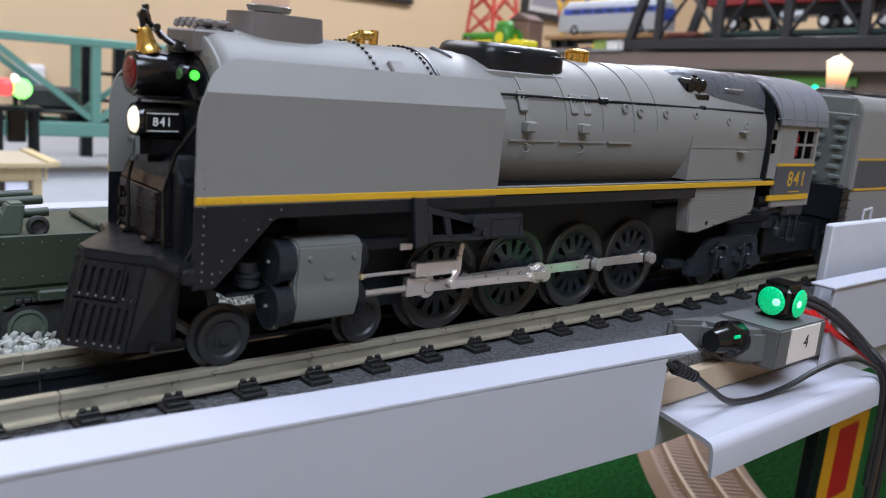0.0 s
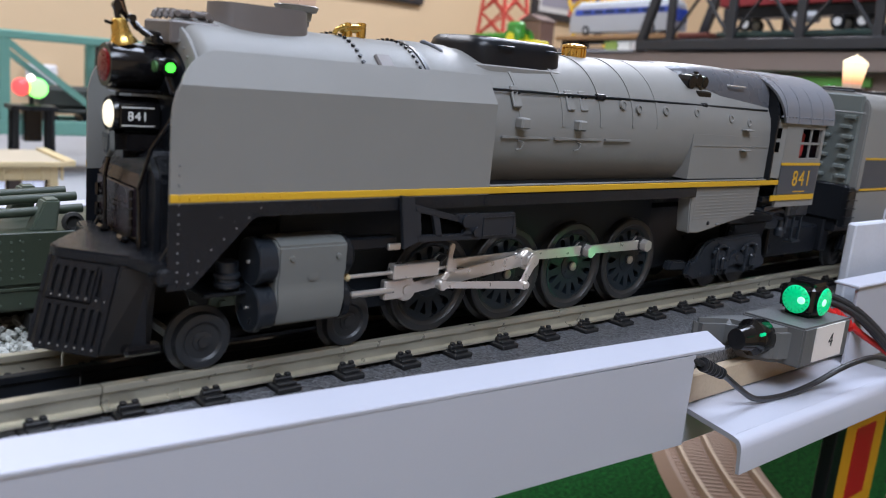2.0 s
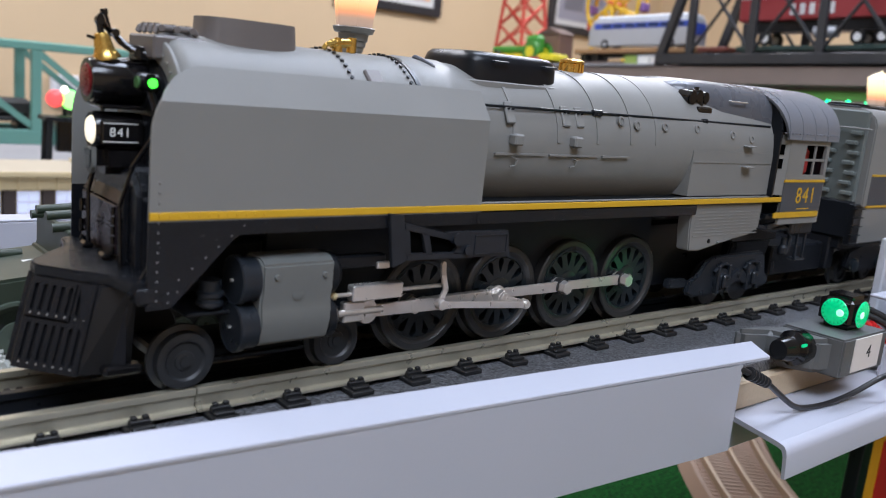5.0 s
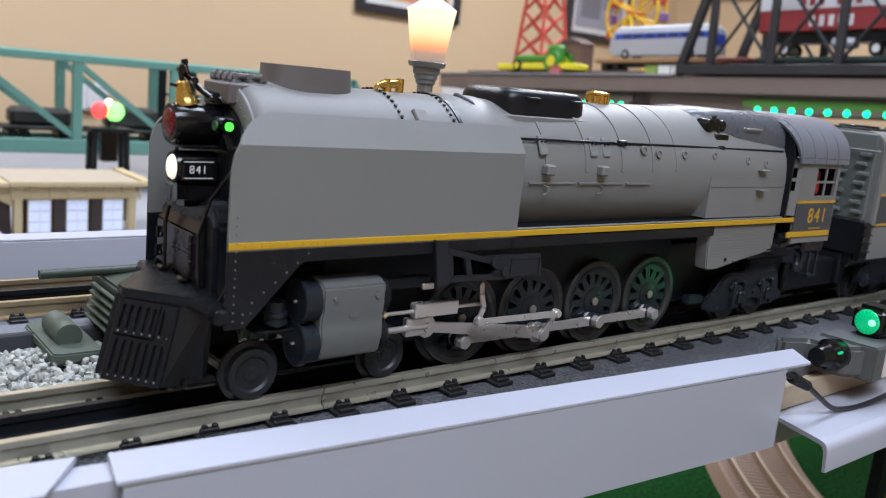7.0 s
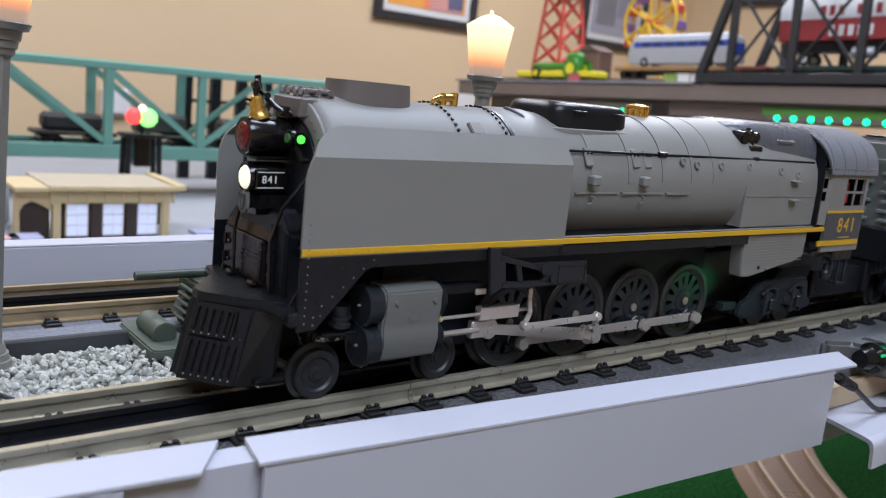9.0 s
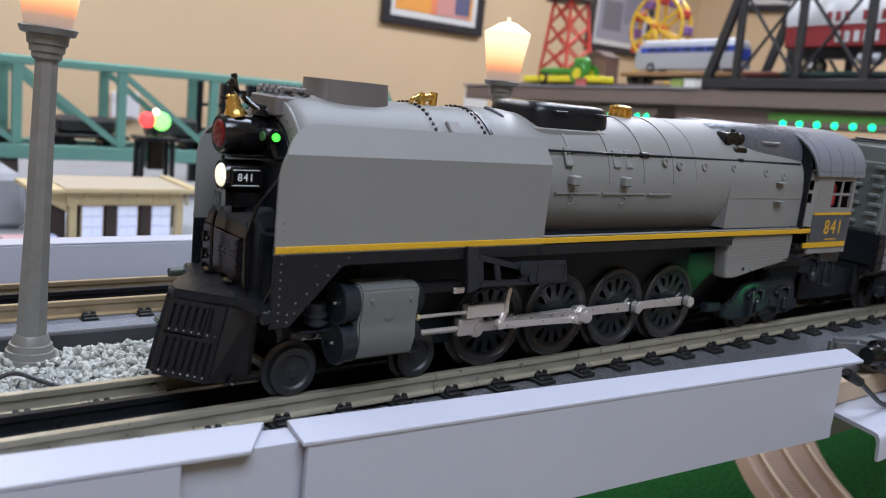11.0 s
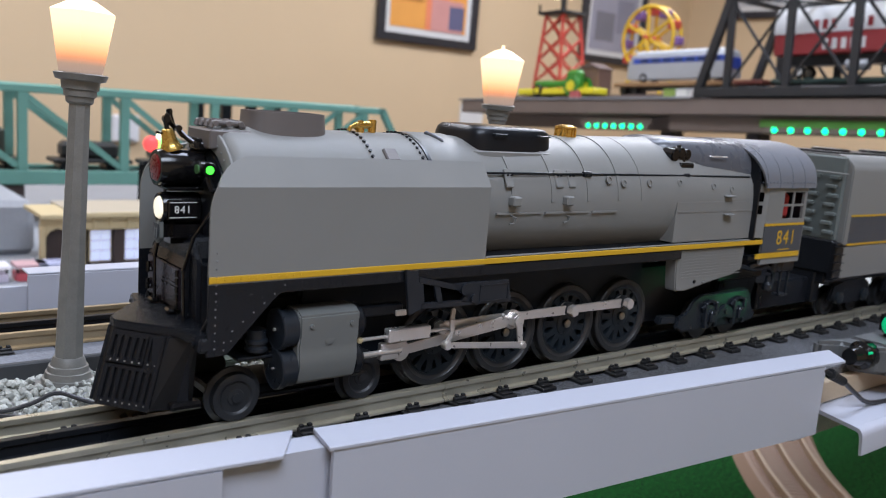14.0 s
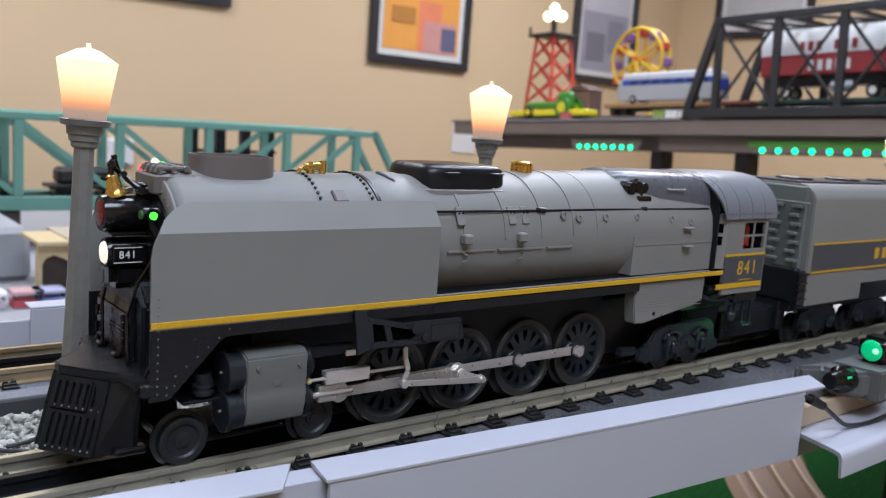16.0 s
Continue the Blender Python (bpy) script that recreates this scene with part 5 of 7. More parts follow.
for c, ax in (((0.2573, -0.0818, 0.0117), (-1, 0, 0)), ((0.2668, -0.0914, 0.0117), (0, -1, 0))):
    part("green_lens", lathe(N(), [(0, 0.0070), (0.0006, 0.0064), (0.0012, 0.0042), (0.0014, 0.001)], c, ax, 24), M_GREENLENS, cube, "faceted green lens, lit")
    v = Vector(c) + Vector(ax) * 0.0010 + (Vector((0, -0.0030, 0.0002)) if ax[0] else Vector((-0.0026, 0, 0.0002)))
    part("bulb_glow", lathe(N(), [(0, 0.0021), (0.0005, 0.0016), (0.0007, 0.0004)], v, ax, 16), M_BULB, cube, "bright bulb seen through the lens")
    ring = N()
    for k in range(18):
        a = 2 * math.pi * k / 18
        e1, e2 = (Vector((0, 1, 0)), Vector((0, 0, 1))) if ax[0] else (Vector((1, 0, 0)), Vector((0, 0, 1)))
        d = e1 * math.cos(a) + e2 * math.sin(a)
        tube(ring, [tuple(Vector(c) + Vector(ax) * 0.0011 + d * 0.0028), tuple(Vector(c) + Vector(ax) * 0.0006 + d * 0.0064)], 0.00022, 5)
    part("lens_ribs", ring, M_GREENRIB, cube)
pg = part("plug", lathe(N(), [(0, 0.006), (0.004, 0.0085), (0.012, 0.0088), (0.014, 0.0065), (0.018, 0.006), (0.022, 0.005)], (0.2375, -0.080, -0.0045), (-1, 0.12, 0), 20), M_GLOSS, sb, "black plug pushed into the case")
part("plug_light", box(N(), 0.2185, 0.2225, -0.0878, -0.0868, -0.0005, 0.0008), M_GREENLENS, pg)
gp = N()
prism(gp, [(0.242, -0.092), (0.232, -0.0885), (0.2255, -0.078), (0.2225, -0.069), (0.2080, -0.0615), (0.2080, -0.0565), (0.226, -0.060), (0.242, -0.0665)], "z", -0.0155, 0.0016, 0.0022)
part("case_tail", gp, M_BOXGREY, sb)
# cables
cb = N()
ribs = []
for k in range(6):
    ribs.append(N())
    p = Vector((0.1660 + k * 0.0030, -0.0915, -0.0040 - k * 0.00125))
    rod(ribs[-1], p, p + Vector((0.0017, 0, -0.0007)), 0.0031 - 0.0001 * k, seg=14, bevel=0.0004)
tube(cb, smooth([(0.160, -0.0900, -0.0015), (0.1660, -0.0915, -0.0040), (0.1825, -0.0915, -0.0109), (0.196, -0.0925, -0.0190), (0.209, -0.0935, -0.0262), (0.2225, -0.0942, -0.0288), (0.2386, -0.0960, -0.0288), (0.2560, -0.0990, -0.0255), (0.2720, -0.1045, -0.0180), (0.2938, -0.1080, -0.0154), (0.3120, -0.1100, -0.0195), (0.3260, -0.1125, -0.0270), (0.3300, -0.1150, -0.0420), (0.3300, -0.1155, -0.09)], 5), 0.0014, 10)
pc = tagged(part("power_cable", cb, M_CABLE), "thin black power cable with ribbed strain relief", "cable", "cables at the box")
for rb in ribs:
    part("rib", rb, M_CABLE, pc)
for k, (dy, dz, m) in enumerate(((0, 0, M_CABLE), (0.004, 0.002, M_CABLE), (0.007, 0.0045, mat("brown_cable", (0.12, 0.06, 0.035), 0.45)), (0.0015, 0.0035, M_CABLE))):
    c = tube(N(), smooth([(0.292, -0.068 + dy, 0.003 + dz), (0.305, -0.075 + dy, 0.004 + dz), (0.318, -0.088 + dy, -0.003 + dz), (0.3285, -0.103 + dy, -0.018 + dz), (0.334, -0.1155 + dy * 0.3, -0.035 + dz), (0.333 + 0.004 * k, -0.117 + dy * 0.3, -0.08), (0.331 + 0.004 * k, -0.116 + dy * 0.3, -0.2)], 5), 0.0019, 10)
    tagged(part("cable", c, m), "dark cable bending over the ledge", "cable", "cables at the box")
c = tube(N(), smooth([(0.298, -0.078, 0.0015), (0.310, -0.083, -0.0045), (0.3240, -0.090, -0.0135), (0.3340, -0.100, -0.0215), (0.3365, -0.110, -0.0290), (0.3350, -0.1160, -0.050), (0.3340, -0.116, -0.12)], 5), 0.0018, 10)
tagged(part("cable", c, M_REDCABLE), "red cable bending over the ledge", "cable", "cables at the box")
b = N()
for k in range(5):
    p = Vector((0.3040 + k * 0.0030, -0.0808 - k * 0.0011, -0.0016 - k * 0.0017))
    rod(b, p, p + Vector((0.0018, -0.0006, -0.0010)), 0.0036 - 0.0002 * k, seg=14, bevel=0.0004)
tagged(part("strain_relief", b, M_REDCABLE), "ribbed red strain relief on the cable", "cable")
# yellow sign board under the ledge
sg = thing("sign_board", "yellow sign board with red panel standing below the table", "sign", at=pose(0.60, 0.02, -0.30))
part("board", box(N(), 0.0, 0.088, -0.004, 0.004, 0.0, 0.140, 0.002), mat("sign_yellow", (0.75, 0.38, 0.02), 0.45, 0, 0.08, 30), sg)
part("red_panel", box(N(), 0.025, 0.0635, -0.0052, -0.0038, 0.055, 0.125, 0.0004), mat("sign_red", (0.5, 0.015, 0.02), 0.4), sg)
part("frame_post", box(N(), -0.020, -0.001, -0.006, 0.006, 0.0, 0.16, 0.001), M_BLACK, sg)

# ---- lower level: grass and moulded toy road ----
M_GRASS = mat("grass_mat", (0.0045, 0.046, 0.008), 0.95, 0, 0.9, 220, 1.0, 700, contrast=0.16, spec=0.08)
M_BROWN = mat("moulded_roadbed", (0.25, 0.16, 0.11), 0.6, 0, 0.12, 30, 0.1, 900)
Z_GR = -0.30
low = tagged(part("lower_table", box(N(), -0.2, 2.6, -0.5, 1.0, Z_GR - 0.04, Z_GR), M_GRASS), "lower table covered in green grass mat", "table top", kind="structure")
CX, CY, RC = 1.348, -0.467, 0.93


def arc(r, a, z):
    return (CX - r * math.cos(a), CY + r * math.sin(a), z)


lr = thing("curved_track", "brown moulded roadbed with curved track on the grass", "toy track")
ang = [0.1 + 1.35 * k / 40 for k in range(41)]
part("roadbed", loft(N(), [[arc(RC - 0.06, a, Z_GR), arc(RC - 0.05, a, Z_GR + 0.012), arc(RC + 0.05, a, Z_GR + 0.012), arc(RC + 0.06, a, Z_GR)] for a in ang]), M_BROWN, lr)
for dr in (-0.0345, 0, 0.0345):
    part("rail", loft(N(), [[arc(RC + dr - 0.002, a, Z_GR + 0.012), arc(RC + dr - 0.002, a, Z_GR + 0.02), arc(RC + dr + 0.002, a, Z_GR + 0.02), arc(RC + dr + 0.002, a, Z_GR + 0.012)] for a in ang]), mat("dull_rail", (0.38, 0.28, 0.2), 0.4, 0.3), lr)
tie0 = None
for k in range(140):
    a = 0.12 + 1.3 * k / 140
    if tie0 is None:
        tie0 = part("tie", box(N(), -0.0024, 0.0024, -0.045, 0.045, 0, 0.0014, 0.0005), M_BROWN, lr)
        o = tie0
    else:
        o = new("tie", tie0.data)
        o.parent = lr
    o.matrix_basis = Matrix.Translation(arc(RC, a, Z_GR + 0.0115)) @ pose(0, 0, 0, 0, 0, 90 - math.degrees(a))

# ---- ballast between the tracks ----


def stones(x0, x1, y0, y1, z, n, lo, hi):
    src = N()
    bmesh.ops.create_icosphere(src, subdivisions=1, radius=1)
    sv = np.array([v.co[:] for v in src.verts])
    sf = np.array([[v.index for v in f.verts] for f in src.faces])
    src.free()
    rng = np.random.default_rng(5)
    vs, fs = [], []
    for i in range(n):
        s = rng.uniform(lo, hi)
        a = rng.uniform(0, 6.28, 3)
        ra = np.array(Euler(a).to_matrix())
        lump = 1 + 0.16 * np.sin(sv @ rng.normal(0, 2.2, 3) + rng.uniform(0, 6)) + 0.1 * np.sin(sv @ rng.normal(0, 4, 3))
        p = (sv * lump[:, None] * np.array([1.0, rng.uniform(0.65, 0.95), rng.uniform(0.5, 0.8)]) * s) @ ra.T
        y = rng.uniform(y0, y1)
        edge = min(1.0, min(y - y0, y1 - y) / 0.012)
        p += np.array([rng.uniform(x0, x1), y, z + s * 0.35 + rng.uniform(0, 0.0055) * edge])
        fs.append(sf + len(vs) * len(sv))
        vs.append(p)
    me = bpy.data.meshes.new("ballast")
    me.from_pydata(np.concatenate(vs).tolist(), [], np.concatenate(fs).tolist())
    return me


M_STONE = mat("white_ballast", (0.36, 0.365, 0.335), 0.75, 0, 0.35, 300, 0.5, 1500, random_tint=0.5)
me = stones(-0.42, 0.08, 0.037, 0.104, -0.0165, 7500, 0.0011, 0.0025)
me.materials.append(M_STONE)
tagged(new("ballast", me), "loose pale grey and white ballast stones", "ballast", kind="stuff")
tagged(part("ballast_bed", box(N(), -0.9, 1.2, 0.0345, 0.104, Z_BASE + 0.0002, -0.0165), M_STONE), "pale ballast bed between the tracks", "ballast", kind="structure")
# plain dark strip along the front edge of the rear roadbed
tagged(part("bed_edge_strip", box(N(), -0.9, 1.2, 0.1045, 0.1085, Z_BASE, -0.0072, 0.0008), mat("dark_edge", (0.04, 0.042, 0.045), 0.8)), "dark edge strip of the rear roadbed", "roadbed edge", kind="structure")
tagged(part("rear_roadbed", box(N(), -0.9, 1.2, 0.1087, 0.2, Z_BASE, -0.0085, 0.0008), mat("blue_grey_roadbed", (0.15, 0.158, 0.182), 0.7, 0, 0.6, 350, 1.0, 500)), "blue-grey foam roadbed under the rear track", "roadbed", kind="structure")
for x0, x1, z1 in ((-0.9, -0.1525, 0.0030), (-0.1795, 1.2, 0.0098)):
    tagged(part("rear_trim", box(N(), x0, x1, 0.2145 + (0.003 if z1 < 0.005 else 0), 0.2165 + (0.003 if z1 < 0.005 else 0), -0.03, z1, 0.0004), M_FASCIA), "white upright trim behind the rear track", "table trim", kind="structure")
tagged(part("rear_trim_cap", box(N(), -0.1795, 1.2, 0.2146, 0.2305, 0.0099, 0.0112, 0.0004), M_FASCIA), "white flange of the rear trim", "table trim", kind="structure")

# ---- street lamps ----


def glow_mat():
    m = mat("lantern_glow", (0.34, 0.30, 0.26), 0.4)
    nt = m.node_tree
    bsdf = nt.nodes["Principled BSDF"]
    co = nt.nodes.new("ShaderNodeTexCoord")
    sep = nt.nodes.new("ShaderNodeSeparateXYZ")
    ramp = nt.nodes.new("ShaderNodeValToRGB")
    nt.links.new(co.outputs["Generated"], sep.inputs[0])
    nt.links.new(sep.outputs["Z"], ramp.inputs[0])
    el = ramp.color_ramp.elements
    el[0].position, el[0].color = 0.0, (0.17, 0.11, 0.085, 1)
    el[1].position, el[1].color = 1.0, (1.0, 0.84, 0.55, 1)
    for p, c in ((0.13, (0.26, 0.14, 0.085, 1)), (0.21, (0.60, 0.19, 0.045, 1)), (0.29, (0.80, 0.36, 0.11, 1)), (0.42, (0.86, 0.56, 0.27, 1)), (0.62, (0.92, 0.74, 0.46, 1))):
        e = el.new(p)
        e.color = c
    nt.links.new(ramp.outputs[0], bsdf.inputs["Emission Color"])
    bsdf.inputs["Emission Strength"].default_value = 1.35
    return m


M_GLOW = glow_mat()
M_POST = mat("lamp_post_grey", (0.21, 0.205, 0.19), 0.4, 0.25, 0.35, 160, 0.1, 1500)


def ngon(r, z, n=8, rot=0.0):
    return [(r * math.cos(2 * math.pi * (k + rot) / n), r * math.sin(2 * math.pi * (k + rot) / n), z) for k in range(n)]


def street_lamp(rise=0.0, tall=1.0):
    """rise: longer post; tall: height of the lantern."""
    l = thing("street_lamp", "grey toy street lamp with lit frosted lantern", "street lamp", "toy street lamps")
    part("base", loft(N(), [[(x, y, z) for x, y in ((-w, -w), (w, -w), (w, w), (-w, w))] for w, z in ((0.0125, 0), (0.0125, 0.0035), (0.0115, 0.0042))]), M_POST, l)
    b = lathe(N(), [(0, 0.0112), (0.003, 0.0112), (0.0032, 0.0102), (0.006, 0.0098), (0.0062, 0.009), (0.0088, 0.0086), (0.009, 0.0078), (0.0115, 0.0072), (0.013, 0.0064)], (0, 0, 0.004), (0, 0, 1), 28)
    part("foot", b, M_POST, l)
    part("post", loft(N(), [ngon(0.0063, 0.016), ngon(0.0052, 0.07), ngon(0.0046, 0.126 + rise)]), M_POST, l, smooth=20)
    b = lathe(N(), [(0, 0.0048), (0.001, 0.0058), (0.003, 0.006), (0.0035, 0.0068), (0.006, 0.007), (0.0065, 0.0078), (0.010, 0.0082), (0.0105, 0.0104), (0.013, 0.0114), (0.0135, 0.0108)], (0, 0, 0.124 + rise), (0, 0, 1), 24)
    part("collar", b, M_POST, l)
    shape = ((0.0100, 0.1365), (0.0109, 0.142), (0.0148, 0.1660), (0.0150, 0.1672), (0.006, 0.1728), (0.0012, 0.1742), (0.0011, 0.1765))
    part("lantern", loft(N(), [ngon(r, 0.1365 + rise + (z - 0.1365) * tall, 6) for r, z in shape]), M_GLOW, l, "frosted lantern lit warm orange to white", smooth=20)
    return l


street_lamp(0.008, 0.88).matrix_basis = pose(-0.1910, 0.0870, -0.0172, 0, 2.2, 12)
lamp = street_lamp()
lamp.matrix_basis = pose(0.0915, 0.1228, -0.0085, 0, 0, 5)
copy_thing(lamp, pose(0.845, 0.18, Z_BASE + 0.008, 0, 0, 20))
pl = tagged(part("lamp_plate", box(N(), -0.2350, -0.1740, 0.0420, 0.0735, Z_BASE + 0.0003, -0.0135, 0.001), mat("grey_plate", (0.36, 0.37, 0.38), 0.6, 0, 0.2, 200)), "pale grey plate beside the lamp foot", "plate")
for pts in ([(-0.31, 0.066, -0.009), (-0.26, 0.062, -0.009), (-0.228, 0.0580, -0.0115), (-0.2139, 0.0553, -0.0090), (-0.2039, 0.0560, -0.0060), (-0.1950, 0.0530, -0.0090), (-0.1850, 0.0470, -0.0125)], [(-0.31, 0.056, -0.006), (-0.26, 0.053, -0.006), (-0.235, 0.050, -0.0085), (-0.2200, 0.0440, -0.0098)]):
    tagged(part("lamp_wire", tube(N(), smooth(pts, 5), 0.0010, 8), M_CABLE), "thin black lamp wire over the ballast", "wire")

# ---- half-track on the ballast ----
M_OLIVE = mat("olive_paint", (0.034, 0.046, 0.031), 0.4, 0, 0.15, 80, 0.1, 1500)
M_OLIVE_L = mat("olive_grey", (0.072, 0.094, 0.072), 0.5, 0, 0.12, 80, 0.1, 1500)
M_RUBBER = mat("rubber", (0.018, 0.018, 0.018), 0.6, 0, 0.2, 200, 0.3, 1500)
ht = thing("half_track", "olive drab toy military half-track with gun mount", "toy vehicle", at=pose(-0.005, 0.010, -0.0185))
Y0, Y1 = 0.062, 0.112
part("hull", prism(N(), [(-0.092, 0.016), (-0.092, 0.034), (-0.062, 0.037), (-0.058, 0.047), (0.055, 0.047), (0.055, 0.016)], "y", Y0, Y1, 0.0012), M_OLIVE, ht, "olive armoured hull")
hd = part("hood", loft(N(), [[(-0.094, 0.069, 0.016), (-0.094, 0.105, 0.016), (-0.091, 0.105, 0.032), (-0.091, 0.069, 0.032)], [(-0.062, 0.064, 0.016), (-0.062, 0.110, 0.016), (-0.062, 0.110, 0.037), (-0.062, 0.064, 0.037)]]), M_OLIVE, ht)
for k in range(5):
    part("radiator_slat", box(N(), -0.0975 + 0.0007 * k, -0.0925, 0.070, 0.104, 0.0145 + k * 0.0036, 0.0160 + k * 0.0036, 0.0004), M_OLIVE_L, hd)
for z in (0.0195, 0.0305, 0.0445):
    for k in range(16):
        part("rivet", rod(N(), (-0.055 + k * 0.007, Y0 - 0.0010, z), (-0.055 + k * 0.007, Y0 - 0.0018, z), 0.0005, 0.0003, seg=6), M_OLIVE_L, ht)
part("hull_strip", box(N(), -0.058, 0.055, Y0 - 0.0007, Y0 + 0.0002, 0.0245, 0.0258, 0.0002), M_OLIVE, ht)
part("hull_strip", box(N(), -0.058, 0.055, Y0 - 0.0010, Y0 + 0.0004, 0.0462, 0.0474, 0.0002), M_OLIVE_L, ht)
star = []
for k in range(10):
    r = 0.0085 if k % 2 == 0 else 0.0034
    star.append((-0.077 + r * math.cos(math.pi * k / 5), 0.087 + r * math.sin(math.pi * k / 5)))
b = prism(N(), star, "z", 0.0347, 0.0352)
bmesh.ops.rotate(b, cent=(-0.077, 0.087, 0.035), matrix=Matrix.Rotation(radians(-9.8), 3, "Y"), verts=b.verts[:])
part("star", b, M_WHITE_TEXT, hd, "white painted star")
bp = part("bumper", prism(N(), [(-0.122, 0.063), (-0.119, 0.061), (-0.103, 0.061), (-0.101, 0.064), (-0.101, 0.108), (-0.104, 0.111), (-0.119, 0.111), (-0.122, 0.108)], "z", 0.007, 0.0115, 0.0008), M_OLIVE_L, ht, "grey-green winch bumper")
part("winch", rod(N(), (-0.112, 0.074, 0.0145), (-0.112, 0.098, 0.0145), 0.0055, seg=20, bevel=0.0005), M_OLIVE_L, bp)
for y in (0.062, 0.098):
    w = part("front_wheel", rod(N(), (-0.081, y, 0.0115), (-0.081, y + 0.011, 0.0115), 0.0125, seg=28, bevel=0.0012), M_RUBBER, ht, "black rubber front wheel")
    part("rim", lathe(N(), [(0, 0.0068), (0.001, 0.0066), (0.0005, 0.003), (-0.0008, 0.0026), (-0.0012, 0.001)], (-0.081, y - 0.0004, 0.0115), (0, -1, 0), 20), M_OLIVE_L, w)
    ang2 = [math.pi * (0.08 + 0.84 * k / 12) for k in range(13)]
    part("fender", loft(N(), [[(-0.081 + r * math.cos(a), yy, 0.0112 + r * math.sin(a)) for r, yy in ((0.0138, y - 0.002), (0.0152, y - 0.002), (0.0152, y + 0.012), (0.0138, y + 0.012))] for a in ang2]), M_OLIVE_L, ht)
for y in (0.060, 0.1):
    tk = part("rear_track", prism(N(), [(-0.045, 0.006), (-0.038, 0.0005), (0.04, 0.0005), (0.048, 0.006), (0.05, 0.015), (0.044, 0.021), (-0.035, 0.021), (-0.044, 0.016)], "y", y, y + 0.012, 0.002), M_RUBBER, ht, "black rubber track")
    for x in (-0.033, -0.016, -0.004, 0.008, 0.02, 0.036):
        r = 0.0075 if x in (-0.033, 0.036) else 0.0055
        wh = part("road_wheel", lathe(N(), [(0, r), (0.001, r), (0.0012, r * 0.85), (0.0003, r * 0.75), (0.0003, r * 0.3), (0.0015, r * 0.25)], (x, y - 0.0002, 0.003 + r), (0, -1, 0), 24), M_OLIVE_L, tk)
    if y < 0.08:
        for k in range(26):
            part("tread_lug", box(N(), -0.0012, 0.0012, y - 0.0004, y + 0.0124, -0.001, 0.0008, 0.0003, pose(-0.036 + k * 0.003, 0, 0.0215)), M_RUBBER, tk)
part("side_armour", box(N(), -0.058, 0.055, Y0 - 0.0012, Y0 + 0.0004, 0.027, 0.0475, 0.0004), M_OLIVE, ht)
part("side_bin", box(N(), -0.03, 0.05, Y0 - 0.006, Y0, 0.0215, 0.026, 0.0008), M_OLIVE, ht)
for x in (-0.055, -0.051, -0.047, 0.0):
    for k in range(5):
        part("rivet", rod(N(), (x, Y0 - 0.0011, 0.03 + k * 0.0035), (x, Y0 - 0.0018, 0.03 + k * 0.0035), 0.0005, seg=6), M_OLIVE_L, ht)
part("windscreen_armour", box(N(), -0.0615, -0.0585, Y0 + 0.002, Y1 - 0.002, 0.036, 0.052, 0.0006), M_OLIVE, ht)
gm = part("gun_mount", prism(N(), [(-0.043, 0.0465), (-0.033, 0.0465), (-0.0315, 0.0590), (-0.0375, 0.0590)], "y", 0.066, 0.074, 0.0008), M_OLIVE_L, ht, "olive gun shield")
part("gun_mount", prism(N(), [(-0.043, 0.0465), (-0.033, 0.0465), (-0.0315, 0.0590), (-0.0375, 0.0590)], "y", 0.098, 0.106, 0.0008), M_OLIVE_L, ht, "olive gun shield")
for y, z in ((0.071, 0.0535), (0.079, 0.0570), (0.093, 0.0570), (0.101, 0.0535)):
    part("barrel", rod(N(), (-0.066, y, z - 0.001), (-0.022, y, z + 0.001), 0.0019, seg=12), M_OLIVE, ht)
part("elevating_wheel", lathe(N(), [(0, 0.0042), (0.0015, 0.0042), (0.002, 0.003), (0.0006, 0.002)], (-0.0275, 0.0655, 0.0500), (0, -1, 0), 20), M_RUBBER, ht)
part("ammo_box", box(N(), -0.005, 0.03, 0.066, 0.1, 0.047, 0.0500, 0.001), M_OLIVE, ht)
part("tow_bar", rod(N(), (-0.118, 0.1, 0.0362), (-0.07, 0.1, 0.0362), 0.0022, seg=12), M_OLIVE, ht)

# ---- rear lower table: station, signal, green bridge ----
M_CREAM = mat("cream_paint", (0.55, 0.44, 0.25), 0.6, 0, 0.1, 40)
M_DBROWN = mat("dark_brown_panel", (0.045, 0.03, 0.025), 0.6, 0, 0.2, 40)
M_WINLIT = mat("lit_window", (0.6, 0.65, 0.8), 0.4, emit=0.5, glow=(0.62, 0.7, 1.0))
M_TEAL = mat("green_girder", (0.13, 0.30, 0.245), 0.5, 0, 0.1, 20, 0.05, 400)
M_SLATE = mat("grey_scenery", (0.30, 0.31, 0.33), 0.8, 0, 0.25, 8, 0.3, 200)
Z_RT = -0.178
tagged(part("rear_table", box(N(), -2.0, 1.4, 0.62, 2.6, Z_RT - 0.05, Z_RT), M_SLATE), "grey rear layout table at a lower level", "table top", kind="structure")
st = thing("station", "cream and brown toy station with lit windows and flat roof", "toy building", at=pose(0, 0, Z_RT))
SX0, SX1, SY0, SY1 = 0.075, 0.252, 1.05, 1.085
for x in (SX0, SX1 - 0.012):
    part("corner_post", box(N(), x, x + 0.012, SY0 - 0.003, SY0 + 0.010, 0, 0.086, 0.001), M_CREAM, st)
part("back_wall", box(N(), SX0 + 0.012, SX1 - 0.012, SY0 + 0.02, SY1, 0, 0.086), M_DBROWN, st)
part("frieze", box(N(), SX0, SX1, SY0 - 0.002, SY0 + 0.012, 0.066, 0.088, 0.001), M_CREAM, st)
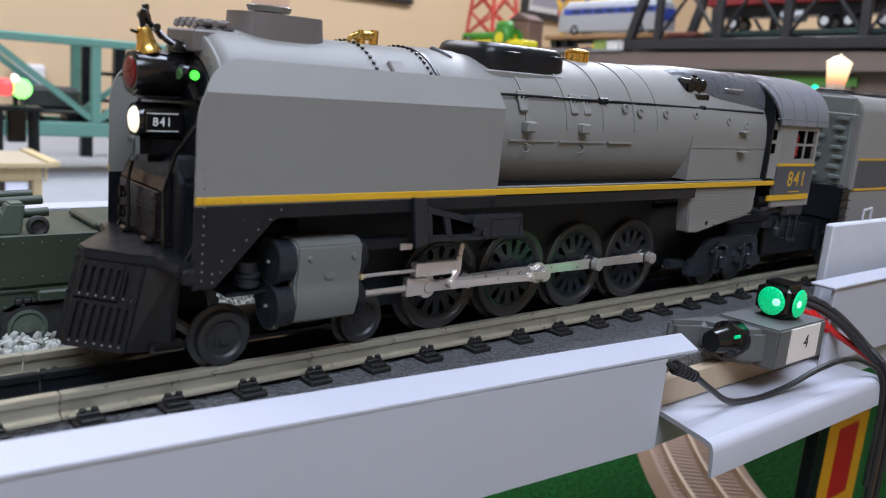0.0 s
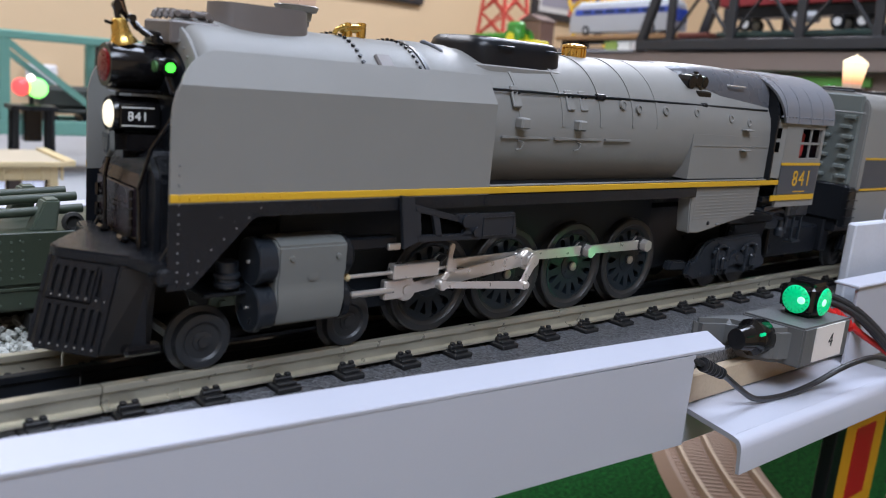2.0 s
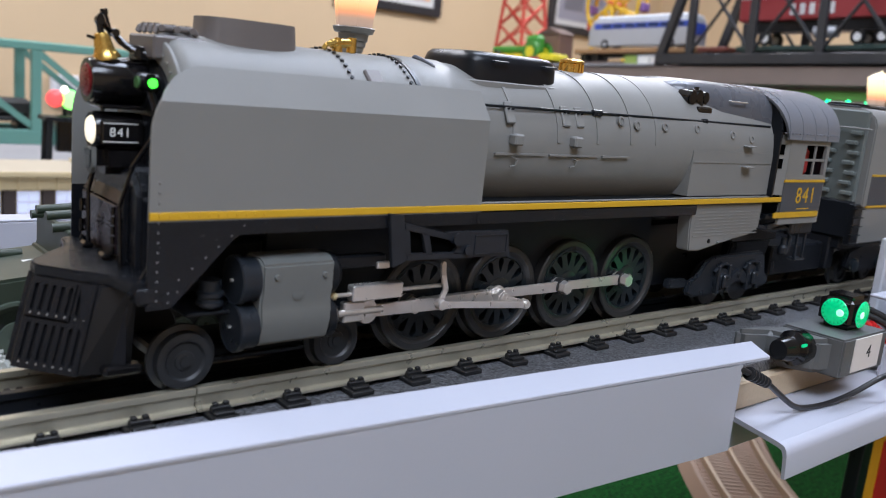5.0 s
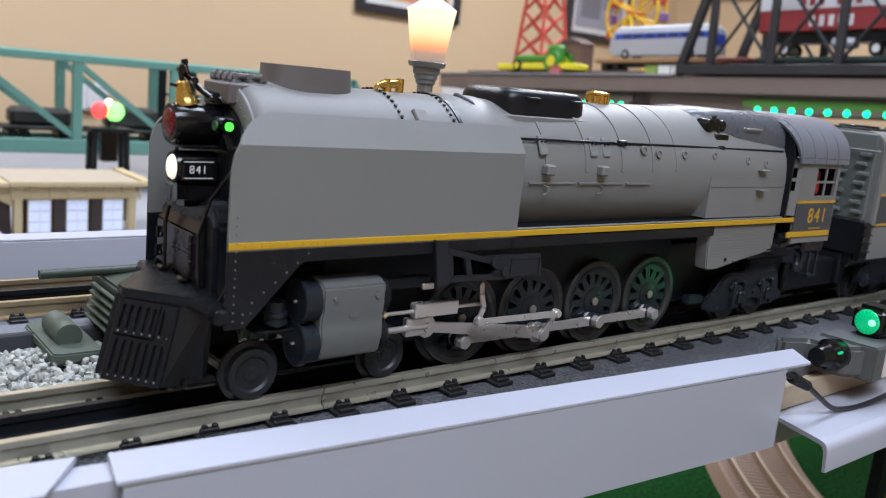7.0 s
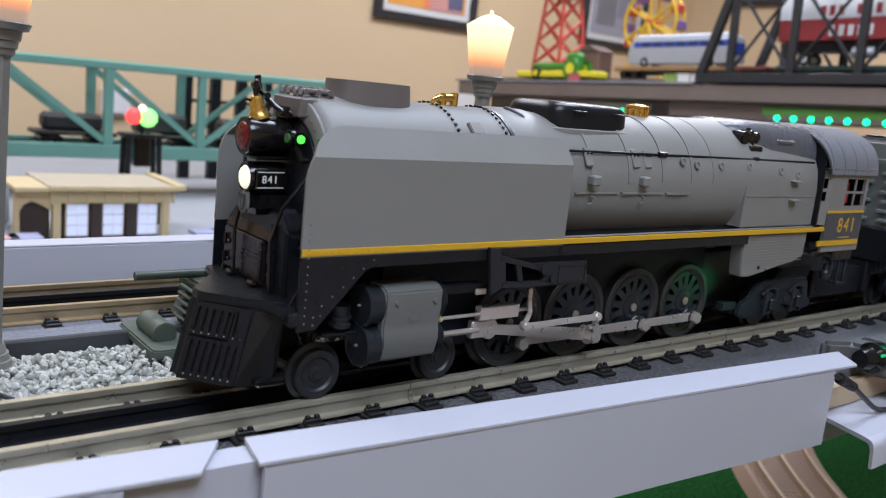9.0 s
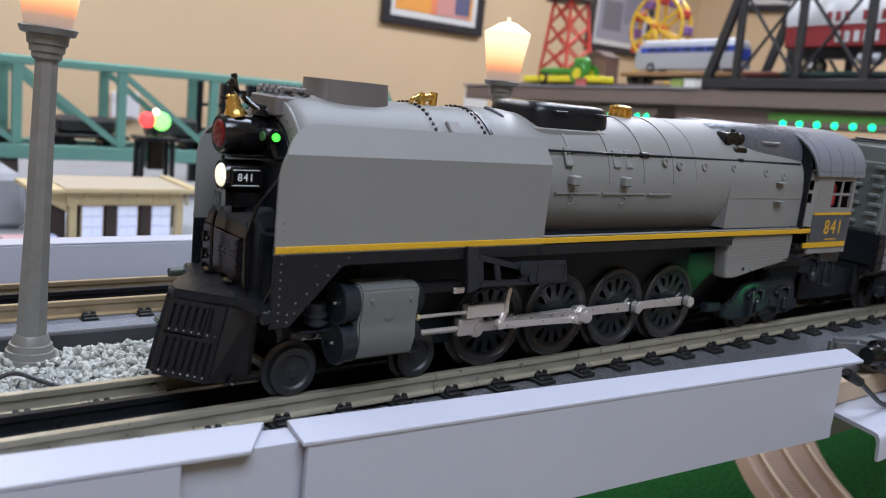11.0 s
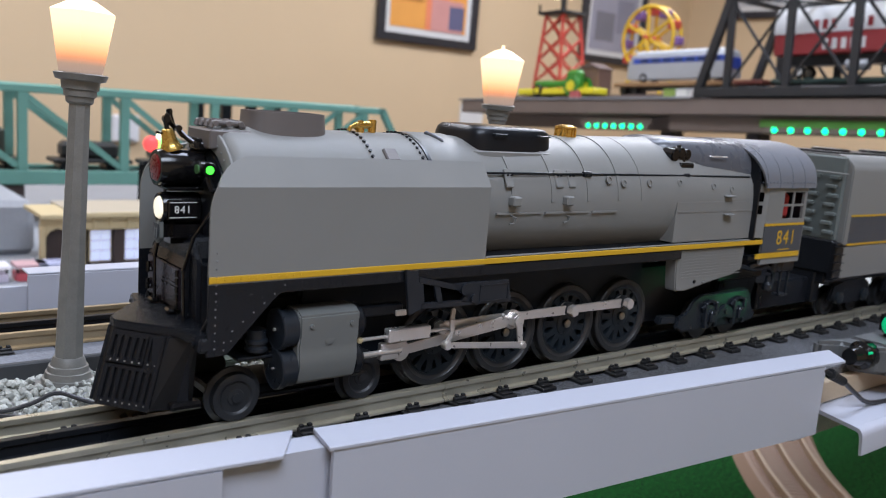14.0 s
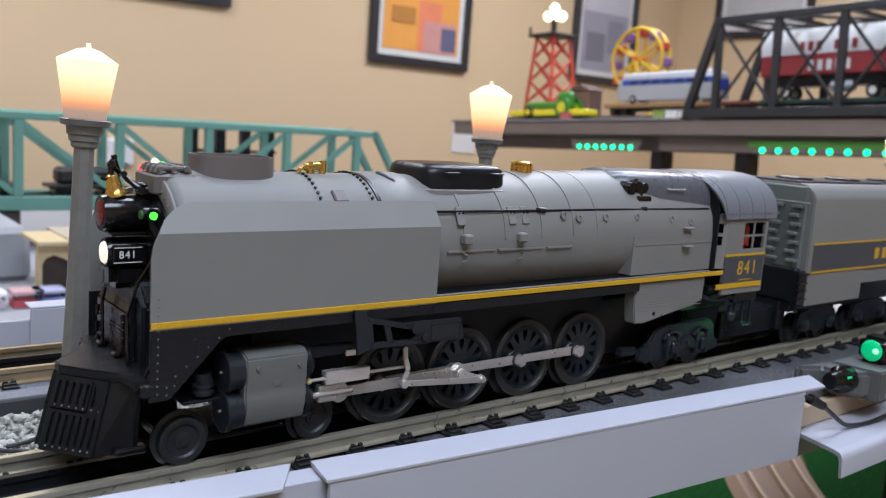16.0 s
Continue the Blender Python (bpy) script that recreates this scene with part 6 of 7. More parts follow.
for k in range(3):
    x = SX0 + 0.0215 + k * 0.0535
    w = part("window", box(N(), x, x + 0.034, SY0 + 0.012, SY0 + 0.018, 0.012, 0.064), M_CREAM, st, "window frame with lit panes")
    for i in range(2):
        for j in range(3):
            part("pane", box(N(), x + 0.002 + i * 0.0155, x + 0.0165 + i * 0.0155, SY0 + 0.010, SY0 + 0.0122, 0.014 + j * 0.0165, 0.029 + j * 0.0165), M_WINLIT, w)
    if k < 2:
        part("panel", box(N(), x + 0.036, x + 0.0525, SY0 + 0.003, SY0 + 0.016, 0, 0.066, 0.0008), M_DBROWN, st)
    part("sill", box(N(), x - 0.001, x + 0.035, SY0 + 0.004, SY0 + 0.0185, 0.008, 0.012, 0.0005), M_DBROWN, st)
for k in range(8):
    x = SX0 - 0.004 + k * 0.0262
    part("pilaster", box(N(), x, x + 0.004, SY0 - 0.006, SY0 - 0.001, 0.066, 0.090, 0.0005), M_CREAM, st)
M_TANROOF = mat("tan_roof", (0.42, 0.36, 0.27), 0.7, 0, 0.15, 30)
roof = part("roof", box(N(), SX0 - 0.006, SX1 + 0.006, SY0 - 0.012, SY1 + 0.10, 0.088, 0.0925), M_TANROOF, st, "flat tan roof with cream edge")
part("roof_edge", box(N(), SX0 - 0.008, SX1 + 0.012, SY0 - 0.0155, SY0 - 0.0122, 0.087, 0.0945, 0.0008), M_CREAM, roof)
part("roof_edge", box(N(), SX1 + 0.0065, SX1 + 0.022, SY0 - 0.0120, SY1 + 0.10, 0.087, 0.096, 0.0008), M_CREAM, roof)
part("roof_edge", box(N(), SX0 - 0.055, SX0 - 0.0085, SY0 - 0.0155, SY1 + 0.06, 0.086, 0.0925, 0.0008), M_CREAM, roof)
part("side_post", box(N(), SX0 - 0.052, SX0 - 0.044, SY0 + 0.002, SY0 + 0.012, 0, 0.086, 0.0008), M_CREAM, st)
part("side_wall", box(N(), SX0 - 0.044, SX0 - 0.001, SY0 + 0.012, SY1, 0.0, 0.068), M_DBROWN, st)
part("arch_head", prism(N(), [(SX0 - 0.044, 0.086), (SX0 - 0.044, 0.055), (SX0 - 0.039, 0.064), (SX0 - 0.028, 0.069), (SX0 - 0.016, 0.064), (SX0 - 0.001, 0.055), (SX0 - 0.001, 0.086)], "y", SY0 + 0.002, SY0 + 0.0115), M_CREAM, st)
# low goods and lit sign clutter beside the station
for k, (x, c, e) in enumerate(((0.0, (0.5, 0.08, 0.1), 0.0), (0.03, (0.25, 0.28, 0.6), 0.0), (-0.05, (0.55, 0.5, 0.6), 0.5), (-0.1, (0.6, 0.3, 0.3), 0.4), (0.3, (0.1, 0.12, 0.45), 0.0), (0.335, (0.12, 0.15, 0.5), 0.0))):
    c2 = thing("shop_stall", "small colourful toy stall beside the station", "toy stall", "stalls by the station", at=pose(x, 1.02, Z_RT))
    part("counter", box(N(), -0.02, 0.02, -0.015, 0.015, 0, 0.012, 0.001), mat("stall_paint", c, 0.5), c2)
    part("canopy", box(N(), -0.022, 0.022, -0.02, 0.015, 0.02, 0.026, 0.001), mat("stall_canopy", tuple(0.5 * v + 0.3 for v in c), 0.5, emit=e), c2)
    for dx in (-0.018, 0.018):
        part("pole", rod(N(), (dx, -0.012, 0.012), (dx, -0.012, 0.02), 0.0015, seg=6), M_BLACK, c2)
dk = tagged(part("grey_scenic_block", box(N(), -0.42, 0.05, 1.2, 1.5, Z_RT, -0.088, 0.01), M_SLATE), "grey scenic base block behind the station", "scenery", kind="structure")
# signal with red and green lights on a black trestle
sg2 = thing("signal_tower", "black toy signal tower with red and green lights lit", "toy signal", at=pose(0.262, 1.22, Z_RT - 0.013))
for dx in (-0.026, 0.026):
    for dy in (-0.015, 0.015):
        part("leg", rod(N(), (dx * 1.15, dy, 0), (dx, dy, 0.168), 0.005, seg=8), M_BLACK, sg2)
part("platform", box(N(), -0.036, 0.036, -0.022, 0.022, 0.166, 0.173, 0.001), M_BLACK, sg2)
part("cabinet", box(N(), -0.014, 0.014, -0.01, 0.01, 0.115, 0.175, 0.002), M_GLOSS, sg2)
part("mast", rod(N(), (0, 0, 0.17), (0, 0, 0.205), 0.004, seg=8), M_BLACK, sg2)
part("green_light", lathe(N(), [(0, 0.016), (0.004, 0.015), (0.007, 0.008)], (0.006, -0.012, 0.201), (0, -1, 0), 20), mat("green_glow", (0.2, 1, 0.3), 0.3, emit=1.6, glow=(0.30, 1.0, 0.16)), sg2, "lit green light")
part("red_light", lathe(N(), [(0, 0.014), (0.004, 0.013), (0.007, 0.007)], (-0.018, -0.010, 0.202), (-0.4, -1, 0), 20), mat("red_glow", (1, 0.1, 0.1), 0.3, emit=1.3, glow=(1.0, 0.05, 0.05)), sg2, "lit red light")
part("white_light", lathe(N(), [(0, 0.006), (0.003, 0.005), (0.005, 0.002)], (-0.004, -0.012, 0.217), (0, -1, 0.2), 20), mat("white_glow", (1, 0.9, 0.8), 0.3, emit=2.5, glow=(1.0, 0.9, 0.75)), sg2)

# green truss bridge
gb = thing("green_truss_bridge", "sea-green toy truss bridge on dark piers", "toy bridge")
BX0, BX1, BZ0, BZ1 = -0.86, 0.93, -0.098, 0.096
xs = [0.095 - 0.195 * 5 + 0.195 * k for k in range(10)]
for y in (1.5, 1.62):
    part("bottom_chord", box(N(), BX0 - 0.1, BX1 + 0.11, y - 0.008, y + 0.008, BZ0, BZ0 + 0.028, 0.002), M_TEAL, gb)
    part("top_chord", box(N(), BX0, BX1, y - 0.008, y + 0.008, BZ1 - 0.016, BZ1, 0.002), M_TEAL, gb)
    part("end_post", prism(N(), [(BX1 - 0.014, BZ1), (BX1 + 0.004, BZ1), (BX1 + 0.11, BZ0 + 0.028), (BX1 + 0.09, BZ0 + 0.028)], "y", y - 0.008, y + 0.008, 0.001), M_TEAL, gb)
    for x in xs:
        part("vertical", box(N(), x - 0.009, x + 0.009, y - 0.007, y + 0.007, BZ0 + 0.028, BZ1 - 0.016, 0.001), M_TEAL, gb)
    for i, (xa, xb) in enumerate(zip(xs, xs[1:])):
        za, zb = (BZ1 - 0.016, BZ0 + 0.03) if xa < 0.4 else (BZ0 + 0.03, BZ1 - 0.016)
        d = Vector((xb - xa, 0, zb - za)).normalized()
        n = Vector((-d.z, 0, d.x)) * 0.006
        part("diagonal", prism(N(), [(xa + n.x, za + n.z), (xb + n.x, zb + n.z), (xb - n.x, zb - n.z), (xa - n.x, za - n.z)], "y", y - 0.004, y + 0.004), M_TEAL, gb)
for x in xs:
    part("cross_beam", box(N(), x - 0.006, x + 0.006, 1.508, 1.612, BZ1 - 0.014, BZ1 - 0.003), M_TEAL, gb)
part("bridge_deck", box(N(), BX0 - 0.1, BX1 + 0.11, 1.508, 1.612, BZ0 + 0.004, BZ0 + 0.02), M_BLACK, gb)
for x in (-0.7, 0.05, 1.0):
    part("pier", box(N(), x - 0.05, x + 0.05, 1.5, 1.62, Z_RT, BZ0, 0.003), M_DBROWN, gb)
for x, ln, hh, c in ((-0.28, 0.2, 0.055, (0.03, 0.045, 0.03)), (0.0, 0.22, 0.06, (0.035, 0.04, 0.03)), (0.24, 0.16, 0.035, (0.02, 0.02, 0.02)), (0.42, 0.15, 0.045, (0.03, 0.035, 0.03)), (0.62, 0.18, 0.04, (0.025, 0.025, 0.025))):
    fc = thing("freight_car", "dark olive toy freight car crossing the green bridge", "toy train car", "cars on the bridge", at=pose(x, 1.56, BZ0 + 0.02))
    mm = mat("dark_car", c, 0.5, 0, 0.3, 60)
    part("car_body", box(N(), -ln / 2, ln / 2, -0.03, 0.03, 0.02, 0.028, 0.002), mm, fc)
    part("load", box(N(), -ln / 2.6, ln / 3, -0.024, 0.024, 0.028, 0.028 + hh, 0.008), mm, fc)
    for dx in (-ln * 0.36, -ln * 0.22, ln * 0.22, ln * 0.36):
        part("wheel", rod(N(), (dx, -0.025, 0.01), (dx, 0.025, 0.01), 0.01, seg=14), M_BLACK, fc)
# black trestle columns behind the bridge
tc = thing("black_trestle", "black toy steel trestle behind the green bridge", "toy trestle")
for x in (0.565, 0.64, 0.71, 0.78):
    part("column", box(N(), x - 0.013, x + 0.013, 1.78, 1.80, Z_RT, 0.086, 0.001), M_BLACK, tc)
part("brace", box(N(), 0.55, 0.80, 1.782, 1.798, 0.012, 0.02), M_BLACK, tc)
part("brace", box(N(), 0.55, 0.80, 1.782, 1.798, -0.05, -0.042), M_BLACK, tc)

# ---- pictures and wall fittings ----
M_FRAME = mat("dark_frame", (0.025, 0.025, 0.032), 0.4, 0, 0.2, 20)
M_MATBOARD = mat("mat_board", (0.7, 0.7, 0.7), 0.7)


def picture(x0, x1, z0, z1, y, label, fields, east=False, border=0.055):
    p = thing("framed_picture", label, "picture", "framed pictures")
    for a, c, e, f in ((x0, x1, z0, z0 + border * 0.7), (x0, x1, z1 - border * 0.7, z1), (x0, x0 + border * 0.7, z0 + border * 0.7, z1 - border * 0.7), (x1 - border * 0.7, x1, z0 + border * 0.7, z1 - border * 0.7)):
        part("frame_bar", box(N(), a, c, y - 0.03, y, e, f, 0.003), M_FRAME, p)
    part("mat_board", box(N(), x0 + 0.02, x1 - 0.02, y - 0.014, y - 0.002, z0 + 0.02, z1 - 0.02), M_MATBOARD, p)
    ix0, ix1, iz0, iz1 = x0 + border * 1.25, x1 - border * 1.25, z0 + border * 1.25, z1 - border * 1.25
    for k, (u0, u1, v0, v1, c) in enumerate(fields):
        part("print" if k == 0 else "print_patch", box(N(), ix0 + (ix1 - ix0) * u0, ix0 + (ix1 - ix0) * u1, y - 0.0165 - 0.001 * k, y - 0.014 - 0.001 * k, iz0 + (iz1 - iz0) * v0, iz0 + (iz1 - iz0) * v1), mat("print_ink", c, 0.5, 0, 0.15, 12), p)
    if east:
        p.matrix_basis = Matrix.Translation((EAST_X, 0, 0)) @ pose(0, 0, 0, 0, 0, -90)
    return p


EAST_X = 4.14
picture(1.872, 2.45, 0.375, 1.0, WALL_Y, "black framed orange print with white mat", ((0, 1, 0, 1, (0.80, 0.36, 0.08)), (0.45, 0.75, 0.0, 0.48, (0.80, 0.25, 0.13)), (0.52, 0.95, 0.0, 0.3, (0.62, 0.3, 0.28)), (0.76, 0.96, 0.03, 0.25, (0.12, 0.12, 0.22)), (0.1, 0.4, 0.25, 0.4, (0.5, 0.22, 0.05))))
picture(3.185, 3.70, 0.40, 1.05, WALL_Y, "black framed grey photograph with white mat", ((0, 1, 0, 1, (0.34, 0.34, 0.42)), (0, 1, 0.62, 1, (0.55, 0.56, 0.64)), (0.1, 0.5, 0.1, 0.4, (0.2, 0.2, 0.24)), (0.55, 0.9, 0.2, 0.55, (0.25, 0.25, 0.32))))
picture(0.7, 1.20, 0.515, 1.0, WALL_Y, "black framed print high on the wall", ((0, 1, 0, 1, (0.4, 0.38, 0.36)),))
picture(-2.75, -2.15, 0.72, 1.3, 0.0, "black framed print on the side wall", ((0, 1, 0, 1, (0.5, 0.52, 0.55)),), east=True)
sw = thing("outlet_box", "white plastic outlet box on the wall", "outlet", at=pose(0.772, WALL_Y, -0.072))
part("plate", box(N(), -0.052, 0.052, -0.03, 0, -0.052, 0.052, 0.008), mat("white_plate", (0.75, 0.76, 0.8), 0.4), sw)
part("cover", box(N(), -0.03, 0.03, -0.036, -0.029, -0.04, 0.04, 0.004), mat("white_plate_b", (0.7, 0.71, 0.75), 0.4), sw)
tagged(part("paper_notice", box(N(), 2.40, 2.55, WALL_Y - 0.006, WALL_Y - 0.001, -0.02, 0.12), M_MATBOARD), "white paper pinned to the wall", "paper")

# ---- east shelf with upper train ----
SHELF = Matrix.Translation((1.55, 1.02, 0.188)) @ pose(0, 0, 0, -3.0, 0, 0)   # local: x back, y along (far is +), z up from the shelf top
M_SHELF = mat("brown_shelf", (0.17, 0.13, 0.11), 0.6, 0, 0.25, 12, 0.1, 300)
M_STRIP = mat("grey_strip", (0.22, 0.22, 0.23), 0.5, 0, 0.2, 20)
M_DBLUE = mat("bus_blue", (0.015, 0.06, 0.38), 0.3, coat=0.4)
M_SILVER = mat("bus_silver", (0.42, 0.45, 0.5), 0.35, 0.4, 0.08, 30)
M_BWHITE = mat("bus_white", (0.75, 0.77, 0.8), 0.35)
M_TRUSS = mat("black_truss", (0.018, 0.019, 0.022), 0.45, 0, 0.25, 30)
M_CRED = mat("car_red", (0.30, 0.03, 0.035), 0.45, 0, 0.15, 20)
M_RUST = mat("flatcar_red", (0.16, 0.04, 0.03), 0.55, 0, 0.2, 20)
M_DGREEN = mat("dark_green_frame", (0.02, 0.045, 0.04), 0.5, 0, 0.2, 20)
M_FYELLOW = mat("wheel_yellow", (0.75, 0.47, 0.03), 0.45)
M_TRED = mat("tower_red", (0.55, 0.06, 0.04), 0.5)
M_TGREEN = mat("tractor_green", (0.04, 0.22, 0.03), 0.4)
M_TYEL = mat("tractor_yellow", (0.72, 0.62, 0.03), 0.4)

shelf = tagged(part("shelf", box(N(), 0.0, 0.75, -1.2, 0.93, -0.045, -0.006, 0.002), M_SHELF), "brown wooden train shelf along the wall", "shelf", kind="structure")
shelf.matrix_basis = SHELF
o = tagged(part("shelf_front_strip", box(N(), -0.006, 0.75, 0.012, 0.94, -0.006, 0.0, 0.001), M_STRIP), "grey strip along the shelf edge", "shelf edge", kind="structure")
o.matrix_basis = SHELF
o = tagged(part("shelf_underbeam", box(N(), 0.12, 0.2, -1.2, 0.9, -0.085, -0.045, 0.002), M_SHELF), "brown beam under the shelf", "shelf beam", kind="structure")
o.matrix_basis = SHELF
o = tagged(part("shelf_underbox", box(N(), 0.03, 0.16, -0.62, 0.10, -0.085, -0.0455, 0.002), M_SHELF), "dark wooden block under the shelf", "shelf beam", kind="structure")
o.matrix_basis = SHELF
for y in (0.22, -0.055):
    ps = tagged(part("shelf_post", box(N(), 0.18, 0.235, y - 0.02, y + 0.02, -1.15, -0.085, 0.002), mat("dark_post", (0.055, 0.04, 0.045), 0.5, 0, 0.2, 10)), "dark brown post under the shelf", "post", "shelf posts")
    ps.matrix_basis = SHELF

# black truss bridge
tb = thing("black_truss_bridge", "black toy steel truss bridge on the shelf", "toy bridge", at=SHELF)
H0, H1 = 0.0, 0.238
ys = [0.0, -0.085, -0.24, -0.395, -0.55, -0.705, -0.86]
for x in (0.0, 0.23):
    part("bottom_chord", box(N(), x - 0.008, x + 0.008, -1.15, 0.005, H0 - 0.002, H0 + 0.022, 0.002), M_TRUSS, tb)
    part("top_chord", box(N(), x - 0.009, x + 0.009, -1.1, ys[1] + 0.01, H1 - 0.014, H1 + 0.004, 0.002), M_TRUSS, tb)
    part("end_post", prism(N(), [(0.004, 0.02), (-0.018, 0.02), (ys[1] - 0.008, H1), (ys[1] + 0.014, H1)], "x", x - 0.008, x + 0.008, 0.001), M_TRUSS, tb)
    for y in ys[1:]:
        part("vertical", box(N(), x - 0.006, x + 0.006, y - 0.009, y + 0.009, H0 + 0.02, H1 - 0.012, 0.001), M_TRUSS, tb)
    for i, (ya, yb) in enumerate(zip(ys[1:], ys[2:])):
        za, zb = (H1 - 0.014, H0 + 0.022)
        for (a, c) in ((ya, yb), (yb, ya)):
            part("diagonal", tube(N(), [(x, a, za), (x, c, zb)], 0.0042, 6), M_TRUSS, tb)
for y in ys[1:]:
    part("cross_beam", box(N(), 0.0, 0.23, y - 0.006, y + 0.006, H1 - 0.01, H1), M_TRUSS, tb)
for ya, yb in zip(ys[1:], ys[2:]):
    part("top_brace", tube(N(), [(0, ya, H1 - 0.004), (0.23, yb, H1 - 0.004)], 0.004, 6), M_TRUSS, tb)
part("bridge_deck", box(N(), 0.01, 0.22, -1.15, 0.0, 0.004, 0.012), M_TRUSS, tb)


def flatcar(y0, y1, x, z, deck, label):
    c = thing("flat_car", label, "toy train car", "upper train cars", at=SHELF)
    part("deck", box(N(), x - 0.03, x + 0.03, y0, y1, z + 0.022, z + 0.034, 0.002), deck, c)
    part("sill", box(N(), x - 0.012, x + 0.012, y0 + 0.01, y1 - 0.01, z + 0.012, z + 0.022), M_BLACK, c)
    for y in (y0 + 0.03, y0 + 0.07, y1 - 0.07, y1 - 0.03):
        part("wheel", rod(N(), (x - 0.022, y, z + 0.011), (x + 0.022, y, z + 0.011), 0.011, seg=16), M_BLACK, c)
    return c


o = tagged(part("upper_track", box(N(), 0.09, 0.17, -1.15, 0.9, 0.0, 0.014, 0.002), mat("upper_roadbed", (0.10, 0.07, 0.06), 0.7, 0, 0.3, 30)), "brown roadbed of the upper track", "train track", kind="structure")
o.matrix_basis = SHELF
flatcar(-0.02, 0.36, 0.13, 0.014, mat("wood_deck", (0.30, 0.17, 0.08), 0.6, 0, 0.2, 30), "toy flat car with wooden deck carrying a bus")
flatcar(-0.12, -0.035, 0.13, 0.014, M_RUST, "dark red toy flat car inside the black bridge")
flatcar(-0.60, -0.14, 0.13, 0.014, M_DGREEN, "dark green toy flat car carrying a trailer")
# bus
bus = thing("toy_bus", "silver, blue and white toy motor coach on a flat car", "toy bus", at=SHELF @ Matrix.Translation((0.13, 0.145, 0.048)))
sec = [(-0.028, 0.008), (-0.028, 0.062), (-0.024, 0.078), (-0.014, 0.084), (0.014, 0.084), (0.024, 0.078), (0.028, 0.062), (0.028, 0.008)]
rings = []
for y, k in ((0.168, 0.72), (0.158, 0.92), (0.14, 1), (-0.14, 1), (-0.158, 0.95), (-0.165, 0.8)):
    rings.append([(u * (0.8 + 0.2 * k), y, 0.008 + (w - 0.008) * k) for u, w in sec])
part("body", loft(N(), rings), M_SILVER, bus, "ribbed silver body", smooth=50)
part("blue_band", box(N(), -0.0286, 0.0286, -0.15, 0.15, 0.05, 0.066, 0.001), M_DBLUE, bus)
part("roof", loft(N(), [[(-0.0262, y, 0.0715), (-0.015, y, 0.0858), (0.015, y, 0.0858), (0.0262, y, 0.0715)] for y in (0.146, -0.146)]), M_BWHITE, bus)
for k in range(7):
    part("window", box(N(), -0.0291, -0.0284, -0.135 + k * 0.038, -0.105 + k * 0.038, 0.053, 0.064), mat("bus_glass", (0.02, 0.04, 0.12), 0.15), bus)
part("rear_panel", box(N(), -0.02, 0.02, -0.168, -0.163, 0.03, 0.06, 0.002), M_DBLUE, bus)
for y in (0.11, -0.1):
    for x in (-0.0285, 0.0225):
        w = part("wheel", rod(N(), (x, y, 0.012), (x + 0.006, y, 0.012), 0.0135, seg=20, bevel=0.001), M_BLACK, bus)
        part("hub", rod(N(), (x - 0.0006, y, 0.012), (x + 0.001, y, 0.012), 0.006, seg=14), M_SILVER, w)
# red and white trailer
tr = thing("trailer_van", "red and white toy trailer with illegible lettering", "toy trailer", at=SHELF @ Matrix.Translation((0.13, -0.34, 0.048)))
part("red_lower", box(N(), -0.03, 0.03, -0.24, 0.2, 0.055, 0.105, 0.003), M_CRED, tr)
part("white_upper", loft(N(), [[(-0.03, y, 0.1052), (-0.03, y, 0.15), (-0.02, y, 0.166), (0.02, y, 0.166), (0.03, y, 0.15), (0.03, y, 0.1052)] for y in (-0.24, 0.2)]), mat("trailer_white", (0.68, 0.68, 0.68), 0.4), tr)
for k in range(7):
    if k != 3:
        part("lettering_bar", box(N(), -0.0312, -0.0298, 0.10 - k * 0.021 - 0.012, 0.10 - k * 0.021, 0.112, 0.134), M_CRED, tr)
for k in range(5):
    part("lettering_bar", box(N(), -0.0312, -0.0298, 0.075 - k * 0.022 - 0.012, 0.075 - k * 0.022, 0.066, 0.09), M_MATBOARD, tr)
for y in (0.13, -0.08, -0.13, -0.2):
    for x in (-0.028, 0.02):
        w = part("wheel", rod(N(), (x, y, 0.016), (x + 0.008, y, 0.016), 0.016, seg=18, bevel=0.001), M_BLACK, tr)
        part("hub", rod(N(), (x - 0.0006, y, 0.016), (x + 0.001, y, 0.016), 0.009, seg=14), M_MATBOARD, w)
part("underframe", box(N(), -0.02, 0.02, -0.22, 0.18, 0.03, 0.055), M_BLACK, tr)
part("fuel_tank", rod(N(), (-0.012, 0.02, 0.03), (-0.012, -0.03, 0.03), 0.014, seg=16), M_SILVER, tr)
# tractor on a yellow trailer
tc = thing("toy_tractor", "green and yellow toy farm tractor on the shelf", "toy tractor", at=SHELF @ Matrix.Translation((0.06, 0.52, 0.0)))
part("platform", box(N(), -0.03, 0.03, -0.15, 0.17, 0.012, 0.03, 0.003), M_TYEL, tc)
part("bonnet", box(N(), -0.014, 0.014, -0.02, 0.12, 0.035, 0.055, 0.006), M_TGREEN, tc)
part("cab", box(N(), -0.018, 0.018, -0.075, -0.02, 0.03, 0.085, 0.01), M_TGREEN, tc)
for y, r in ((-0.06, 0.03), (0.08, 0.018)):
    for x in (-0.034, 0.024):
        w = part("wheel", rod(N(), (x, y, r + 0.006), (x + 0.01, y, r + 0.006), r, seg=20, bevel=0.002), M_BLACK if y > 0 else M_TGREEN, tc)
        part("hub", rod(N(), (x - 0.001, y, r + 0.006), (x + 0.002, y, r + 0.006), r * 0.55, seg=16), M_TYEL, w)
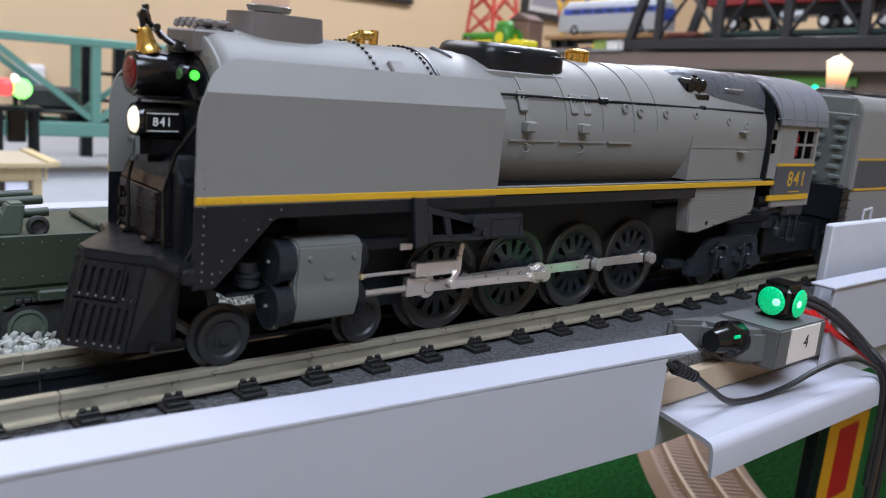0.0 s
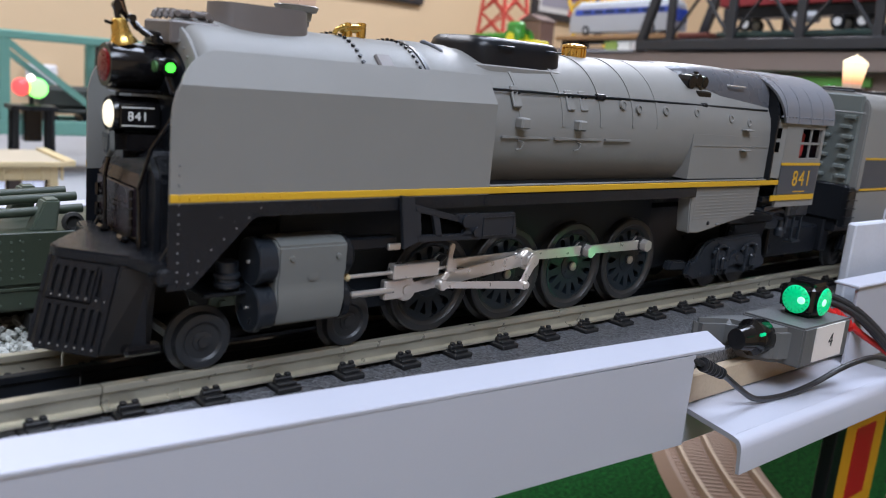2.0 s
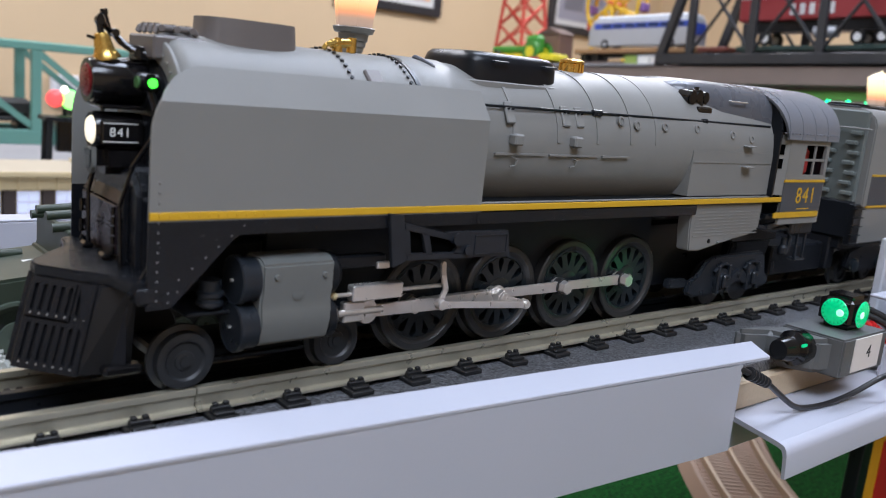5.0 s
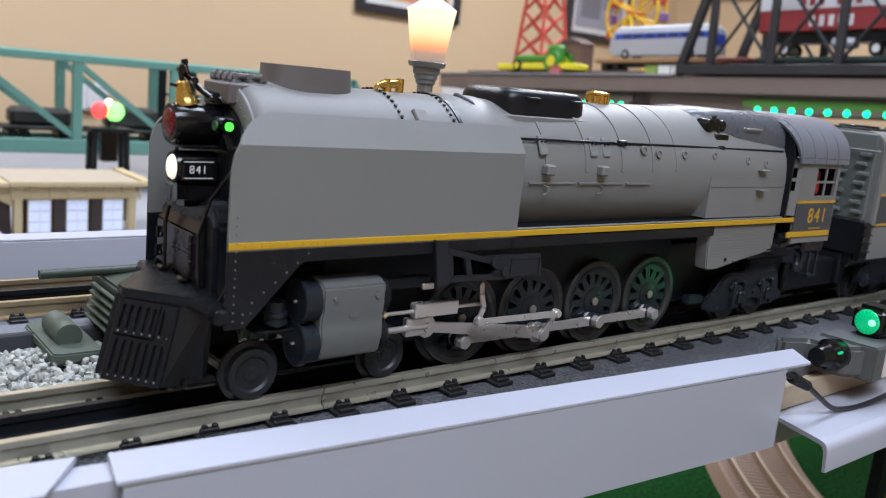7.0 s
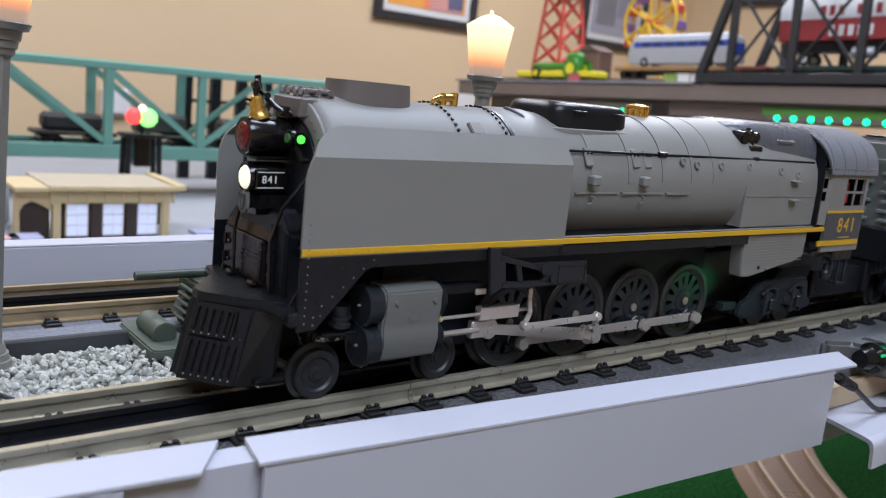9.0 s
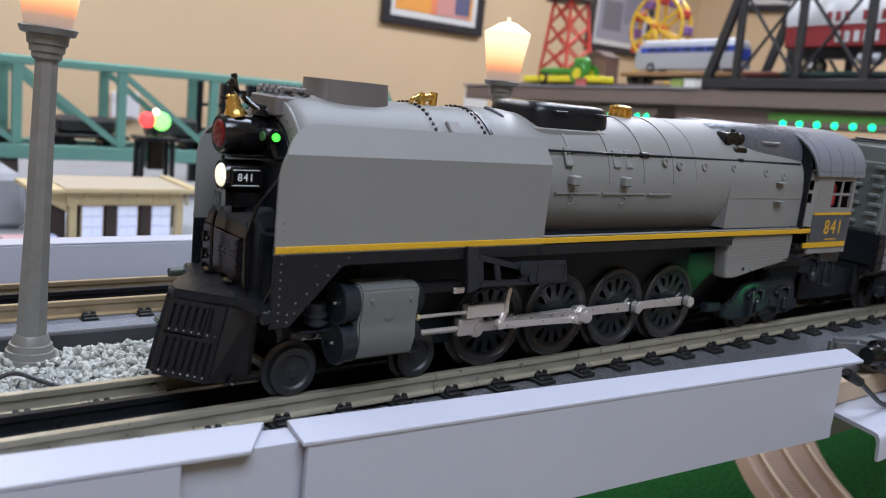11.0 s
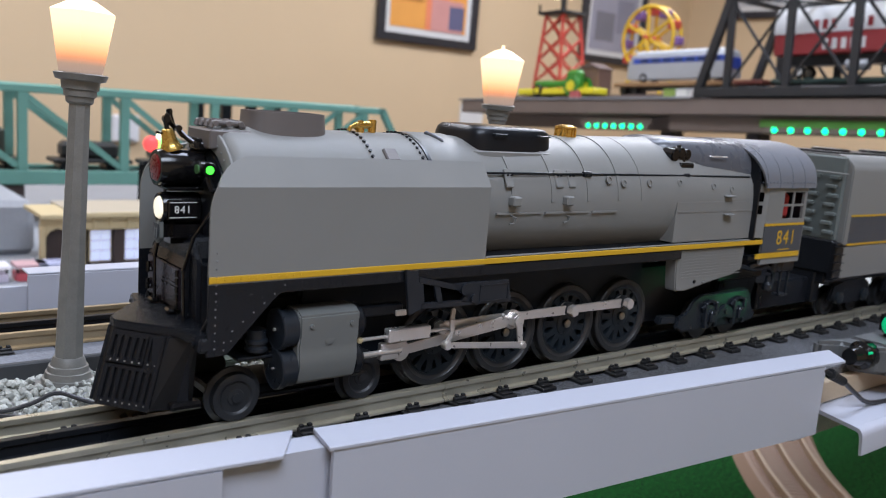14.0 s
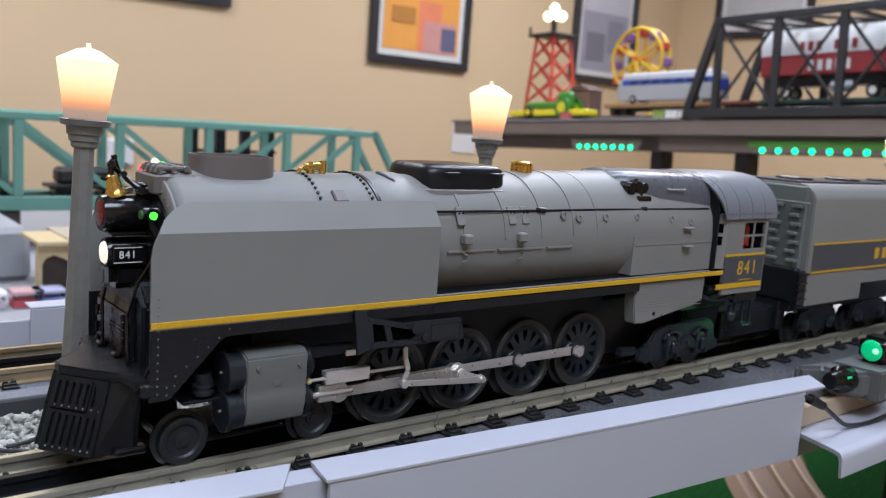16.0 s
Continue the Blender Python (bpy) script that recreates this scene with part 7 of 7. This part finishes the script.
for k, (y, c) in enumerate(((0.44, (0.5, 0.12, 0.12)), (0.10, (0.25, 0.35, 0.08)), (0.06, (0.7, 0.7, 0.66)), (0.02, (0.65, 0.62, 0.6)))):
    lb = thing("small_crate", "small painted crate on the shelf edge", "crate", "shelf crates", at=SHELF @ Matrix.Translation((0.02, y, 0)))
    part("crate_body", box(N(), 0, 0.02, -0.018, 0.018, 0, 0.018, 0.002), mat("crate_paint", c, 0.5, 0, 0.2, 40), lb)
    part("crate_lid", box(N(), -0.001, 0.021, -0.019, 0.019, 0.018, 0.022, 0.001), mat("crate_paint_lid", tuple(v * 0.8 for v in c), 0.5), lb)
bx = thing("brown_hut", "small dull brown toy hut on the shelf", "toy building", at=SHELF @ Matrix.Translation((0.12, 0.45, 0)))
part("hut_wall", box(N(), -0.03, 0.03, -0.04, 0.04, 0, 0.09, 0.002), mat("hut_brown", (0.16, 0.09, 0.07), 0.7, 0, 0.3, 40), bx)
part("hut_roof", prism(N(), [(-0.045, 0.09), (0.045, 0.09), (0.0, 0.11)], "x", -0.034, 0.034, 0.001), mat("hut_roof_brown", (0.1, 0.06, 0.05), 0.7), bx)
# ferris wheel
fw = thing("ferris_wheel", "yellow toy Ferris wheel with red and blue seats", "toy ferris wheel", at=SHELF @ Matrix.Translation((0.42, 0.49, 0.215)))
RF = 0.100
ring = [(math.cos(2 * math.pi * k / 32), math.sin(2 * math.pi * k / 32)) for k in range(33)]
for x in (-0.02, 0.02):
    part("rim", tube(N(), [(x, RF * c, RF * q) for c, q in ring], 0.006, 6), M_FYELLOW, fw)
    for k in range(6):
        a = math.pi * k / 3 + 0.5
        part("spoke", tube(N(), [(x, 0, 0), (x, RF * math.cos(a), RF * math.sin(a))], 0.0055, 6), M_FYELLOW, fw)
for k in range(12):
    a = 2 * math.pi * k / 12
    part("seat", box(N(), -0.018, 0.018, -0.014, 0.014, -0.014, 0.012, 0.003, pose(0, RF * math.cos(a), RF * math.sin(a) - 0.012)), M_TRED if k % 2 else mat("seat_violet", (0.2, 0.1, 0.3), 0.5), fw)
for x in (-0.035, 0.035):
    for dy in (-0.09, 0.09):
        part("stand_leg", tube(N(), [(x, 0, 0), (x, dy, -0.215)], 0.006, 6), M_FYELLOW, fw)
part("axle", rod(N(), (-0.04, 0, 0), (0.04, 0, 0), 0.008, seg=12), M_TRED, fw)
# red lattice tower
tw = thing("red_tower", "red lattice toy tower with bulbs glowing on top", "toy tower", at=SHELF @ Matrix.Translation((0.325, 0.80, 0)))
cs = [(-1, -1), (1, -1), (1, 1), (-1, 1)]
for i in range(4):
    a, c = cs[i], cs[(i + 1) % 4]
    part("leg", tube(N(), [(a[0] * 0.066, a[1] * 0.066, 0), (a[0] * 0.04, a[1] * 0.04, 0.3)], 0.006, 6), M_TRED, tw)
    for k in range(4):
        w0, w1 = 0.066 - 0.0065 * k, 0.066 - 0.0065 * (k + 1)
        for p, q in ((a, c), (c, a)):
            part("lattice", tube(N(), [(p[0] * w0, p[1] * w0, 0.075 * k), (q[0] * w1, q[1] * w1, 0.075 * (k + 1))], 0.0042, 6), M_TRED, tw)
part("platform", box(N(), -0.062, 0.062, -0.062, 0.062, 0.3, 0.31, 0.002), M_TRUSS, tw)
for a in cs:
    part("rail_post", box(N(), a[0] * 0.057 - 0.003, a[0] * 0.057 + 0.003, a[1] * 0.057 - 0.003, a[1] * 0.057 + 0.003, 0.31, 0.335), M_TRUSS, tw)
part("mast", rod(N(), (0, 0, 0.31), (0, 0, 0.37), 0.01, seg=10), M_TRUSS, tw)
M_BULB = mat("bulb_glow", (1, 0.85, 0.6), 0.3, emit=4.0, glow=(1.0, 0.85, 0.6))
for dy, dz in ((-0.035, 0.37), (0.0, 0.4), (0.03, 0.375), (-0.015, 0.375)):
    b = N()
    bmesh.ops.create_icosphere(b, subdivisions=2, radius=0.017, matrix=Matrix.Translation((0, dy, dz)))
    part("bulb", b, M_BULB, tw, "glowing warm bulb")
# LED strips under the shelf
M_LED = mat("led_green", (0.02, 0.9, 0.35), 0.3, emit=3.0, glow=(0.0, 0.95, 0.36))
M_LEDBAR = mat("led_board", (0.10, 0.28, 0.05), 0.5, 0, 0.2, 30)
for y0, y1, n, z in ((0.17, 0.39, 7, -0.078), (-0.52, -0.19, 8, -0.078)):
    ls = thing("led_strip", "strip of small green lights under the shelf", "light strip", "shelf light strips", at=SHELF)
    part("board", box(N(), 0.022, 0.029, y0 - 0.02, y1 + 0.02, z + 0.006, z + 0.024, 0.001), M_LEDBAR if y0 < 0 else M_SHELF, ls)
    for k in range(n):
        y = y0 + (y1 - y0) * (k + 0.5) / n
        part("light", lathe(N(), [(0, 0.007), (0.003, 0.0065), (0.006, 0.003)], (0.022, y, z), (-1, 0, 0), 12), M_LED, ls)
    part("carrier", box(N(), 0.022, 0.030, y0 - 0.01, y1 + 0.01, z - 0.006, z + 0.006), M_SHELF, ls)


# ---- what moves ----
def travel(t):
    i = max(k for k in range(len(TRAVEL) - 1) if TRAVEL[k][0] <= t + 1e-6)
    (t0, d0), (t1, d1) = TRAVEL[i], TRAVEL[i + 1]
    return d0 + (d1 - d0) * (t - t0) / (t1 - t0)


# ---- smoke from the stack: one short puff near the end ----
M_SMOKE = mat("thin_smoke", (0.85, 0.84, 0.84), 1.0, 0, 0.05, 40, spec=0.0)
M_SMOKE.node_tree.nodes["Principled BSDF"].inputs["Alpha"].default_value = 0.14
rnd = random.Random(8)
puffs = []
for k in range(6):
    f = k / 5
    r = 0.0065 + 0.0085 * f
    b = N()
    bmesh.ops.create_icosphere(b, subdivisions=3, radius=r)
    ph = [rnd.uniform(0, 6.28) for _ in range(3)]
    for v in b.verts:
        u = v.co / r
        v.co *= 1 + 0.16 * math.sin(3.1 * u.x + ph[0]) + 0.13 * math.sin(4.3 * u.y + ph[1]) + 0.12 * math.sin(3.7 * u.z + ph[2])
        v.co.z *= 1.25
    pf = part("smoke_puff", b, M_SMOKE, loco, "thin translucent white smoke puff", smooth=180)
    side = (0.2, -0.2, 0.5, -0.5, 0.7, -0.6)[k]
    z = 0.120 + 0.098 * f
    x = 0.034 + 0.012 * f + side * (0.004 + 0.020 * f)
    y = rnd.uniform(-0.004, 0.004) * (1 + 2 * f)
    hid = (0.036 + side * 0.003, 0.0, BZ)
    puffs.append((pf, [(0.0, pose(*hid)), (14.6, pose(*hid)), (14.85, pose(*hid)), (15.0, pose(x, y, z, 0, 0, 20 * side)), (15.2, pose(x - 0.012, y, z + 0.055, 0, 0, 40 * side)), (15.5, pose(x - 0.030, y, z + 0.13, 0, 0, 60 * side)), (16.0, pose(x - 0.06, y, z + 0.24, 0, 0, 80 * side))]))


def motions():
    times = [k * 0.5 for k in range(33)]
    rows = [(t, pose(-travel(t), 0, 0)) for t in times]
    walk(loco, rows)
    walk(tender, rows)
    fine = [k * 0.25 for k in range(65)]
    phi = {t: 0.11 + travel(t) / 0.0195 for t in fine}
    for ob, x, y, s in wheels:
        walk(ob, [(t, pose(x, y, WR, 0, -math.degrees(phi[t]), 0)) for t in fine])
    for ob, x in trucks:
        walk(ob, [(t, pose(x, 0, 0.0097, 0, -math.degrees(travel(t) / 0.0097), 0)) for t in fine])
    for ob, x in tender_wheels:
        walk(ob, [(t, pose(x, 0, 0.0097, 0, -math.degrees(travel(t) / 0.0097), 0)) for t in fine])
    for s, side_rod, main_rod, length, crosshead, crank, ecc, elen, link in sides:
        r_side, r_main, r_head, r_crank, r_ecc, r_link = [], [], [], [], [], []
        for t in fine:
            a = phi[t]
            px, pz = PIN * math.cos(a), WR + PIN * math.sin(a)
            r_side.append((t, pose(px, 0, pz)))
            mx, hz = DRIVERS[1] + px, 0.0215
            hx = mx - math.sqrt(length ** 2 - (pz - hz) ** 2)
            r_head.append((t, pose(hx, 0, hz)))
            r_main.append((t, pose(hx, 0, hz, 0, -math.degrees(math.atan2(pz - hz, mx - hx)), 0)))
            # return crank lags the pin
            ca = a - 3.3
            r_crank.append((t, pose(mx, 0, pz, 0, -math.degrees(ca), 0)))
            ex, ez = mx + CRANK * math.cos(ca), pz + CRANK * math.sin(ca)
            # link foot swings on its pivot so that the rod keeps its length
            lx, lz, la, lr = 0.0965, 0.0382, math.atan2(-0.0135, 0.0072), math.hypot(0.0135, 0.0072)
            best = min((abs(math.hypot(lx + lr * math.cos(la + g) - ex, lz + lr * math.sin(la + g) - ez) - elen), g) for g in [k * 0.01 for k in range(-90, 91)])[1]
            fx, fz = lx + lr * math.cos(la + best), lz + lr * math.sin(la + best)
            r_link.append((t, pose(lx, 0, lz, 0, -math.degrees(best), 0)))
            r_ecc.append((t, pose(fx, 0, fz, 0, -math.degrees(math.atan2(ez - fz, ex - fx)), 0)))
        walk(side_rod, r_side)
        walk(main_rod, r_main)
        walk(crosshead, r_head)
        walk(crank, r_crank)
        walk(ecc, r_ecc)
        walk(link, r_link)
    for pf, rows in puffs:
        walk(pf, rows)


motions()
